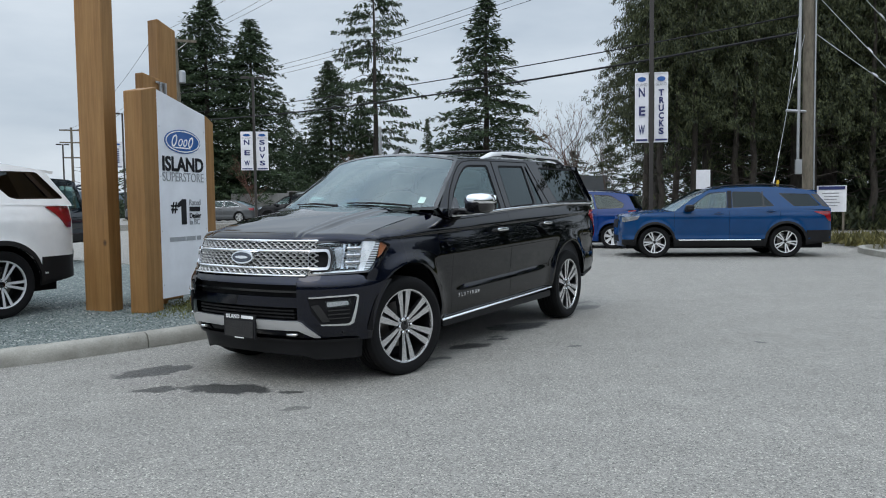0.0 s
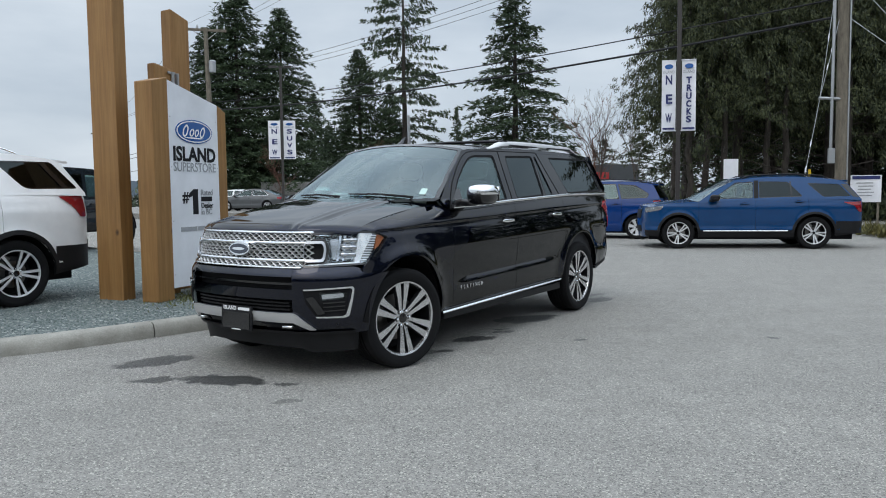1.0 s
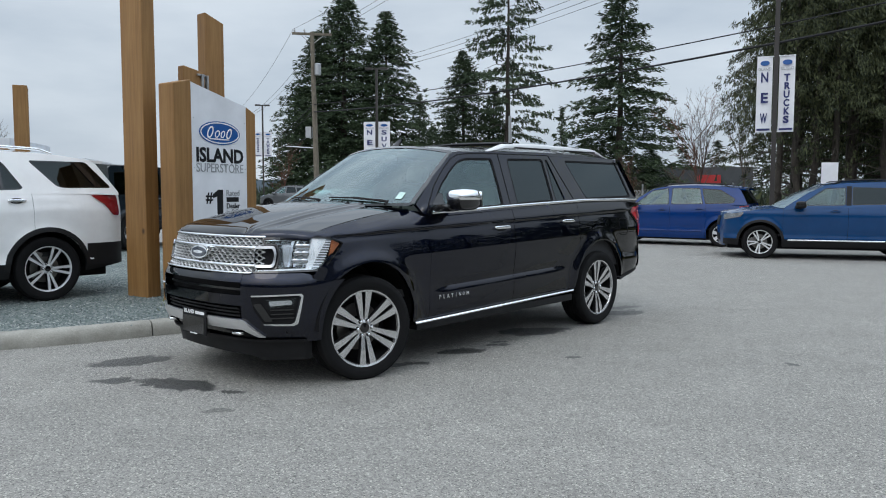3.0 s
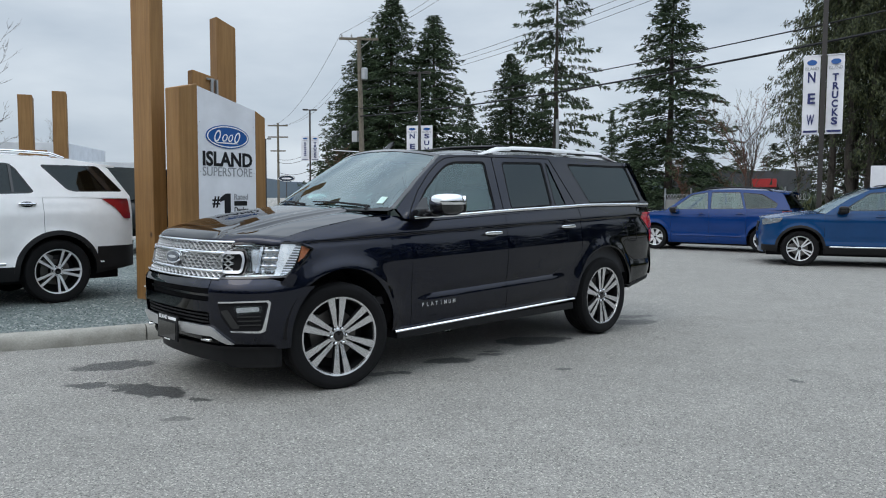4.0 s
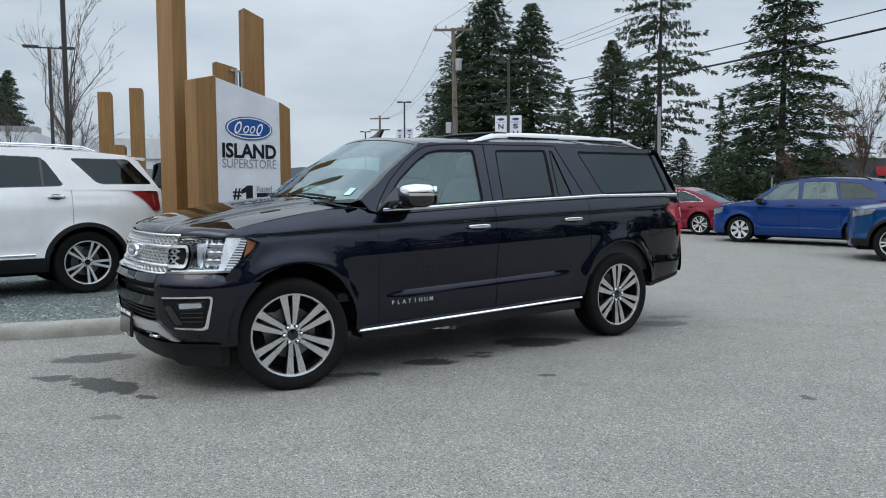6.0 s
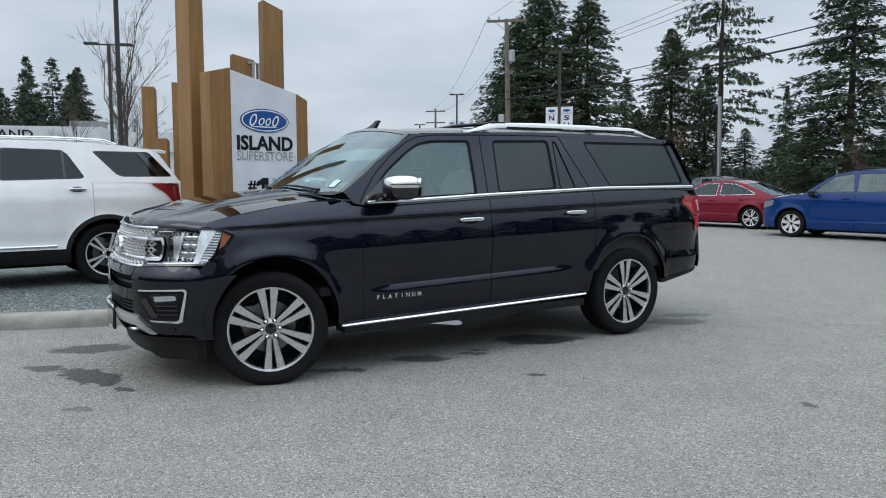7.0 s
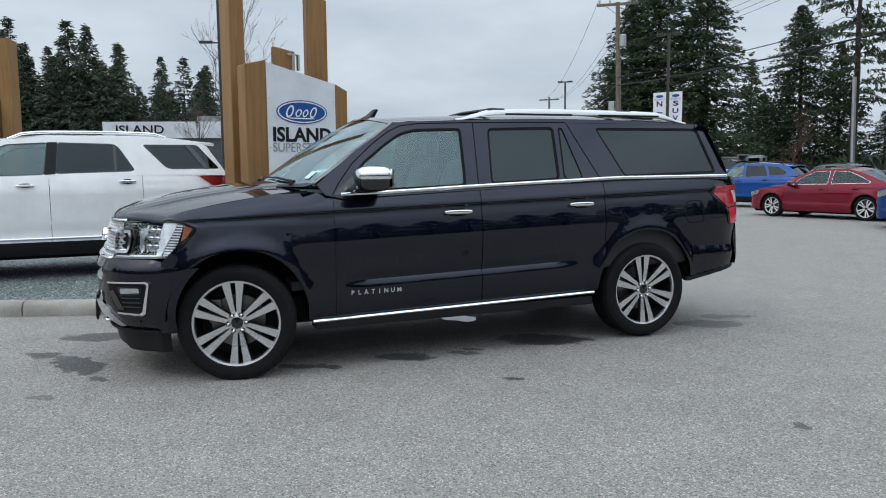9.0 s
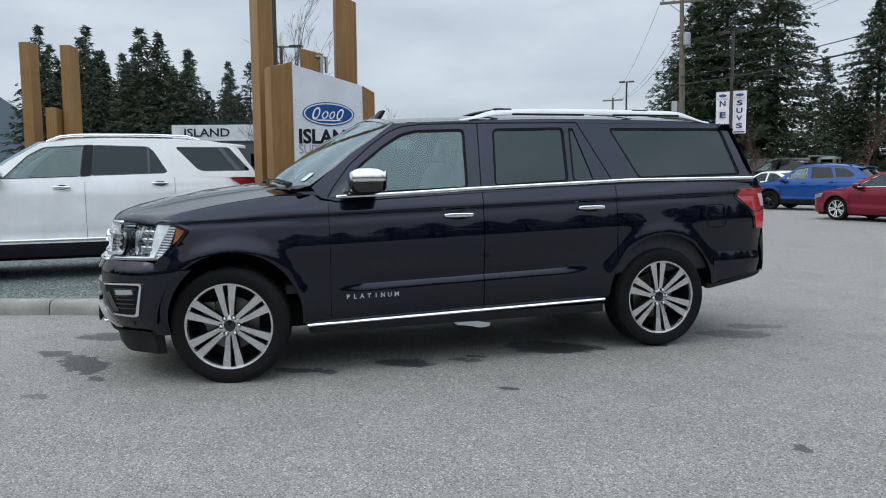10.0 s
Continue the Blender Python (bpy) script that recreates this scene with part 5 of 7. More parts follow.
    sill_z = lambda x: 0.392 - 0.0175 * x
    both("sill_moulding", lambda: sheet(lambda x, v: (x, 0.955 + 0.012 * math.sin(math.pi * v), sill_z(x) - 0.014 + 0.028 * v), steps(1.17, -1.16, 20), steps(0, 1, 4), lip=(0, -0.03, 0)), M_CHROME, car, "chrome sill moulding", 50)
    both("running_board", lambda: boxes(((0.0, 0.865, 0.345), (2.30, 0.18, 0.07), 0.02)), M_TRIM, car)
    script = new("door_script")
    script.parent = car
    yrot = Matrix(((-1, 0, 0), (0, 0, 1), (0, 1, 0))).to_4x4()
    for i, ch in enumerate("PLATINUM"):
        x = 0.880 - i * 0.0505
        letters("letter", ch, 0.046, Matrix.Translation((x, S.y(x, 0.555) + 0.003, 0.556)) @ yrot, M_CHROME, script, 0.003, bold=0.0008)

    # cabin
    part("dashboard", superblob((1.02, 0, 1.12), (0.32, 0.84, 0.16), 0.5), M_CABIN, car, smooth=50)
    part("cabin_floor", boxes(((-0.5, 0, 0.62), (3.6, 1.75, 0.06), 0.0)), M_CABIN, car)
    part("cabin_side", boxes(((-0.6, 0.90, 0.92), (3.2, 0.03, 0.62), 0.0)), M_CABIN, car)
    part("cabin_side", boxes(((-0.6, -0.90, 0.92), (3.2, 0.03, 0.62), 0.0)), M_CABIN, car)
    part("headliner", sheet(lambda q, v: (0.36 - 2.7 * v, q * 0.72, 1.80 + 0.03 * (1 - q * q)), steps(-1, 1, 6), steps(0, 1, 6)), M_LEATHER, car)
    for x, y in ((0.20, 0.42), (0.20, -0.42), (-0.95, 0.42), (-0.95, -0.42), (-1.95, 0.4), (-1.95, -0.4)):
        seat_parts(car, x, y, 0.72, M_LEATHER)
    bm = bmesh.new()
    tube(bm, [(0.62 + 0.06 * math.sin(a), 0.42 + 0.19 * math.cos(a), 1.20 + 0.18 * math.sin(a)) for a in steps(0, 2 * math.pi, 24)], 0.015, 6, False)
    box(bm, (0.64, 0.42, 1.19), (0.05, 0.14, 0.10), 0.02)
    part("steering_wheel", bm, M_CABIN, car, smooth=50)

    underbody(car, S, -2.05, 2.30, 0.98, 0.32)
    kit = wheel_meshes(R, 0.275, 0.296, (6, 0.28, 0.160, 0.026, 0.056), M_ALLOY, M_ALLOYD, "twin")
    dz = XF * math.tan(radians(PITCH)) - 0.006
    put_wheel(car, kit, XF, 0.835, R + dz, 0.06, -12.5)
    put_wheel(car, kit, XR, 0.835, R - dz, 0.1)
    put_wheel(car, kit, XF, -0.835, R + dz, 0.0, -12.5)
    put_wheel(car, kit, XR, -0.835, R - dz)
    return car


M_BOWL = Mat("grey_lamp_bowl", (0.05, 0.05, 0.053), 0.25, 0.6).m
M_BOWLB = Mat("silver_lamp_liner", (0.48, 0.49, 0.50), 0.2, 0.7).m
M_GUIDE = Mat("white_light_guide", (0.93, 0.94, 0.95), 0.3, 0.0, 0.3).m
M_STICKER = plastic("pale_green_sticker", (0.52, 0.70, 0.64), 0.5)
build_expedition()


# ---- other vehicles ----
TWIN = wheel_meshes(0.375, 0.245, 0.262, (5, 0.19, 0.16, 0.028, 0.036), M_SILVERW, M_ALLOYD, "twin")
TWIN_W = wheel_meshes(0.385, 0.25, 0.272, (5, 0.20, 0.17, 0.026, 0.034), M_SILVERW, M_ALLOYD, "twin")
COVER = wheel_meshes(0.345, 0.22, 0.238, (7, 0, 0, 0.055, 0.105), M_SILVERW, M_ALLOYD, "single")
SMALL = wheel_meshes(0.335, 0.22, 0.245, (5, 0.16, 0.2, 0.028, 0.045), M_SILVERW, M_ALLOYD, "twin")
BLACKW = wheel_meshes(0.36, 0.24, 0.25, (5, 0.16, 0.2, 0.03, 0.05), M_ALLOYD, M_DARK, "twin")
JEEPW = wheel_meshes(0.40, 0.26, 0.235, (5, 0, 0, 0.06, 0.085), M_SILVERW, M_ALLOYD, "single")


def build_car(name, label, m, paint, d):
    """A parked car from its side outline; d holds its lines in (x, z)."""
    car = empty(name, m, label, "car")
    wb, R = d["wb"], d["r"]
    xf, xr, W, nose, tail = wb / 2, -wb / 2, d["w"], d["nose"], d["tail"]
    clad = d.get("clad", False)
    belt = d["belt"]
    low0 = d.get("low", 0.30)
    low = [(nose, low0 + 0.04), (xf, low0), (xr, low0), (tail, low0 + 0.10)]
    wid = [(nose, W - 0.25), (nose - 0.08, W - 0.145), (nose - 0.22, W - 0.065), (nose - 0.42, W - 0.02), (nose - 0.7, W - 0.003), (0, W), (tail + 0.6, W - 0.005), (tail + 0.25, W - 0.035), (tail + 0.08, W - 0.095), (tail, W - 0.17)]
    bz = d["belt_z"]
    prof = [(low0, -0.05), (low0 + 0.10, -0.018), (low0 + 0.20, -0.005), (low0 + 0.27, -0.02), (low0 + 0.38, -0.006), (bz - 0.22, 0.0), (bz - 0.15, -0.004), (bz - 0.12, -0.016), (bz - 0.05, -0.03), (bz + 0.03, -0.06), (bz + 0.15, -0.09)]
    S = Shape(xf, xr, R, d["arch"], belt, low, wid, prof, d.get("flare", 0.022))
    doors = d["doors"]
    cuts = [nose] + doors + [tail]
    names = ["front_fender"] + ["front_door", "rear_door"][: len(doors) - 1] + ["quarter_panel"]
    clad_z = lambda x: low0 + (0.17 if clad else 0.0)
    for nm, a, b in zip(names, cuts, cuts[1:]):
        both(nm, lambda: S.panel(a, b, bottom=lambda x: max(S.bottom(x), clad_z(x)), rows=16), paint, car)
    if clad:
        both("sill_cladding", lambda: S.panel(nose, tail, top=lambda x: max(clad_z(x), S.bottom(x) + 0.004), rows=4, gap=0.0), M_TRIM, car, "black plastic cladding")
        for c in (xf, xr):
            def lipf(a, v, c=c):
                r = S.arch + 0.055 * v
                x, z = c + r * math.cos(a), R + r * math.sin(a)
                return (x, S.y(x, max(z, low0)) + 0.010 - 0.004 * v, max(z, low0))
            both("arch_cladding", lambda: sheet(lipf, steps(0.0, math.pi, 24), [0, 0.5, 1], lip=(0, -0.03, 0)), M_TRIM, car)
    if d.get("strip"):
        z0 = d["strip"]
        both("sill_moulding", lambda: sheet(lambda x, v: (x, S.y(x, z0) + 0.008 + 0.006 * math.sin(math.pi * v), z0 - 0.014 + 0.028 * v), steps(xf - S.arch - 0.12, xr + S.arch + 0.14, 16), steps(0, 1, 3), lip=(0, -0.02, 0)), M_CHROME if d.get("chrome_strip") else paint, car)
    # nose and tail
    hood = curve(d["hood"])
    zn = d["hood"][0][1]

    def front(q, v):
        a = abs(q)
        z = low0 + (zn - low0) * v
        x = nose + 0.10 - 0.05 * (2 * v - 0.9) ** 2 - 0.105 * a**3
        return (x, q * (W - 0.255 + S.prof(z)), z)

    part("front_bumper", sheet(front, steps(-1, 1, 20), steps(0, 1, 14)), paint, car, smooth=50)
    part("grille", sheet(lambda q, v: Vector(front(q * 0.62, v * 0.28 + 0.60)) + Vector((0.012, 0, 0)), steps(-1, 1, 14), steps(0, 1, 4), lip=(-0.02, 0, 0)), d.get("grille", M_GLOSSB), car, smooth=40)
    part("lower_grille", sheet(lambda q, v: Vector(front(q * 0.7, v * 0.2 + 0.16)) + Vector((0.010, 0, 0)), steps(-1, 1, 14), [0, 1], lip=(-0.02, 0, 0)), M_DARK, car)
    for s in (1, -1):
        lamp = new("headlight")
        lamp.parent = car
        hl = d["hl"]
        onl = lambda off: (lambda a, b, e, s=s: Vector((a, s * (S.y(a, b) + off - e), b)))
        part("lamp_housing", plate(round_poly(hl, 0.02, 2), [], onl(0.008), 0.02, cell=0.04), M_BOWLB, lamp, smooth=40)
        ln = part("lamp_lens", plate(grow(round_poly(hl, 0.02, 2), 0.006), [], onl(0.016), 0.004, cell=0.04), M_LENS, lamp, smooth=40)
        ln.visible_shadow = False
        tl = part("tail_light", plate(round_poly(d["tl"], 0.025, 3), [], lambda a, b, e, s=s: Vector((a, s * (S.y(a, b) + 0.014 - e), b)), 0.03, cell=0.04), M_REDDARK, car, "red tail light lens", 40)
    zt = belt[-1][1]

    def rear(q, v):
        a = abs(q)
        z = low0 + 0.10 + (zt - low0 - 0.10) * v
        return (tail - 0.09 + 0.05 * (2 * v - 0.7) ** 2 + 0.095 * a**4, q * (W - 0.175 + S.prof(z)), z)

    part("rear_body", sheet(rear, steps(-1, 1, 16), steps(0, 1, 12)), paint, car, smooth=50)
    if clad:
        part("rear_bumper", sheet(lambda q, v: Vector(rear(q, v * 0.36)) + Vector((-0.012, q * 0.01, 0)), steps(-1, 1, 16), steps(0, 1, 4), lip=(0.03, 0, 0)), M_TRIM, car, smooth=40)
        both("bumper_side", lambda: sheet(lambda x, v: (x, S.y(x, low0 + 0.25) + 0.012, low0 + 0.10 + 0.27 * v), steps(xr - S.arch - 0.02, tail, 8), [0, 0.5, 1], lip=(0, -0.03, 0)), M_TRIM, car)
    # bonnet
    xb = d["roof"][0][0]
    xc = xb + 0.22

    def bonnet(q, v):
        a = abs(q)
        n = nose + 0.07 - 0.03 * a**2 - 0.17 * a**4
        c = xc - 0.2 * a**2
        x = n + (c - n) * v
        e = S.top(min(x, nose - 0.02))
        h = max(hood(x), e)
        z = e + (h - e) * (1 - a**2.4) + 0.008 / (1 + math.exp((a - 0.6) / 0.03))
        return (x, q * min(S.y(min(x, nose), e), W - 0.06), z)

    part("bonnet", sheet(bonnet, steps(-1, 1, 28), steps(0, 1, 18)), paint, car, smooth=50)
    # glasshouse
    k = d.get("tumble", 0.40)
    yb = S.y(0, S.top(0)) + 0.004

    def yg(z):
        return yb - k * (z - bz)

    roofl = d["roof"]
    rtop = curve([p for p in roofl if p[1] > bz + 0.25])
    outer = list(roofl) + [(x, S.top(x) - 0.035) for x in steps(roofl[-1][0], roofl[0][0], 10)]
    greenhouse(car, outer, d["windows"], yg, paint, M_GLOSSB if not d.get("chrome_frame") else M_CHROME, d["tints"], edge=0.014 if not d.get("chrome_frame") else 0.007)
    pillar = d.get("black_pillar")
    if pillar:
        for s in (1, -1):
            part("pillar_cover", plate(pillar, [], lambda a, b, e, s=s: Vector((a, s * (yg(b) + 0.003 - e), b)), 0.01), M_TRIM, car)
    for wrap in d.get("wraps", ()):
        for s in (1, -1):
            part("pillar_cover", plate(wrap, [], lambda a, b, e, s=s: Vector((a, s * (yg(b) + 0.003 - e), b)), 0.012), M_GLOSSB, car)
    A, T = roofl[0], d["ws_top"]
    tz = T[1]

    def screen(q, v):
        a = abs(q)
        b = Vector((A[0] + 0.2 * (1 - a**2), q * yg(A[1]), A[1] + 0.012 * (1 - a**2)))
        t = Vector((T[0] + 0.08 * (1 - a**2), q * yg(tz), tz + 0.05 * (1 - a**2)))
        p = b.lerp(t, v)
        return p + Vector((0.01, 0, 0.02)) * math.sin(math.pi * v) * (1 - a**4)

    g = part("windscreen", sheet(screen, steps(-1, 1, 16), steps(0, 1, 8)), M_SHIELD, car, smooth=60)
    g.visible_shadow = False
    B, Bt = roofl[-1], d["rw_top"]

    def backlight(q, v):
        a = abs(q)
        b = Vector((B[0] - 0.10 * (1 - a**3), q * yg(B[1]), B[1]))
        t = Vector((Bt[0] - 0.07 * (1 - a**3), q * yg(Bt[1]), Bt[1] + 0.045 * (1 - a**2)))
        return b.lerp(t, v)

    part("rear_window", sheet(backlight, steps(-1, 1, 14), steps(0, 1, 6)), M_PRIV2, car, smooth=60)
    zr = curve([(x, z) for x, z in roofl if T[0] + 0.01 >= x >= Bt[0] - 0.01])

    def roof(q, v):
        a = abs(q)
        x0, x1 = T[0] + 0.08 * (1 - a**2), Bt[0] - 0.07 * (1 - a**3)
        x = x0 + (x1 - x0) * v
        z = zr(x)
        return (x, q * yg(z), z + 0.05 * (1 - a**2))

    part("roof", sheet(roof, steps(-1, 1, 16), steps(0, 1, 18), lip=(0, 0, -0.02)), d.get("roof_mat", paint), car, smooth=50)
    if d.get("rails"):
        r0, r1 = d["rails"]
        both("roof_rail", lambda: bar([(r0, yg(zr(r0)) - 0.07, zr(r0) + 0.01)] + [(x, yg(zr(x)) - 0.07, zr(x) + 0.055) for x in steps(r0 - 0.15, r1 + 0.15, 10)] + [(r1, yg(zr(r1)) - 0.07, zr(r1) + 0.01)], 0.018, 8), d.get("rail_mat", M_CHROME), car, smooth=50)
    if d.get("spoiler"):
        both("roof_spoiler", lambda: sheet(lambda q, v: (Bt[0] + 0.02 - 0.22 * v, q * (yg(Bt[1]) - 0.005), Bt[1] + 0.05 * (1 - q * q) - 0.02 * v + 0.004), steps(0, 1, 8), steps(0, 1, 3), lip=(0.01, 0, -0.03)), paint, car, smooth=50)
    for x, z in d["handles"]:
        door_handle(car, x, S.y(x, z), z, 0.2, d.get("handle_mat", paint))
    mx, mz = d["mirror"]
    mirror_parts(car, mx, W + 0.10, mz, d.get("mirror_mat", paint), M_TRIM, (0.10, 0.10, 0.075))
    # cabin
    part("cabin_floor", boxes((((xf - 0.4 + xr) / 2, 0, low0 + 0.25), (wb - 0.1, 2 * W - 0.3, 0.05), 0)), M_CABIN, car)
    part("dashboard", superblob((A[0] - 0.1, 0, bz - 0.12), (0.25, W - 0.2, 0.12), 0.5), M_CABIN, car, smooth=50)
    for x, y in ((xb - 0.95, 0.38), (xb - 0.95, -0.38), (xb - 1.85, 0.38), (xb - 1.85, -0.38)):
        seat_parts(car, x, y, bz - 0.62, M_CABIN)
    underbody(car, S, tail + 0.15, nose - 0.1, W - 0.02, low0 - 0.06)
    for x in (xf, xr):
        for s in (1, -1):
            put_wheel(car, d["kit"], x, s * (W - 0.14), R, 0.3 * x)
    return car


def white_suv():
    d = dict(wb=2.866, r=0.385, w=0.985, nose=2.28, tail=-2.42, arch=0.445, clad=True, low=0.30, belt_z=1.26,
             belt=[(2.28, 0.99), (1.8, 1.10), (1.2, 1.18), (0.9, 1.215), (0.4, 1.255), (-0.5, 1.285), (-1.5, 1.315), (-2.42, 1.30)],
             hood=[(2.35, 1.02), (1.9, 1.13), (1.2, 1.20), (0.9, 1.21)],
             roof=[(1.02, 1.20), (0.62, 1.50), (0.28, 1.715), (-0.2, 1.77), (-0.9, 1.775), (-1.6, 1.755), (-2.02, 1.705), (-2.12, 1.65), (-2.34, 1.30)],
             windows=[[(0.72, 1.265), (0.43, 1.56), (0.25, 1.665), (-0.215, 1.695), (-0.165, 1.29)], [(-0.28, 1.30), (-0.315, 1.695), (-0.96, 1.68), (-1.03, 1.63), (-1.20, 1.345), (-1.15, 1.325)],
                      [(-1.30, 1.675), (-1.58, 1.37), (-1.66, 1.35), (-2.26, 1.355), (-1.99, 1.675)]],
             tints=[M_GLASS2, M_PRIV2, M_PRIV2], doors=[1.0, -0.21, -1.28], ws_top=(0.28, 1.715), rw_top=(-2.02, 1.705), tumble=0.36,
             black_pillar=[(-0.160, 1.290), (-0.208, 1.697), (-0.322, 1.697), (-0.288, 1.300)], wraps=[[(-0.955, 1.335), (-0.955, 1.675), (-0.985, 1.67), (-0.985, 1.335)], [(-1.83, 1.672), (-1.90, 1.672), (-2.14, 1.36), (-2.06, 1.36)]],
             hl=[(2.24, 0.95), (1.9, 1.02), (1.85, 0.92), (2.2, 0.82)], tl=[(-1.98, 1.262), (-2.34, 1.272), (-2.36, 1.01), (-2.26, 1.01), (-2.14, 1.15)],
             handles=[(0.05, 1.16), (-1.10, 1.20)], handle_mat=M_CHROME, mirror=(0.78, 1.31), rails=(0.22, -1.62), spoiler=True, kit=TWIN_W, strip=0.51, chrome_strip=True)
    build_car("white_suv", "pearl white mid-size SUV with black cladding parked on the gravel", pose(-5.783, 7.919, 0.13, 0, 0, -114), M_WHITE, d)


def blue_suv():
    d = dict(wb=3.03, r=0.372, w=0.985, nose=2.27, tail=-2.58, arch=0.44, clad=True, low=0.27, belt_z=1.17,
             belt=[(2.27, 0.98), (1.9, 1.04), (1.4, 1.10), (0.95, 1.12), (0.4, 1.16), (-0.5, 1.175), (-1.5, 1.19), (-2.58, 1.16)],
             hood=[(2.34, 1.02), (1.9, 1.10), (1.2, 1.165), (0.9, 1.17)],
             roof=[(1.05, 1.12), (0.62, 1.42), (0.24, 1.61), (-0.2, 1.665), (-0.9, 1.685), (-1.6, 1.65), (-2.06, 1.59), (-2.24, 1.51), (-2.50, 1.17)],
             windows=[[(0.75, 1.17), (0.22, 1.555), (-0.19, 1.575), (-0.17, 1.185)], [(-0.29, 1.19), (-0.31, 1.58), (-0.95, 1.565), (-1.26, 1.215)],
                      [(-1.37, 1.525), (-1.70, 1.205), (-2.30, 1.215), (-2.05, 1.50)]],
             tints=[M_GLASS2, M_PRIV2, M_PRIV2], doors=[1.06, -0.22, -1.38], ws_top=(0.24, 1.61), rw_top=(-2.06, 1.59), tumble=0.36,
             hl=[(2.27, 0.98), (1.86, 1.03), (1.92, 0.93), (2.26, 0.86)], tl=[(-2.12, 1.085), (-2.55, 1.09), (-2.56, 0.83), (-2.47, 0.87), (-2.38, 0.99)],
             handles=[(0.03, 1.06), (-1.17, 1.10)], mirror=(0.72, 1.20), mirror_mat=M_TRIM, rails=(0.05, -1.85), rail_mat=M_TRIM, spoiler=True, kit=TWIN, strip=0.42, chrome_strip=True, grille=M_TRIM)
    d["black_pillar"] = [(-0.18, 1.18), (-0.20, 1.60), (-0.30, 1.60), (-0.28, 1.185)]
    d["wraps"] = [[(-1.00, 1.20), (-0.985, 1.575), (-1.015, 1.57), (-1.03, 1.20)], [(-2.10, 1.495), (-2.235, 1.50), (-2.47, 1.19), (-2.335, 1.205)]]
    build_car("blue_suv", "bright blue metallic mid-size SUV with black arches on the asphalt", pose(6.642, 20.11, 0, 0, 0, 176.8), M_BLUE, d)


def blue_crossover():
    d = dict(wb=2.9, r=0.345, w=0.90, nose=2.27, tail=-2.12, arch=0.405, low=0.22, belt_z=1.13,
             belt=[(2.27, 0.86), (1.9, 0.98), (1.4, 1.06), (1.0, 1.09), (0.4, 1.12), (-0.5, 1.145), (-1.5, 1.165), (-2.12, 1.17)],
             hood=[(2.32, 0.90), (1.9, 1.04), (1.2, 1.12), (0.9, 1.13)],
             roof=[(1.15, 1.09), (0.80, 1.36), (0.48, 1.56), (0.1, 1.64), (-0.6, 1.67), (-1.3, 1.645), (-1.82, 1.58), (-1.90, 1.52), (-2.08, 1.18)],
             windows=[[(0.98, 1.115), (0.47, 1.535), (0.03, 1.60), (-0.02, 1.14)], [(-0.075, 1.14), (-0.065, 1.605), (-0.82, 1.60), (-0.95, 1.15)],
                      [(-1.0, 1.155), (-0.875, 1.59), (-1.38, 1.55), (-1.78, 1.30), (-1.74, 1.18)]],
             tints=[M_GLASS2, M_GLASS2, M_GLASS3], doors=[0.98, -0.05, -1.02], ws_top=(0.48, 1.56), rw_top=(-1.82, 1.58), tumble=0.34,
             hl=[(2.26, 0.86), (1.88, 0.94), (1.92, 0.80), (2.2, 0.72)], tl=[(-1.88, 1.10), (-2.10, 1.13), (-2.11, 0.92), (-1.98, 0.93)],
             handles=[(0.16, 1.00), (-0.85, 1.02)], mirror=(0.88, 1.12), mirror_mat=M_TRIM, rails=(0.2, -1.6), rail_mat=M_TRIM, spoiler=True, kit=COVER, strip=0.42)
    build_car("blue_crossover", "deep blue metallic crossover with silver wheel covers on the asphalt", pose(3.512, 24.19, 0, 0, 0, 162.6), M_DBLUE, d)


SEDAN = dict(wb=2.85, r=0.335, w=0.91, nose=2.30, tail=-2.38, arch=0.385, low=0.20, belt_z=0.95,
             belt=[(2.30, 0.70), (1.9, 0.82), (1.4, 0.90), (1.0, 0.93), (0.4, 0.955), (-0.5, 0.975), (-1.5, 1.005), (-2.38, 0.98)],
             hood=[(2.35, 0.74), (1.9, 0.88), (1.2, 0.97), (0.9, 0.98)],
             roof=[(1.12, 0.93), (0.55, 1.25), (0.22, 1.38), (-0.15, 1.42), (-0.7, 1.41), (-1.15, 1.33), (-1.5, 1.21), (-2.02, 1.00)],
             windows=[[(0.85, 0.965), (0.42, 1.23), (0.15, 1.335), (-0.30, 1.36), (-0.30, 0.985)], [(-0.40, 0.99), (-0.40, 1.36), (-0.85, 1.335), (-1.22, 1.20), (-1.52, 1.05), (-1.48, 1.02)]],
             tints=[M_GLASS3, M_GLASS3], doors=[1.0, -0.34, -1.30], ws_top=(0.22, 1.38), rw_top=(-1.15, 1.33), tumble=0.42, chrome_frame=True,
             hl=[(2.28, 0.70), (1.86, 0.79), (1.90, 0.68), (2.22, 0.60)], tl=[(-2.05, 0.90), (-2.36, 0.92), (-2.37, 0.76), (-2.15, 0.76)],
             handles=[(-0.15, 0.84), (-1.12, 0.87)], mirror=(0.72, 1.00), kit=SMALL)
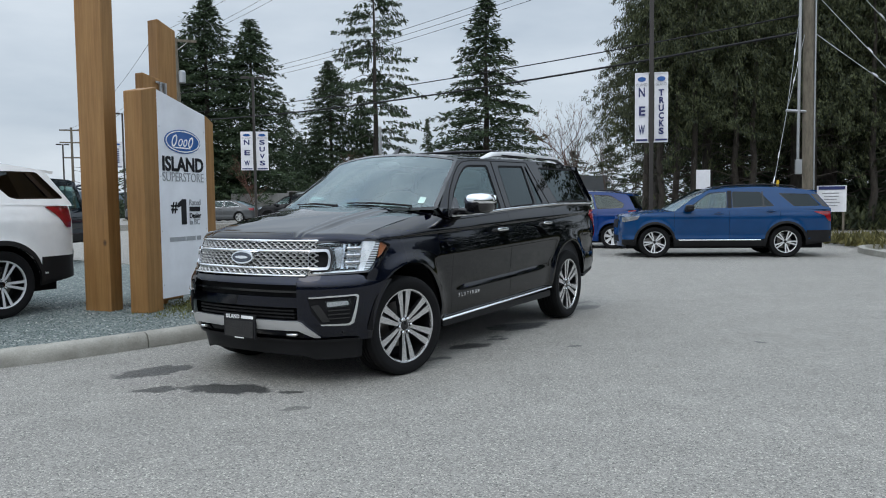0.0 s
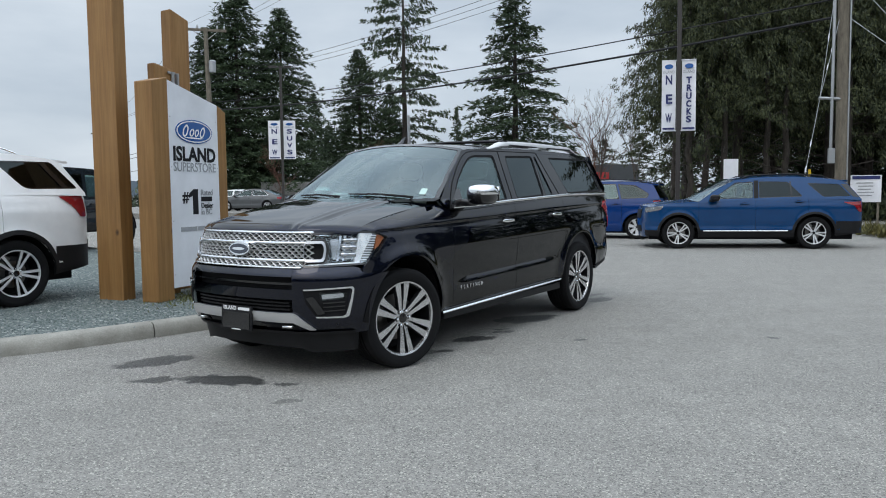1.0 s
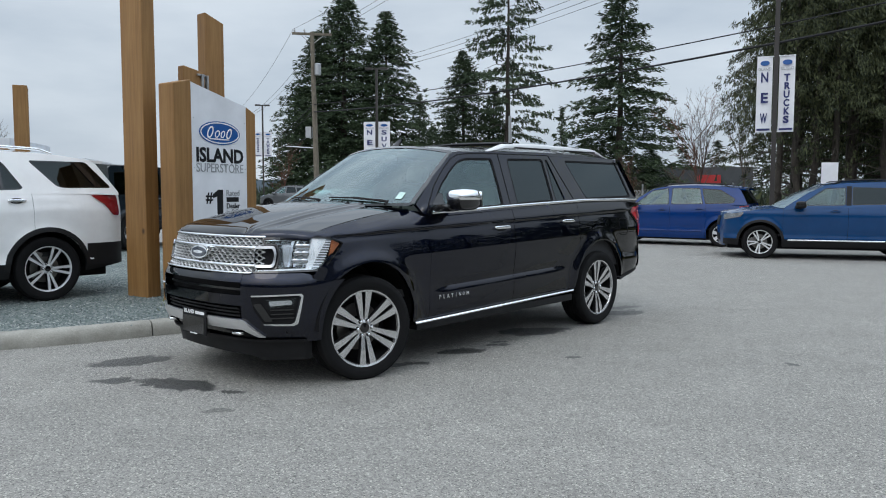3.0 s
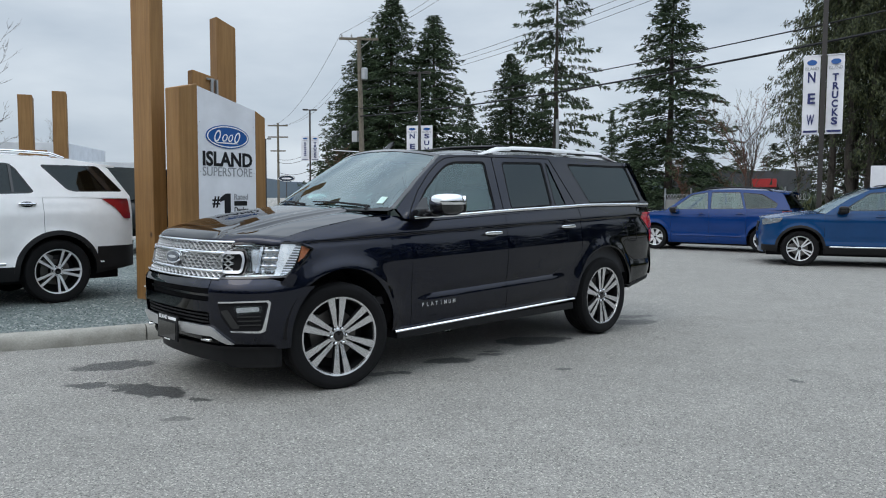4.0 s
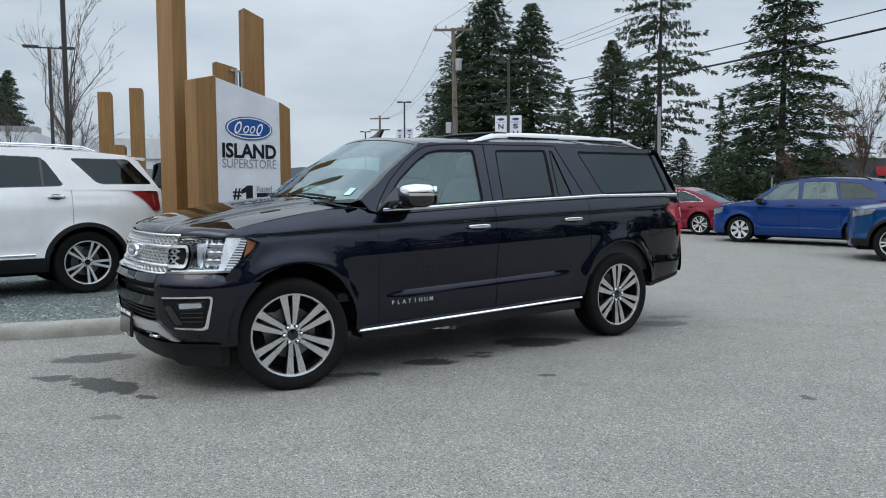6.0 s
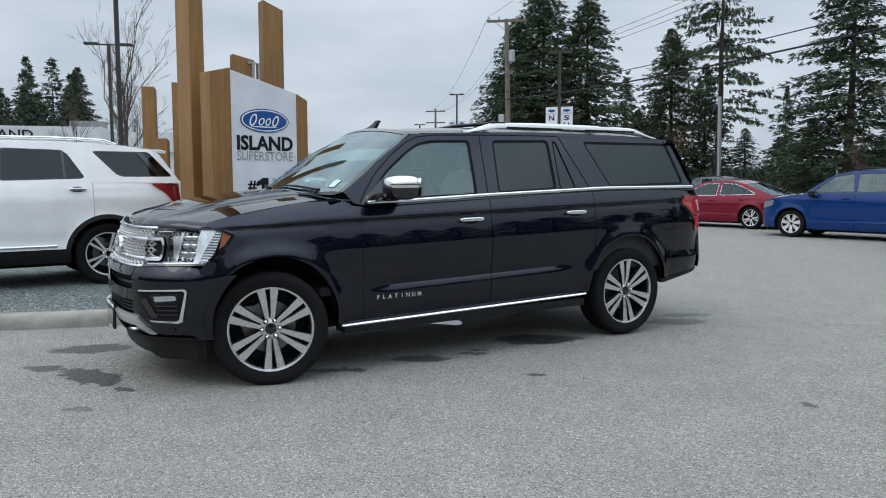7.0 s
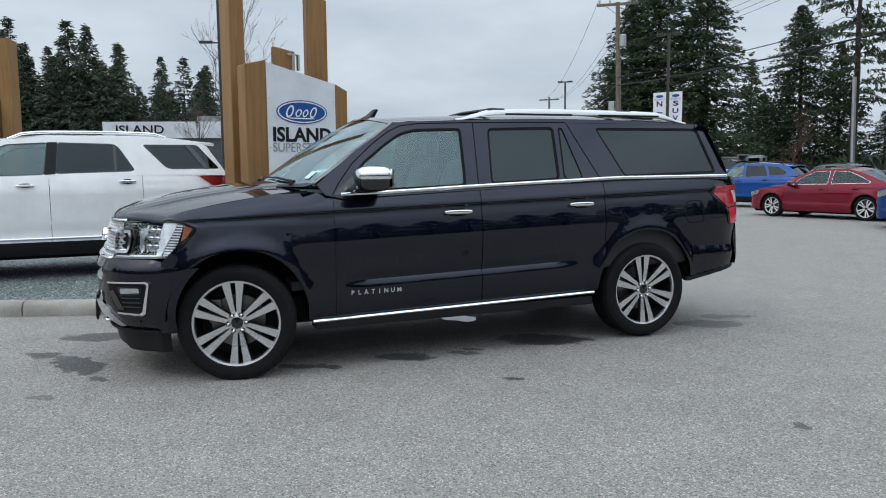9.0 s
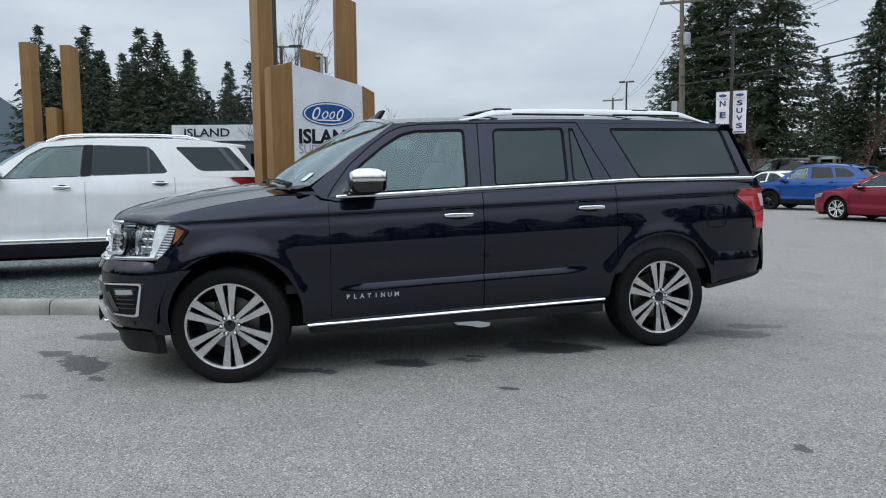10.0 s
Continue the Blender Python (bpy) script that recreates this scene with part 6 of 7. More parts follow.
CUV = dict(wb=2.69, r=0.36, w=0.92, nose=2.18, tail=-2.12, arch=0.415, clad=True, low=0.24, belt_z=1.10,
           belt=[(2.18, 0.86), (1.8, 0.97), (1.3, 1.05), (0.9, 1.08), (0.4, 1.11), (-0.5, 1.14), (-1.3, 1.18), (-2.12, 1.20)],
           hood=[(2.24, 0.90), (1.8, 1.04), (1.2, 1.11), (0.9, 1.12)],
           roof=[(1.10, 1.08), (0.70, 1.36), (0.38, 1.56), (0.0, 1.63), (-0.6, 1.65), (-1.2, 1.61), (-1.62, 1.54), (-1.72, 1.47), (-2.02, 1.20)],
           windows=[[(0.85, 1.12), (0.38, 1.51), (0.0, 1.565), (-0.03, 1.13)], [(-0.13, 1.14), (-0.10, 1.57), (-0.78, 1.555), (-0.95, 1.17)],
                    [(-1.02, 1.18), (-0.88, 1.54), (-1.30, 1.50), (-1.62, 1.30), (-1.55, 1.21)]],
           tints=[M_GLASS2, M_PRIV2, M_PRIV2], doors=[0.95, -0.08, -1.05], ws_top=(0.38, 1.56), rw_top=(-1.62, 1.54), tumble=0.36,
           hl=[(2.16, 0.88), (1.72, 0.98), (1.80, 0.86), (2.12, 0.78)], tl=[(-1.75, 1.12), (-2.10, 1.12), (-2.11, 0.96), (-1.92, 1.0)],
           handles=[(0.12, 1.0), (-0.86, 1.03)], mirror=(0.80, 1.12), rails=(0.1, -1.45), rail_mat=M_TRIM, spoiler=True, kit=BLACKW)


def jeep():
    d = dict(wb=2.95, r=0.40, w=0.94, nose=1.98, tail=-2.15, arch=0.47, low=0.45, belt_z=1.18, flare=0.05, clad=True,
             belt=[(1.98, 1.12), (1.0, 1.16), (0.8, 1.18), (-0.5, 1.18), (-2.15, 1.18)], hood=[(2.05, 1.16), (1.0, 1.20), (0.8, 1.2)],
             roof=[(0.80, 1.17), (0.62, 1.50), (0.46, 1.83), (0.2, 1.88), (-0.9, 1.89), (-2.0, 1.88), (-2.08, 1.83), (-2.13, 1.2)],
             windows=[[(0.62, 1.22), (0.42, 1.73), (-0.18, 1.75), (-0.18, 1.22)], [(-0.30, 1.22), (-0.30, 1.75), (-0.98, 1.75), (-0.98, 1.22)], [(-1.10, 1.24), (-1.10, 1.75), (-1.92, 1.74), (-1.96, 1.24)]],
             tints=[M_GLASS2, M_PRIV2, M_PRIV2], doors=[0.85, -0.24, -1.04], ws_top=(0.46, 1.83), rw_top=(-2.0, 1.88), tumble=0.10, roof_mat=M_TRIM,
             hl=[(1.96, 1.05), (1.80, 1.05), (1.80, 0.92), (1.96, 0.92)], tl=[(-2.03, 1.10), (-2.13, 1.10), (-2.13, 0.88), (-2.03, 0.88)],
             handles=[(-0.05, 1.06), (-0.92, 1.06)], handle_mat=M_TRIM, mirror=(0.66, 1.27), mirror_mat=M_TRIM, kit=JEEPW)
    # nose away from the lot, its right side to the path
    h = 90
    car = build_car("off_roader", "dark slate boxy off-roader with black hard top on the gravel", pose(-9.50, 17.45, 0.15, 0, 0, h), M_SLATE, d)
    sp = put_wheel(car, JEEPW, -2.36, 0.12, 1.02)
    sp.matrix_basis = Matrix.Translation((-2.34, 0.05, 1.02)) @ Matrix.Rotation(math.pi / 2, 4, "Z")
    sp.name = "spare_wheel"
    return car


def dump_truck():
    """The grey tipper on the road behind the lot."""
    t = empty("dump_truck", pose(-20.2, 74.5, 0, 0, 0, 4), "grey tipper truck with ribbed body on the road", "truck")
    part("tipper_body", boxes(((-1.6, 0, 1.95), (5.6, 2.4, 1.3), 0.05)), M_TRUCKBED, t)
    for k in range(9):
        for s in (1, -1):
            part("body_rib", boxes(((-4.1 + 0.62 * k, s * 1.23, 1.95), (0.09, 0.09, 1.25), 0.01)), M_TRUCKBED, t)
    part("cab_guard", boxes(((1.55, 0, 2.75), (0.9, 2.3, 0.10), 0.02), ((1.2, 0, 2.3), (0.12, 2.3, 0.9), 0.02)), M_TRUCKBED, t)
    part("chassis", boxes(((0, 0, 0.85), (8.6, 0.9, 0.3), 0.03)), M_DARK, t)
    cab = part("cab", superblob((2.55, 0, 1.75), (0.85, 1.15, 1.0), 0.35), M_GREEN_GREY, t, smooth=40)
    part("hood", superblob((3.9, 0, 1.4), (0.75, 0.95, 0.55), 0.4), M_GREEN_GREY, t, smooth=40)
    for s in (1, -1):
        part("cab_window", boxes(((2.6, s * 1.145, 2.15), (0.95, 0.03, 0.6), 0.01)), M_PRIV2, t)
    part("cab_screen", boxes(((3.36, 0, 2.15), (0.04, 1.9, 0.62), 0.01)), M_PRIV2, t)
    kit = JEEPW
    for x in (3.7, -1.6, -2.9):
        for s in (1, -1):
            w = put_wheel(t, kit, x, s * 1.05, 0.5)
            w.scale = (1.25, 1.25, 1.25)


white_suv()
blue_suv()
blue_crossover()
build_car("red_sedan", "ruby red metallic sedan with chrome window line on the asphalt", pose(-0.6, 27.93, 0, 0, 0, 161), M_RED, SEDAN)
build_car("small_blue_suv", "bright blue compact SUV with black wheels on the asphalt", pose(-4.80, 33.6, 0, 0, 0, 175), M_SKYBLUE, CUV)
jeep()
dump_truck()
# cars parked farther off
FAR = [("grey_sedan", "dark grey sedan parked far across the lot", SEDAN, M_GREY, (-16.4, 48.8, FAR_Z), 175),
       ("black_suv", "black compact SUV parked across the lot", CUV, M_BLACKP, (-10.9, 45.9, FAR_Z), 172),
       ("white_sedan", "white sedan parked behind a grey one", SEDAN, M_WHITE, (-19.6, 53.6, FAR_Z), 177),
       ("silver_car", "silver compact car parked far across the lot", CUV, M_SILVER, (-24.5, 57.0, FAR_Z), 170),
       ("grey_suv", "dark grey SUV parked far across the lot", CUV, M_GREY, (-21.5, 50.5, FAR_Z), 172),
       ("white_car", "white car parked beside a grey SUV", SEDAN, M_WHITE, (-8.6, 39.6, 0), 150),
       ("green_grey_suv", "greenish grey SUV parked by the far trees", CUV, M_GREEN_GREY, (-4.6, 45.5, 0), 150)]
for nm, lb, sp, pt, at, hd in FAR:
    build_car(nm, lb, pose(*at, 0, 0, hd), pt, sp)


# ---- timber sign at the entrance and its twin farther along the bed ----
def timber(name, bm_box, parent, m):
    return part(name, bm_box, M_TIMBER, parent, m=m)


def beam(sx, sy, h, slant=0.0, bevel=0.012, slant_x=0.0):
    """A square post whose top slopes along y or x."""
    bm = box(bmesh.new(), (0, 0, h / 2), (sx, sy, h))
    for v in bm.verts:
        if v.co.z > h * 0.5:
            v.co.z += slant * (v.co.y / sy) + slant_x * (v.co.x / sx)
    bmesh.ops.bevel(bm, geom=bm.edges[:], offset=bevel, segments=2, profile=0.6, affect="EDGES")
    return bm


# the face of the panel: along it a = (0.242, 0.970), out of it n = (0.970, -0.242)
SIGN_TURN = math.degrees(math.atan2(0.970, 0.242))


def entrance_sign():
    sg = empty("entrance_sign", pose(-2.7725, 9.477, GRAVEL_Z - 0.02, 0, 0, SIGN_TURN), "white panel sign between golden timber posts on the gravel", "sign")
    # local: x along the panel, y behind it (away from the lot), z up; the panel's near edge at x = 0
    top = lambda x: 2.63 - 0.215 * x / 0.93
    outline = [(0.0, 0.14), (0.93, 0.14), (0.93, top(0.93)), (0.0, top(0.0))]
    panel = part("panel", plate(outline, [], lambda a, b, d: Vector((a, 0.0 + d, b)), 0.02), M_PANEL, sg, "white metal panel")
    timber("timber_post", beam(0.27, 0.25, 2.62, 0.0, 0.012, 0.07), sg, pose(-0.137, 0.118, 0))
    timber("timber_post", beam(0.17, 0.26, 2.38, 0.0, 0.012, -0.08), sg, pose(1.018, 0.125, 0))
    timber("backing_board", beam(0.90, 0.05, 2.20), sg, pose(0.465, 0.06, 0.14))
    timber("tall_post", beam(0.28, 0.20, 3.64, 0.0, 0.012, -0.11), sg, pose(1.009, 0.685, 0, 0, 0, -13))
    timber("short_post", beam(0.28, 0.14, 2.87, 0.0, 0.012, -0.06), sg, pose(0.429, 0.453, 0, 0, 0, -13))
    # spot lamp bracket on the short post
    br = boxes(((0.509, 0.352, 2.80), (0.13, 0.02, 0.025), 0.003), ((0.519, 0.342, 2.70), (0.04, 0.025, 0.22), 0.003), ((0.579, 0.327, 2.70), (0.025, 0.05, 0.20), 0.003))
    part("lamp_bracket", br, M_GALV, sg, "grey metal bracket")
    face = lambda x, z, y=-0.004: Matrix.Translation((x, y, z)) @ Matrix(((1, 0, 0), (0, 0, -1), (0, 1, 0))).to_4x4()
    CX, CZ, K = 0.462, 2.045, 1.2
    flat = lambda y: (lambda a, b, d: Vector((a, y + d, b)))
    oval = part("emblem", plate(ellipse(CX, CZ, 0.345, 0.146, 56), [], flat(-0.008), 0.008), M_OVAL, panel, "blue oval emblem with a white rim", 30)
    part("emblem_rim", plate(ellipse(CX, CZ, 0.330, 0.133, 56), [ellipse(CX, CZ, 0.314, 0.119, 56)], flat(-0.011), 0.003), M_WHITEP, oval)

    # plain slanted loops in the oval
    def slant(pts):
        return [(CX + K * (x - 0.43 + 0.35 * (z - 2.045)), CZ + K * (z - 2.045)) for x, z in pts]
    for cx, cz, ra, rb in ((0.290, 2.048, 0.040, 0.064), (0.392, 2.034, 0.034, 0.040), (0.470, 2.034, 0.030, 0.040), (0.556, 2.044, 0.036, 0.058)):
        part("emblem_stroke", plate(slant(ellipse(cx, cz, ra, rb, 28)), [slant(ellipse(cx, cz, ra * 0.62, rb * 0.70, 28))], flat(-0.011), 0.003), M_WHITEP, oval)
    for cx, cz, ra, rb in ((0.440, 1.980, 0.150, 0.007),):
        part("emblem_stroke", plate(slant(ellipse(cx, cz, ra, rb, 24)), [], flat(-0.011), 0.003), M_WHITEP, oval)
    letters("sign_letters", "ISLAND", 0.24, face(CX, 1.755), M_BLACKP2, panel, 0.002, bold=0.008, width=0.80)
    letters("sign_letters", "SUPERSTORE", 0.160, face(CX, 1.600), M_GREYP, panel, 0.002, width=0.80)
    letters("sign_letters", "#", 0.19, face(0.262, 1.235), M_BLACKP2, panel, 0.002, bold=0.004)
    part("sign_figure", plate([(0.395, 1.02), (0.495, 1.02), (0.495, 1.335), (0.415, 1.335), (0.325, 1.278), (0.325, 1.228), (0.395, 1.25)], [], flat(-0.004), 0.003), M_BLACKP2, panel)
    letters("sign_letters", "Rated", 0.105, face(0.668, 1.290), M_GREYP, panel, 0.002, bold=0.001, width=0.23)
    part("sign_bar", plate([(0.555, 1.180), (0.770, 1.180), (0.770, 1.240), (0.555, 1.240)], [], flat(-0.004), 0.003), M_BLACKP2, panel)
    letters("sign_letters", "Dealer", 0.095, face(0.670, 1.125), M_BLACKP2, panel, 0.002, bold=0.0015, width=0.235)
    letters("sign_letters", "in BC", 0.105, face(0.655, 1.045), M_GREYP, panel, 0.002, bold=0.001, width=0.205)
    # the address line, as bars
    for x0, x1 in ((0.16, 0.46), (0.475, 0.66), (0.685, 0.775)):
        part("sign_bar", plate([(x0, 0.815), (x1, 0.815), (x1, 0.868), (x0, 0.868)], [], flat(-0.004), 0.003), M_GREYP, panel)
    for x in (0.03, 0.90):
        for z in (0.3, 0.95, 1.6, 2.2):
            part("screw", superblob((x, -0.002, z), (0.007, 0.004, 0.007), 1.0, 8, 4), M_GALV, panel)
    return sg


def sign_post():
    p = part("sign_post", beam(0.40, 0.19, 5.4), M_TIMBER, m=pose(-3.535, 9.536, GRAVEL_Z - 0.03, 0, 0, -17))
    tagged(p, "tall square golden timber post standing in the gravel", "post", "timber posts")
    for x, y, h, s in ((-11.85, 15.35, 3.62, 0.30), (-11.35, 15.85, 3.74, 0.30), (-11.55, 15.45, 2.35, 0.34), (-17.17, 10.87, 4.85, 0.38), (-16.4, 11.63, 4.76, 0.38), (-16.56, 11.24, 3.12, 0.38)):
        q = part("sign_post", beam(0.30, s, h, -0.05), M_TIMBER, m=pose(x, y, GRAVEL_Z - 0.03, 0, 0, 40))
        tagged(q, "square golden timber post of another sign farther along", "post", "timber posts")


entrance_sign()
sign_post()


# ---- lamp posts with banners, utility poles and lines ----
def lamp_banner_post(at, face_turn, height, banners, z_low, size, arm):
    p = empty("lamp_post", pose(*at, 0, 0, 0, face_turn), "dark square lamp post carrying two white vinyl banners", "lamp post", "lamp posts")
    part("post", boxes(((0, 0, height / 2), (0.13, 0.13, height), 0.012)), M_LAMPPOST, p)
    part("base", boxes(((0, 0, 0.25), (0.5, 0.5, 0.5), 0.05)), M_KERB, p)
    part("lamp_arm", boxes(((0, 0, height - 0.05), (2 * arm, 0.06, 0.06), 0.01)), M_LAMPPOST, p)
    for s in (1, -1):
        part("lamp_head", boxes(((s * (arm + 0.18), 0, height - 0.03), (0.44, 0.30, 0.11), 0.03)), M_LAMPPOST, p)
    w, h = size
    up = Matrix(((1, 0, 0), (0, 0, -1), (0, 1, 0))).to_4x4()
    for s, words in zip((-1, 1), banners):
        b = new("banner")
        b.parent = p
        x = s * (w / 2 + 0.09)
        bm = sheet(lambda u, v: (x + w * (u - 0.5), 0.015 * math.sin(6 * v + 2 * u + s) , z_low + h * v), steps(0, 1, 6), steps(0, 1, 14), lip=(0, 0.006, 0))
        part("cloth", bm, M_BANNER, b, smooth=50)
        for z in (z_low - 0.01, z_low + h + 0.01):
            part("banner_rod", bar([(s * 0.05, 0, z), (x + s * w / 2, 0, z)], 0.016, 6), M_BANNER, b)
        part("banner_oval", plate(ellipse(x, z_low + h * 0.915, w * 0.30, h * 0.035, 28), [], lambda a, c, d: Vector((a, -0.028 + d, c)), 0.006), M_OVAL, b)
        letters("banner_letters", "ISLAND", 0.13, Matrix.Translation((x, -0.024, z_low + h * 0.835)) @ up, M_GREYP, b, 0.002, width=w * 0.80)
        if words is None:
            for i in range(7):
                z = z_low + h * (0.70 - 0.085 * i)
                part("banner_bar", plate([(x - w * 0.14, z), (x + w * 0.14, z), (x + w * 0.14, z + h * 0.05), (x - w * 0.14, z + h * 0.05)], [], lambda a, c, d: Vector((a, -0.026 + d, c)), 0.003), M_NAVYP, b)
            words = ""
        n = len(words)
        top, bot = (0.72, 0.17) if n < 5 else (0.71, 0.15)
        for i, ch in enumerate(words):
            z = z_low + h * (top + (bot - top) * (i + 0.0) / max(1, n - 1))
            size_c = 0.40 if n < 4 else (0.36 if n < 5 else 0.27)
            letters("banner_letters", ch, size_c * h / 2.15, Matrix.Translation((x, -0.026, z)) @ up, M_NAVYP, b, 0.002, bold=0.011, width=w * (0.46 if n < 5 else 0.38))
        part("banner_foot", plate([(x - w * 0.42, z_low + 0.03), (x + w * 0.42, z_low + 0.03), (x + w * 0.42, z_low + 0.09), (x - w * 0.42, z_low + 0.09)], [], lambda a, c, d: Vector((a, -0.026 + d, c)), 0.003), M_NAVYP, b)
    return p


lamp_banner_post((6.32, 25.75), -8, 8.4, ("NEW", "TRUCKS"), 3.30, (0.43, 2.2), 0.25)
lamp_banner_post((-12.45, 43.2), 10, 8.7, ("NEW", "SUVS"), 3.45, (0.68, 2.15), 0.25)


def plain_lamp(at, height, twin, turn=0.0, label="dark lamp post with flat lamp heads", arm=0.65, head=0.7):
    p = empty("lamp_post", pose(*at, 0, 0, 0, turn), label, "lamp post", "lamp posts")
    part("post", boxes(((0, 0, height / 2), (0.15, 0.15, height), 0.015)), M_LAMPPOST, p)
    part("lamp_arm", boxes(((0, 0, height - 0.05), (2 * arm, 0.07, 0.07), 0.01)), M_LAMPPOST, p)
    for s in ((1, -1) if twin else (1,)):
        part("lamp_head", boxes(((s * (arm + 0.15), 0, height - 0.02), (head, 0.32, 0.12), 0.03)), M_LAMPPOST, p)
    return p


plain_lamp((-30.1, 27.2), 8.35, True, 45)
plain_lamp((-19.1, 19.75), 9.5, False, 60)
plain_lamp((-44.6, 78.4), 8.2, True, 25, arm=0.25, head=0.45)
lamp_banner_post((-27.2, 57.1), 25, 8.6, (None, "TRUCKS"), 4.45, (0.62, 1.95), 0.18)


def wire(name, a, b, sag, r, label, parts=24, mat=None):
    a, b = Vector(a), Vector(b)
    pts = [a.lerp(b, t) - Vector((0, 0, 4 * sag * t * (1 - t))) for t in steps(0, 1, parts)]
    o = part(name, bar(pts, r, 5), mat or M_WIRE, smooth=60)
    return tagged(o, label, "cable", "overhead lines")


def utility_poles():
    # wooden pole with a cross-arm and transformer
    p = empty("utility_pole", pose(-23.7, 59.1, 0), "weathered wooden utility pole with cross-arm and transformer", "utility pole", "utility poles")
    part("pole", bar([(0.35, 0, 0), (0.18, 0, 7), (0, 0, 14.6)], [0.24, 0.21, 0.16], 12), M_POLEWOOD, p, smooth=50)
    part("cross_arm", boxes(((0, 0, 14.45), (3.2, 0.16, 0.2), 0.02)), M_POLEWOOD, p, m=pose(0, 0, 0, 0, 0, 24))
    for x in (-1.4, -0.6, 0.9, 1.45):
        q = Matrix.Rotation(radians(24), 4, "Z") @ Vector((x, 0, 14.55))
        part("insulator", bar([q, q + Vector((0, 0, 0.16)), q + Vector((0, 0, 0.3))], [0.05, 0.09, 0.04], 8), M_GALV, p)
    for s in (1, -1):
        part("arm_brace", bar([Matrix.Rotation(radians(24), 4, "Z") @ Vector((s * 0.9, 0.05, 14.35)), (0.02, 0, 13.6)], 0.03, 6), M_GALV, p)
    part("transformer", bar([(0.48, 0, 11.1), (0.48, 0, 11.15), (0.48, 0, 12.0), (0.48, 0, 12.08)], [0.2, 0.27, 0.27, 0.2], 16), M_GALV, p, "grey steel transformer can", 40)
    part("cabinet", boxes(((-0.35, 0, 6.5), (0.5, 0.35, 0.9), 0.03)), M_GALV, p)
    part("street_arm", bar([(0.2, 0, 5.2), (-2.2, -0.5, 5.35)], 0.05, 6), M_GALV, p)

    # thick wooden pole by the road with guys, riser pipe and stand-off
    u = empty("utility_pole", pose(12.1, 27.85, 0), "thick wooden utility pole with riser pipe and guy wires", "utility pole", "utility poles")
    part("pole", bar([(0.06, 0, 0), (0.0, 0, 6), (-0.1, 0, 13)], [0.205, 0.19, 0.15], 14), M_POLEWOOD, u, smooth=50)
    part("riser_pipe", bar([(-0.36, -0.1, 2.3), (-0.34, -0.1, 11)], 0.055, 8), M_GALV, u, smooth=50)
    part("riser_pipe", bar([(0.17, -0.16, 0), (0.14, -0.16, 10)], 0.03, 8), M_GALV, u, smooth=50)
    part("stand_off", bar([(0, -0.1, 4.40), (-0.78, -0.08, 4.45)], 0.05, 8), M_GALV, u, smooth=50)
    part("meter_bracket", boxes(((-0.36, -0.16, 2.5), (0.22, 0.10, 0.5), 0.02)), M_GALV, u)
    part("guy_guard", bar([(-1.10, -0.1, 0.1), (-1.02, -0.1, 2.05)], 0.045, 8), M_YELLOW, u, "yellow guy guard")
    part("cross_arm", boxes(((-0.1, 0, 11.8), (0.16, 2.6, 0.2), 0.02)), M_POLEWOOD, u)
    B = Vector((12.1, 27.85, 0))
    for i, (a, b) in enumerate((((11.35, 27.75, 4.45), (10.55, 27.55, 0.1)), ((11.35, 27.75, 4.45), (12.05, 27.85, 10.2)), ((11.35, 27.75, 4.45), (12.0, 27.8, 7.4)),
                                ((12.1, 27.8, 7.2), (17.5, 26.0, 2.4)), ((12.1, 27.8, 8.6), (17.2, 26.4, 2.2)), ((12.1, 27.8, 10.2), (18.5, 27.0, 2.6)))):
        wire("guy_wire", a, b, 0.05, 0.012, "thin steel guy wire of the wooden pole", 6, M_GALV)
        for t in (0.35, 0.55):
            q = Vector(a).lerp(Vector(b), t)
            d = (Vector(b) - Vector(a)).normalized() * 0.12
            part("guy_insulator", bar([q - d, q, q + d], [0.014, 0.026, 0.014], 8), M_BANNER, u).matrix_parent_inverse = Matrix.Translation(-B)
    # far poles
    for x, y, h in ((-60.5, 107.7, 13.2),):
        f = empty("utility_pole", pose(x, y, 0), "distant wooden utility pole with three cross-arms", "utility pole", "utility poles")
        part("pole", bar([(0, 0, 0), (0, 0, h)], [0.22, 0.16], 8), M_POLEWOOD, f)
        for z, w in ((h - 0.4, 3.2), (h - 2.2, 3.2), (h - 4.4, 2.4)):
            part("cross_arm", boxes(((0, 0, z), (w, 0.15, 0.2), 0)), M_POLEWOOD, f, m=pose(0, 0, 0, 0, 0, 20))
    m = part("metal_pole", bar([(-9.72, 74.2, 0), (-9.9, 74.4, 9.0)], [0.2, 0.15], 10), M_GALV, smooth=50)
    tagged(m, "bare pale metal pole in front of tall firs", "pole")
    # lines
    wire("power_line", (-23.7, 59.1, 8.15), (11.9, 27.9, 7.15), 0.55, 0.045, "thick black telephone cable between the poles")
    wire("power_line", (-23.7, 59.1, 8.75), (11.9, 27.9, 7.75), 0.45, 0.026, "black cable between the wooden poles")
    for k, (za, zb, yo) in enumerate(((10.9, 11.9, -1.2), (10.6, 11.9, 0.0), (10.3, 11.9, 1.2))):
        wire("power_line", (-23.5, 59.1, za), (12.0, 27.85 + yo, zb), 0.9, 0.012, "thin power line between the wooden poles")
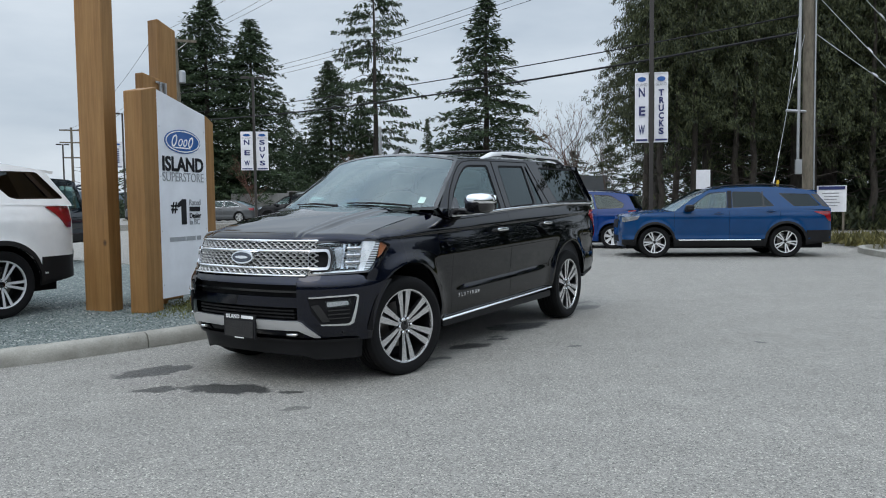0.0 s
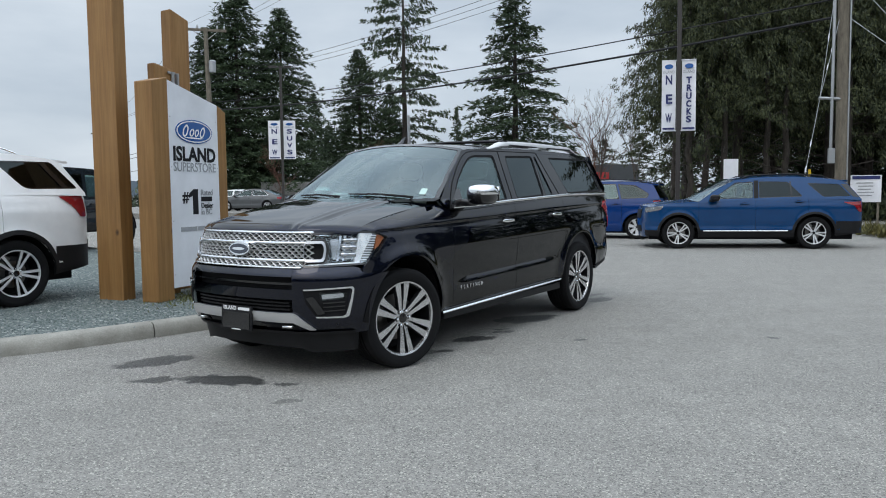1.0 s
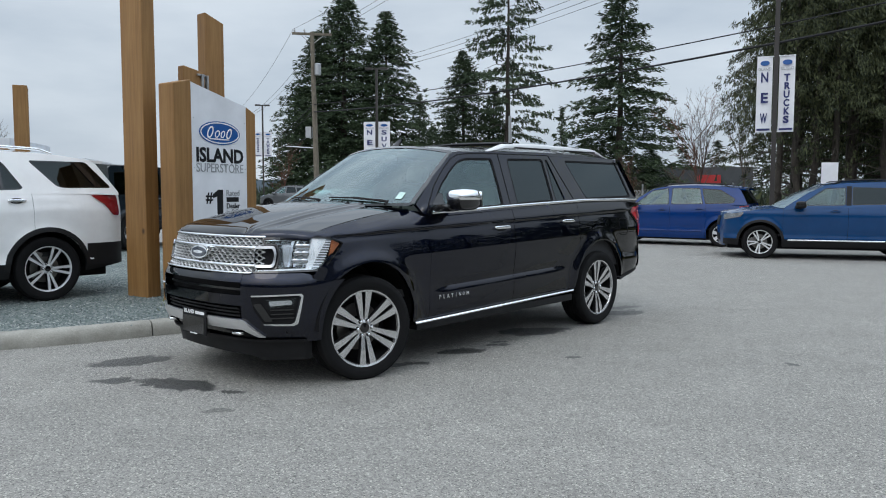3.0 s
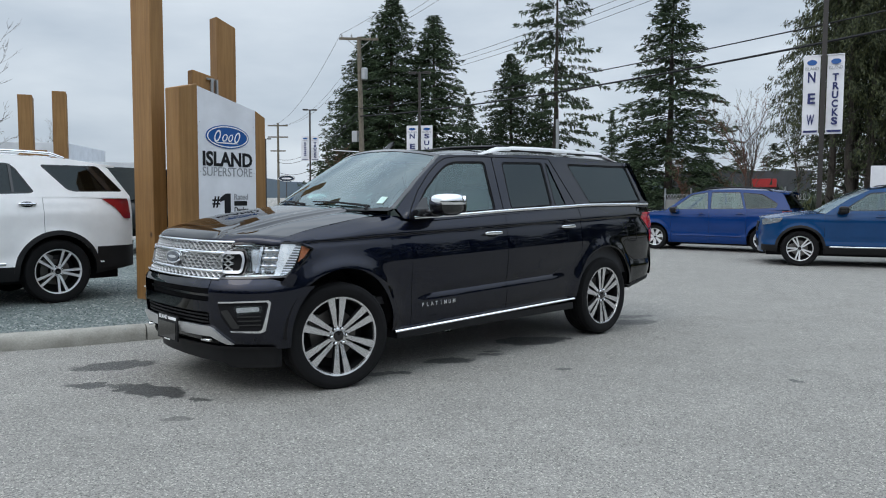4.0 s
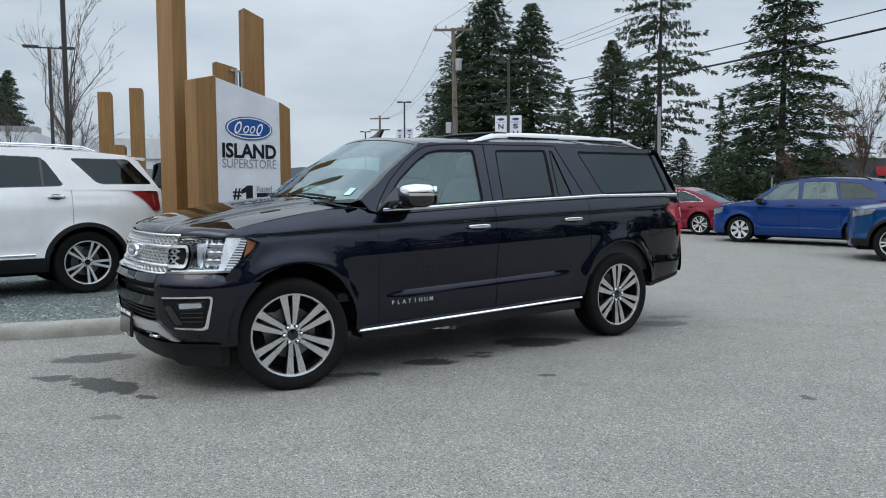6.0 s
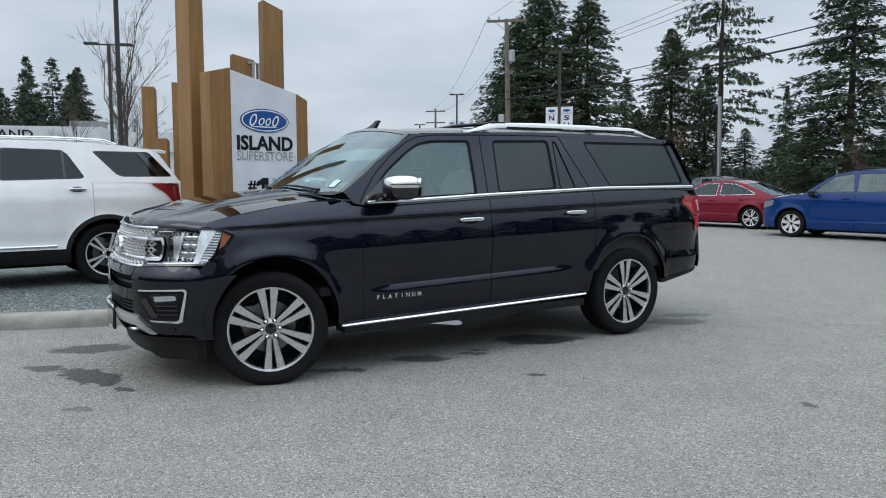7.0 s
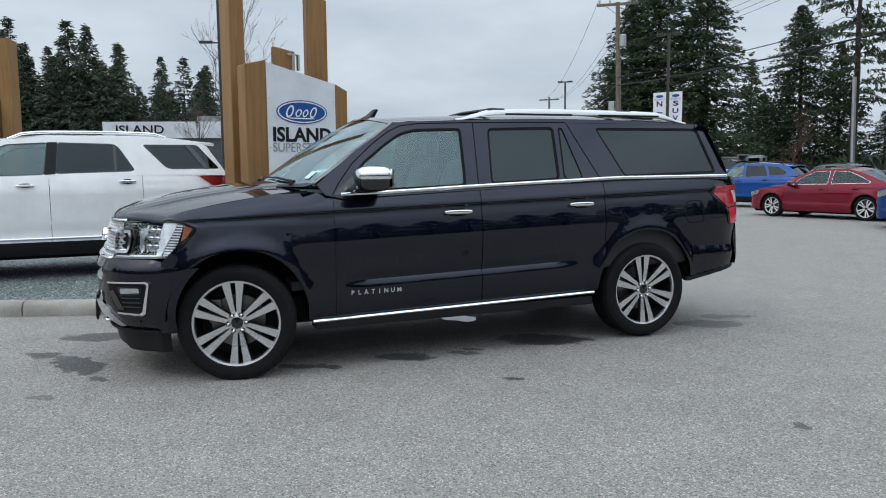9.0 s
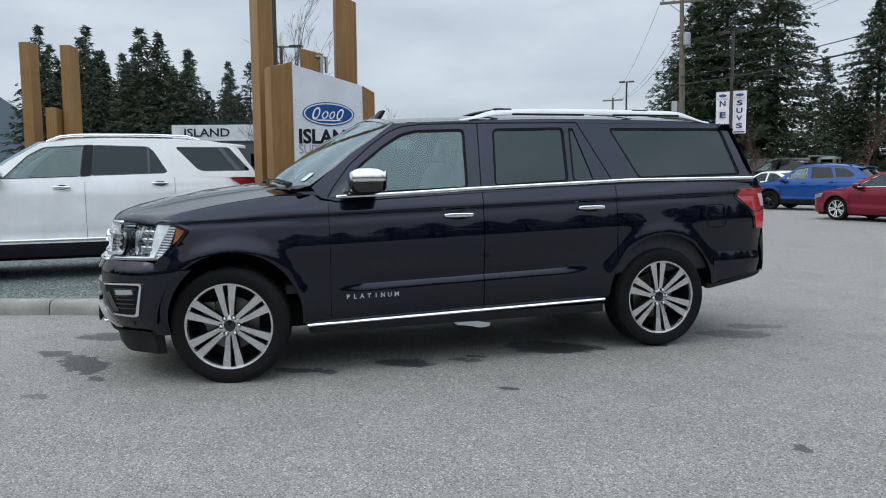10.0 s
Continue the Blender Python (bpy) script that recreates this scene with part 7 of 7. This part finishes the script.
    for x, e in ((-1.4, 0.0), (0.9, 0.6), (1.45, 1.2)):
        wire("power_line", (-23.7 + x, 59.1 + 0.4 * x, 14.8), (6.0 + e, 30.0 + e, 19.5), 1.2, 0.012, "thin power line from the cross-arm")
        wire("power_line", (-23.7 + x, 59.1 + 0.4 * x, 14.8), (-60.5 + x, 107.7, 12.9), 1.8, 0.015, "thin power line running off down the road")
    for z in (8.2, 8.7, 6.6):
        wire("power_line", (-23.7, 59.1, z), (-60.5, 107.7, z - 1.2), 1.5, 0.03, "thin cable running off down the road")


utility_poles()


def small_signs():
    s = empty("road_sign", pose(7.4, 23.6, 0, 0, 0, 4), "back of a white rectangular road sign on a post", "sign")
    part("sign_plate", boxes(((0, 0, 1.95), (0.42, 0.01, 0.66), 0.004)), M_BANNER, s)
    part("sign_post", boxes(((0.02, 0.03, 1.1), (0.06, 0.06, 2.2), 0.006)), M_GALV, s)
    b = empty("notice_board", pose(13.4, 28.9, 0, 0, 0, -6), "white notice board with dark bars of unreadable writing", "sign")
    part("board", boxes(((0, 0, 1.38), (1.0, 0.03, 0.95), 0.006)), M_BANNER, b)
    part("board_bar", boxes(((0, -0.02, 1.77), (0.9, 0.01, 0.12), 0)), M_NAVYP, b)
    for k in range(5):
        part("board_bar", boxes(((-0.05 + 0.04 * (k % 2), -0.02, 1.58 - 0.11 * k), (0.55 - 0.06 * (k % 3), 0.01, 0.035), 0)), M_GREYP, b)
    for x in (-0.42, 0.42):
        part("board_leg", boxes(((x, 0.04, 0.5), (0.07, 0.05, 1.0), 0.004)), M_POLEWOOD, b)


small_signs()


def oval_sign():
    b = empty("oval_sign", pose(-57.12, 104.40, 0, 0, 0, 28), "dark oval sign with pale rim on a far post", "sign")
    z = 4.32
    up = lambda y: (lambda a, c, d: Vector((a, y + d, c)))
    f = part("sign_face", plate(ellipse(0, z, 1.30, 0.52, 40), [], up(-0.05), 0.1), M_OVALCAR, b, smooth=30)
    part("sign_rim", plate(ellipse(0, z, 1.24, 0.48, 40), [ellipse(0, z, 1.15, 0.42, 40)], up(-0.06), 0.01), M_WHITEP, f)
    part("sign_stroke", plate(ellipse(0, z, 0.75, 0.14, 28), [], up(-0.06), 0.01), M_WHITEP, f)
    part("sign_post", boxes(((0, 0.02, z / 2 - 0.15), (0.12, 0.08, z - 0.3), 0.01)), M_LAMPPOST, b)


oval_sign()


def far_buildings():
    # long low pale building with lettered fascia
    d = Vector((5.48, 5.46, 0)).normalized()
    ang = math.degrees(math.atan2(d.y, d.x))
    b = empty("showroom", pose(-67.6, 38.7, 0, 0, 0, ang), "long low pale showroom with dark lettering on its fascia", "building")
    part("wall", boxes(((5.8, 6, 2.45), (11.4, 11.6, 4.9), 0.05)), M_BUILDD, b)
    part("fascia", boxes(((5.8, 5.4, 5.75), (11.6, 11, 1.6), 0.05)), M_BUILD, b)
    part("roof_unit", boxes(((8.7, 9, 7.1), (3.2, 2.4, 1.1), 0.05)), M_TRUCKBED, b)
    up = Matrix(((1, 0, 0), (0, 0, -1), (0, 1, 0))).to_4x4()
    letters("fascia_letters", "ISLAND", 1.15, Matrix.Translation((3.5, -0.13, 5.75)) @ up, M_BLACKP2, b, 0.03, bold=0.01, width=4.5)
    for k in range(3):
        part("window", boxes(((2.2 + 3.4 * k, 0.0, 2.2), (2.4, 0.06, 3.0), 0.02)), M_PRIV, b)
    g = empty("workshop", pose(-33.5, 41.0, 0, 0, 0, 28), "pale low workshop building behind the parked cars", "building")
    part("wall", boxes(((-2.5, 0, 1.75), (11, 8, 3.5), 0.05)), M_BUILD, g)
    part("roof", boxes(((-4.4, 0, 3.95), (7, 8.3, 1.3), 0.05)), M_BUILD, g)
    for k in range(3):
        part("bay_door", boxes(((-6.1 + 3.6 * k, -4.02, 1.4), (2.6, 0.08, 2.6), 0.02)), M_TRUCKBED, g)
    s = empty("roadside_shop", pose(3.2, 92, 0, 0, 0, 0), "dark grey roadside shop with a red sign", "building")
    part("wall", boxes(((4, 0, 2.2), (14, 8, 4.4), 0.05)), M_BUILDD, s)
    part("sign_block", boxes(((6.5, -4.25, 3.1), (2.4, 0.3, 0.9), 0.05)), M_RED_PLAIN, s, "red sign block")
    part("shop_window", boxes(((5, -4.03, 1.8), (6, 0.06, 1.6), 0.02)), M_PRIV, s)


far_buildings()


def mountains():
    def ridge(name, pts, y0, mat, label):
        bm = bmesh.new()
        top = [bm.verts.new(p) for p in pts]
        low = [bm.verts.new((p[0], p[1], -5)) for p in pts]
        back = [bm.verts.new((p[0] * 1.3, p[1] * 1.3, -5)) for p in pts]
        for k in range(len(pts) - 1):
            bm.faces.new((low[k], low[k + 1], top[k + 1], top[k]))
            bm.faces.new((top[k], top[k + 1], back[k + 1], back[k]))
        o = part(name, bm, mat, smooth=60)
        tagged(o, label, "mountain", kind="structure")
    pts = []
    for k in range(90):
        a = radians(88 + k * 1.15)
        n = noise.fractal(Vector((k * 0.09, 1.7, 0)), 1.0, 2.0, 5)
        hgt = 42 + 26 * n
        bump = 228 * math.exp(-(((k * 1.15 + 88 - 172) / 9.0) ** 2))
        pts.append((1800 * math.cos(a), 1800 * math.sin(a), max(14, hgt + bump + 16 * math.exp(-(((k * 1.15 + 88 - 126) / 6.0) ** 2)))))
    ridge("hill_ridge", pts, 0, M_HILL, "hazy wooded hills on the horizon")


mountains()


def security_fence():
    """Grey panel fence with coiled wire on its top, at the far edge of the lot."""
    a, b = Vector((1.0, 54.0, 0)), Vector((8.6, 46.0, 0))
    run = (b - a).length
    f = empty("security_fence", Matrix.Translation(a) @ Matrix.Rotation(math.atan2(b.y - a.y, b.x - a.x), 4, "Z"), "grey panel fence topped with coiled wire", "fence")
    n = int(run / 2.4)
    post = part("fence_post", boxes(((0, 0, 1.05), (0.08, 0.08, 2.1), 0.01)), M_GALV, f)
    panel = part("fence_panel", boxes(((1.2, 0.02, 0.68), (2.3, 0.03, 1.32), 0.005)), M_TRUCKBED, f)
    for k in range(1, n + 1):
        share(post, Matrix.Translation((2.4 * k, 0, 0)))
        if k < n:
            share(panel, Matrix.Translation((2.4 * k, 0, 0)))
    turns = int(run / 0.28)
    pts = [(run * i / (turns * 10), 0.17 * math.cos(2 * math.pi * i / 10), 1.54 + 0.17 * math.sin(2 * math.pi * i / 10)) for i in range(turns * 10 + 1)]
    part("wire_coil", bar(pts, 0.014, 4), M_GALV, f, "coiled steel wire")


security_fence()


# ---- trees ----
def conifer_mesh(name, height, radius, seed, base=0.08, step=0.42, per=5, droop=0.25, leaf=(0.34, 0.13), thick=6, gaps=0.0, mat=None, power=0.85, top_bare=0.0, hang=0.25):
    """Crown of a conifer: whorls of drooping boughs, each hung with small tapered sprays."""
    rnd = random.Random(seed)
    vs, fs = [], []
    z = height * base
    while z < height - 0.25:
        t = (z - height * base) / (height * (1 - base))
        reach = radius * max(0.04, (1 - t) ** power) * (1.0 if t > 0.12 else 0.75 + 2 * t)
        for k in range(per + rnd.choice((-1, 0, 1))):
            if rnd.random() < gaps:
                continue
            a = rnd.random() * 2 * math.pi
            ln = reach * rnd.uniform(0.62, 1.14)
            ca, sa = math.cos(a), math.sin(a)
            lift = rnd.uniform(-0.05, 0.18)
            dz = droop * rnd.uniform(0.6, 1.4)
            n = max(2, int(ln / 0.30))
            for i in range(n):
                s = (i + rnd.random()) / n
                if s < 0.12 and ln > 1.5:
                    continue
                r = s * ln
                side = rnd.gauss(0, 0.10 + 0.16 * ln * s * (1.15 - s))
                px, py = ca * r - sa * side, sa * r + ca * side
                pz = z + lift * r - dz * ln * s * s + 0.10 * ln * max(0, s - 0.75)
                for _ in range(max(1, int(thick * (0.55 + 0.45 * s)))):
                    l = leaf[0] * rnd.uniform(0.6, 1.5)
                    w = leaf[1] * rnd.uniform(0.6, 1.4)
                    da = a + rnd.gauss(0, 0.75)
                    el = rnd.gauss(-hang, 0.38)
                    d = Vector((math.cos(da) * math.cos(el), math.sin(da) * math.cos(el), math.sin(el)))
                    q = Vector((rnd.gauss(0, 1), rnd.gauss(0, 1), rnd.gauss(0, 1)))
                    c = d.cross(q)
                    if c.length < 1e-4:
                        continue
                    c = c.normalized() * w
                    o = Vector((px + rnd.gauss(0, 0.10), py + rnd.gauss(0, 0.10), pz + rnd.gauss(0, 0.09)))
                    j = len(vs)
                    vs += [tuple(o - d * l * 0.3), tuple(o + c * 0.5 + d * l * 0.12), tuple(o + d * l * 0.75), tuple(o - c * 0.5 + d * l * 0.22)]
                    fs.append((j, j + 1, j + 2, j + 3))
        z += step * rnd.uniform(0.7, 1.3) * (0.6 + 0.6 * (1 - t))
    me = bpy.data.meshes.new(name)
    me.from_pydata(vs, [], fs)
    me.materials.append(mat or M_FIR)
    return me


def trunk_mesh(height, r0, seed, boughs=0, reach=2.0, base=0.3):
    rnd = random.Random(seed)
    bm = bmesh.new()
    pts = [(rnd.gauss(0, 0.05), rnd.gauss(0, 0.05), height * k / 8) for k in range(9)]
    tube(bm, pts, [r0 * (1 - 0.92 * k / 8) for k in range(9)], 8)
    for k in range(boughs):
        t = base + (0.97 - base) * rnd.random()
        a = rnd.random() * 6.28
        ln = reach * (1.15 - t) * rnd.uniform(0.6, 1.2)
        z = height * t
        tube(bm, [(0, 0, z), (math.cos(a) * ln * 0.5, math.sin(a) * ln * 0.5, z + 0.1 * ln), (math.cos(a) * ln, math.sin(a) * ln, z - 0.05 * ln)], [r0 * 0.22 * (1.1 - t), r0 * 0.13 * (1.1 - t), 0.012], 5)
    return finish(bm, "trunk", M_BARK, 50)


def bare_mesh(height, seed, mat, spread=0.5, limbs=9, r0=0.09):
    """Leafless broadleaf: trunk, limbs, branches and twigs."""
    rnd = random.Random(seed)
    bm = bmesh.new()

    def grow_limb(p, d, ln, r, depth):
        mid = p + d * ln * 0.5 + Vector((rnd.gauss(0, 0.06), rnd.gauss(0, 0.06), 0.03)) * ln
        end = p + d * ln + Vector((rnd.gauss(0, 0.08), rnd.gauss(0, 0.08), 0.08)) * ln
        tube(bm, [p, mid, end], [r, r * 0.75, r * 0.45], 5 if depth < 2 else 3, False)
        if depth >= 4 or ln < 0.18:
            return
        for _ in range(rnd.choice((3, 4, 4)) if depth else limbs):
            t = rnd.uniform(0.25, 1.0) if depth else rnd.uniform(0.25, 0.98)
            q = p.lerp(mid, t * 2) if t < 0.5 else mid.lerp(end, t * 2 - 1)
            nd = (d + Vector((rnd.gauss(0, spread), rnd.gauss(0, spread), rnd.gauss(0.12, spread * 0.5)))).normalized()
            grow_limb(q, nd, ln * rnd.uniform(0.38, 0.6), max(0.006, r * 0.42), depth + 1)

    grow_limb(Vector((0, 0, 0)), Vector((0, 0, 1)), height * 0.62, r0, 0)
    return finish(bm, "branches", mat)


def place_tree(kind, trunk, crown, at, turn, scale, label, category="tree", group=""):
    t = empty(kind, Matrix.Translation(at) @ Matrix.Rotation(turn, 4, "Z"), label, category, group)
    for nm, me in (("trunk", trunk), ("crown", crown)):
        if me:
            o = new(nm, me)
            o.parent = t
            o.scale = scale
    return t


FIR_A = conifer_mesh("fir_a", 22, 7.2, 1, 0.03, 0.30, 8, 0.22, (0.34, 0.10), 10, 0.04, power=0.70)
FIR_B = conifer_mesh("fir_b", 21, 6.3, 2, 0.05, 0.38, 8, 0.22, (0.40, 0.11), 9, 0.06, power=0.80)
FIR_C = conifer_mesh("fir_c", 26, 6.6, 3, 0.26, 0.62, 5, 0.16, (0.42, 0.12), 11, 0.18, power=0.42, hang=0.6)
FIR_D = conifer_mesh("fir_d", 16, 4.6, 4, 0.03, 0.36, 7, 0.25, (0.36, 0.11), 8, 0.05)
FIR_E = conifer_mesh("fir_e", 14, 3.6, 5, 0.04, 0.5, 5, 0.2, (0.45, 0.16), 6, 0.10, mat=M_FIRHAZE)
CEDAR = conifer_mesh("cedar", 19, 5.2, 6, 0.19, 0.34, 7, 0.46, (0.17, 0.045), 24, 0.20, mat=M_CEDAR, power=0.6, hang=1.0)
CEDAR2 = conifer_mesh("cedar_b", 17, 4.8, 7, 0.26, 0.36, 7, 0.40, (0.17, 0.045), 24, 0.22, mat=M_CEDAR, power=0.55, hang=0.9)
FIR_F = conifer_mesh("fir_f", 17, 4.2, 9, 0.02, 0.36, 7, 0.30, (0.34, 0.10), 9, 0.12, power=1.05)
WOOD_A = conifer_mesh("wood_fir_a", 17.5, 6.2, 21, 0.02, 0.42, 7, 0.28, (0.50, 0.15), 6, 0.10, mat=M_FIRHAZE, power=1.0)
WOOD_B = conifer_mesh("wood_fir_b", 18, 5.2, 22, 0.04, 0.50, 6, 0.24, (0.50, 0.15), 6, 0.16, mat=M_FIRHAZE, power=0.95)
CEDAR_N = conifer_mesh("cedar_narrow", 13, 2.6, 12, 0.40, 0.32, 6, 0.6, (0.17, 0.045), 20, 0.15, mat=M_CEDAR, power=0.5, hang=1.0)
T_A, T_B, T_C, T_D = trunk_mesh(21.5, 0.38, 1), trunk_mesh(20.5, 0.34, 2, 40, 3.0, 0.15), trunk_mesh(25.7, 0.42, 3, 46, 5.0, 0.28), trunk_mesh(15.6, 0.25, 4)
T_CED = trunk_mesh(18.5, 0.30, 6, 30, 2.4, 0.06)

FIRS = [  # crown, trunk, x, y, turn, scale across, scale up
    (FIR_A, T_A, -27.8, 76.0, 0.4, 1.25, 1.03), (FIR_A, T_A, -23.8, 78.0, 2.1, 1.05, 0.95), (FIR_A, T_A, -31.2, 77.0, 4.0, 1.05, 0.86), (FIR_D, T_D, -34.5, 80, 1.0, 1.2, 0.85),
    (FIR_C, T_C, -12.1, 85.7, 0.8, 0.95, 1.12), (FIR_A, T_A, -17.9, 88.8, 3.0, 0.95, 0.84), (FIR_D, T_D, -14.8, 91.5, 0.2, 1.1, 0.92), (FIR_D, T_D, -10.2, 90.0, 1.7, 0.8, 0.45),
    (FIR_B, T_B, 0.5, 74.2, 2.6, 1.25, 1.02), (FIR_D, T_D, -26.6, 100.0, 0.5, 1.05, 0.94), (FIR_F, T_D, -7.6, 101.5, 2.2, 0.75, 0.76), (FIR_E, None, -5.0, 104.0, 0.2, 1.2, 0.62),
    (FIR_E, None, 4.5, 104.0, 0.9, 1.2, 0.46), (FIR_E, None, 8.0, 108.0, 1.9, 1.3, 0.56), (FIR_E, None, 12.0, 104.0, 2.9, 1.3, 0.60), (FIR_E, None, 16.0, 98.0, 0.3, 1.4, 0.62),
    (FIR_D, T_D, -20.8, 94, 2.0, 1.0, 0.72), (FIR_D, T_D, -22.5, 92, 1.0, 1.1, 0.62), (FIR_D, T_D, -30, 92, 1.4, 1.2, 0.60), (FIR_D, T_D, -6.5, 88, 3.4, 0.8, 0.38),
    (FIR_D, T_D, -2.6, 79, 1.2, 1.0, 0.45), (FIR_D, T_D, 3.4, 79, 0.2, 0.9, 0.40),
]
for crown, trunk, x, y, turn, sx, sz in FIRS:
    place_tree("fir_tree", trunk, crown, (x, y, 0), turn, (sx, sx, sz), "tall dark green fir beyond the road", group="firs along the road")
rnd_t = random.Random(11)
# woods on the far left
for k in range(54):
    a = -0.22 + 0.68 * (k % 18) / 17
    row = k // 18
    x, y = -90 + 26 * a + rnd_t.uniform(-1.4, 1.4) - 5 * row, 42 + 30 * a + rnd_t.uniform(-1.5, 1.5) + 4 * row
    s = rnd_t.uniform(0.72, 1.16) * (1.0 if a < 0.22 else 0.84)
    w = s * rnd_t.uniform(0.92, 1.2)
    place_tree("fir_tree", T_D, WOOD_A if k % 3 else WOOD_B, (x, y, 0), rnd_t.random() * 6, (w, w, s), "dark fir in the wood behind the showroom", group="firs behind the showroom")
# dense belt of cedars on the right
CEDARS = [(9.3, 38.5, 0.80, 0.92), (11.0, 36.2, 0.9, 1.05), (13.2, 38.8, 1.0, 1.15), (15.2, 36.8, 1.0, 1.05), (17.4, 38.2, 1.05, 1.18), (19.6, 36.4, 1.0, 1.1), (21.8, 38.4, 1.1, 1.12),
          (24.2, 36.6, 1.1, 1.15), (26.6, 38.2, 1.1, 1.1), (10.2, 43, 1.0, 0.85), (14.5, 43, 1.1, 1.1), (19, 43, 1.1, 1.15), (24, 43, 1.1, 1.15)]
for i, (x, y, sx, sz) in enumerate(CEDARS):
    place_tree("cedar_tree", T_CED, CEDAR if i % 2 else CEDAR2, (x, y, 0), i * 1.3, (sx, sx, sz), "dense dark cedar with drooping sprays beside the road", group="cedar belt")
T_NAR = trunk_mesh(12.8, 0.17, 14, 26, 2.2, 0.10)
for k, (x, y) in enumerate(((8.1, 35.4), (8.6, 35.0), (9.4, 35.2), (10.1, 34.9), (11.9, 35.1), (12.6, 34.8), (15.1, 34.6), (17.6, 34.7), (19.4, 34.4))):
    place_tree("cedar_tree", T_NAR, CEDAR_N, (x, y, 0), k * 2.1, (1, 1, 0.9 + 0.05 * (k % 4)), "slender cedar with a bare grey-brown lower trunk", group="cedar belt")
for k in range(2, 6):
    place_tree("fir_tree", T_A, FIR_A, (9.0 + 3.6 * k, 49 + (k % 3) * 2 - 0.9 * max(0, k - 6), 0), k * 0.9, (0.95, 0.95, 0.95 + 0.05 * (k % 3)), "dense dark fir behind the cedar belt", group="firs behind the cedars")
# unseen trees added behind the path, a dark band for the bodywork to mirror
for k in range(45):
    a = -2.6 + k * 0.078
    d = 47 + 6 * (k % 2)
    x, y = 6 + d * math.cos(a), 2 + d * math.sin(a)
    s = rnd_t.uniform(0.62, 0.86)
    place_tree("fir_tree", T_D, FIR_D, (x, y, 0), k, (s * 1.9, s * 1.9, s), "unseen fir added behind the path to darken reflections", group="firs round the lot")

BARE = bare_mesh(7.5, 3, M_TWIG, 0.42, 12, 0.06)
BARE2 = bare_mesh(6.0, 5, M_TWIGRED, 0.55, 11, 0.05)
BARE3 = bare_mesh(9.0, 8, M_TWIG, 0.34, 14, 0.075)
for me, x, y, s, turn, lb in ((BARE3, -27.0, 24.8, 1.0, 0, "leafless grey-brown tree beside the lamp post"), (BARE, -24.0, 24.0, 0.9, 2, "leafless grey-brown tree beside the lamp post"),
                              (BARE, -44, 39, 1.0, 1, "leafless tree in front of the showroom"), (BARE, -48.5, 37.5, 1.05, 3, "leafless tree in front of the showroom"), (BARE, -41, 44, 0.9, 5, "leafless tree in front of the showroom"),
                              (BARE3, 5.6, 41.0, 0.66, 0.5, "slender leafless tree near the cedar belt"), (BARE2, 5.0, 44.0, 1.1, 2.5, "reddish leafless tree near the cedar belt"),
                              (BARE2, -11.0, 62, 0.9, 0.7, "reddish leafless tree under the firs"), (BARE2, -19.0, 62, 0.9, 3.7, "reddish leafless tree under the firs"), (BARE2, -30.0, 66, 1.0, 1.7, "reddish leafless tree under the firs"),
                              (BARE2, 2.0, 64, 0.75, 4.0, "reddish leafless tree under the firs"), (BARE, 9.5, 57, 1.0, 0.3, "leafless tree near the cedar belt")):
    place_tree("bare_tree", None, me, (x, y, 0), turn, (s, s, s), lb, group="leafless trees")


def tuft_field(name, spots, n, size, mat, label, seed):
    rnd = random.Random(seed)
    vs, fs = [], []
    for _ in range(n):
        x, y, z = spots(rnd)
        a, l, w = rnd.random() * 6.28, size * rnd.uniform(0.5, 1.4), size * rnd.uniform(0.1, 0.3)
        dx, dy, tx, ty = math.cos(a) * w, math.sin(a) * w, rnd.gauss(0, 0.5) * l, rnd.gauss(0, 0.5) * l
        j = len(vs)
        vs += [(x - dx, y - dy, z), (x + dx, y + dy, z), (x + tx, y + ty, z + l)]
        fs.append((j, j + 1, j + 2))
    me = bpy.data.meshes.new(name)
    me.from_pydata(vs, [], fs)
    me.materials.append(mat)
    return tagged(new(name, me), label, "plants", kind="stuff")


build_verge()
tuft_field("verge_shrubs", lambda r: (lambda x: (x, 21.2 + 0.175 * (x - 10) + r.random() ** 0.7 * 3.2, 0.02 + abs(r.gauss(0, 0.10))))(r.uniform(11.2, 40)), 16000, 0.22, M_SCRUB, "low dry olive shrubs on the verge", 3)
tuft_field("hedge_undergrowth", lambda r: (r.uniform(7, 40), r.uniform(34.0, 37.5), abs(r.gauss(0, 0.45))), 14000, 0.35, M_CEDAR, "dark undergrowth below the cedars", 5)
tuft_field("moss_tufts", lambda r: (-2.45 + r.gauss(0, 0.22), 10.1 + r.gauss(0, 0.5), GRAVEL_Z - 0.02), 2600, 0.035, M_MOSS, "yellow-green moss round the sign's foot", 6)
tuft_field("far_undergrowth", lambda r: (r.uniform(-45, 20), r.uniform(84, 96), abs(r.gauss(0, 0.9))), 16000, 0.7, M_FIRHAZE, "dark undergrowth below the far firs", 7)
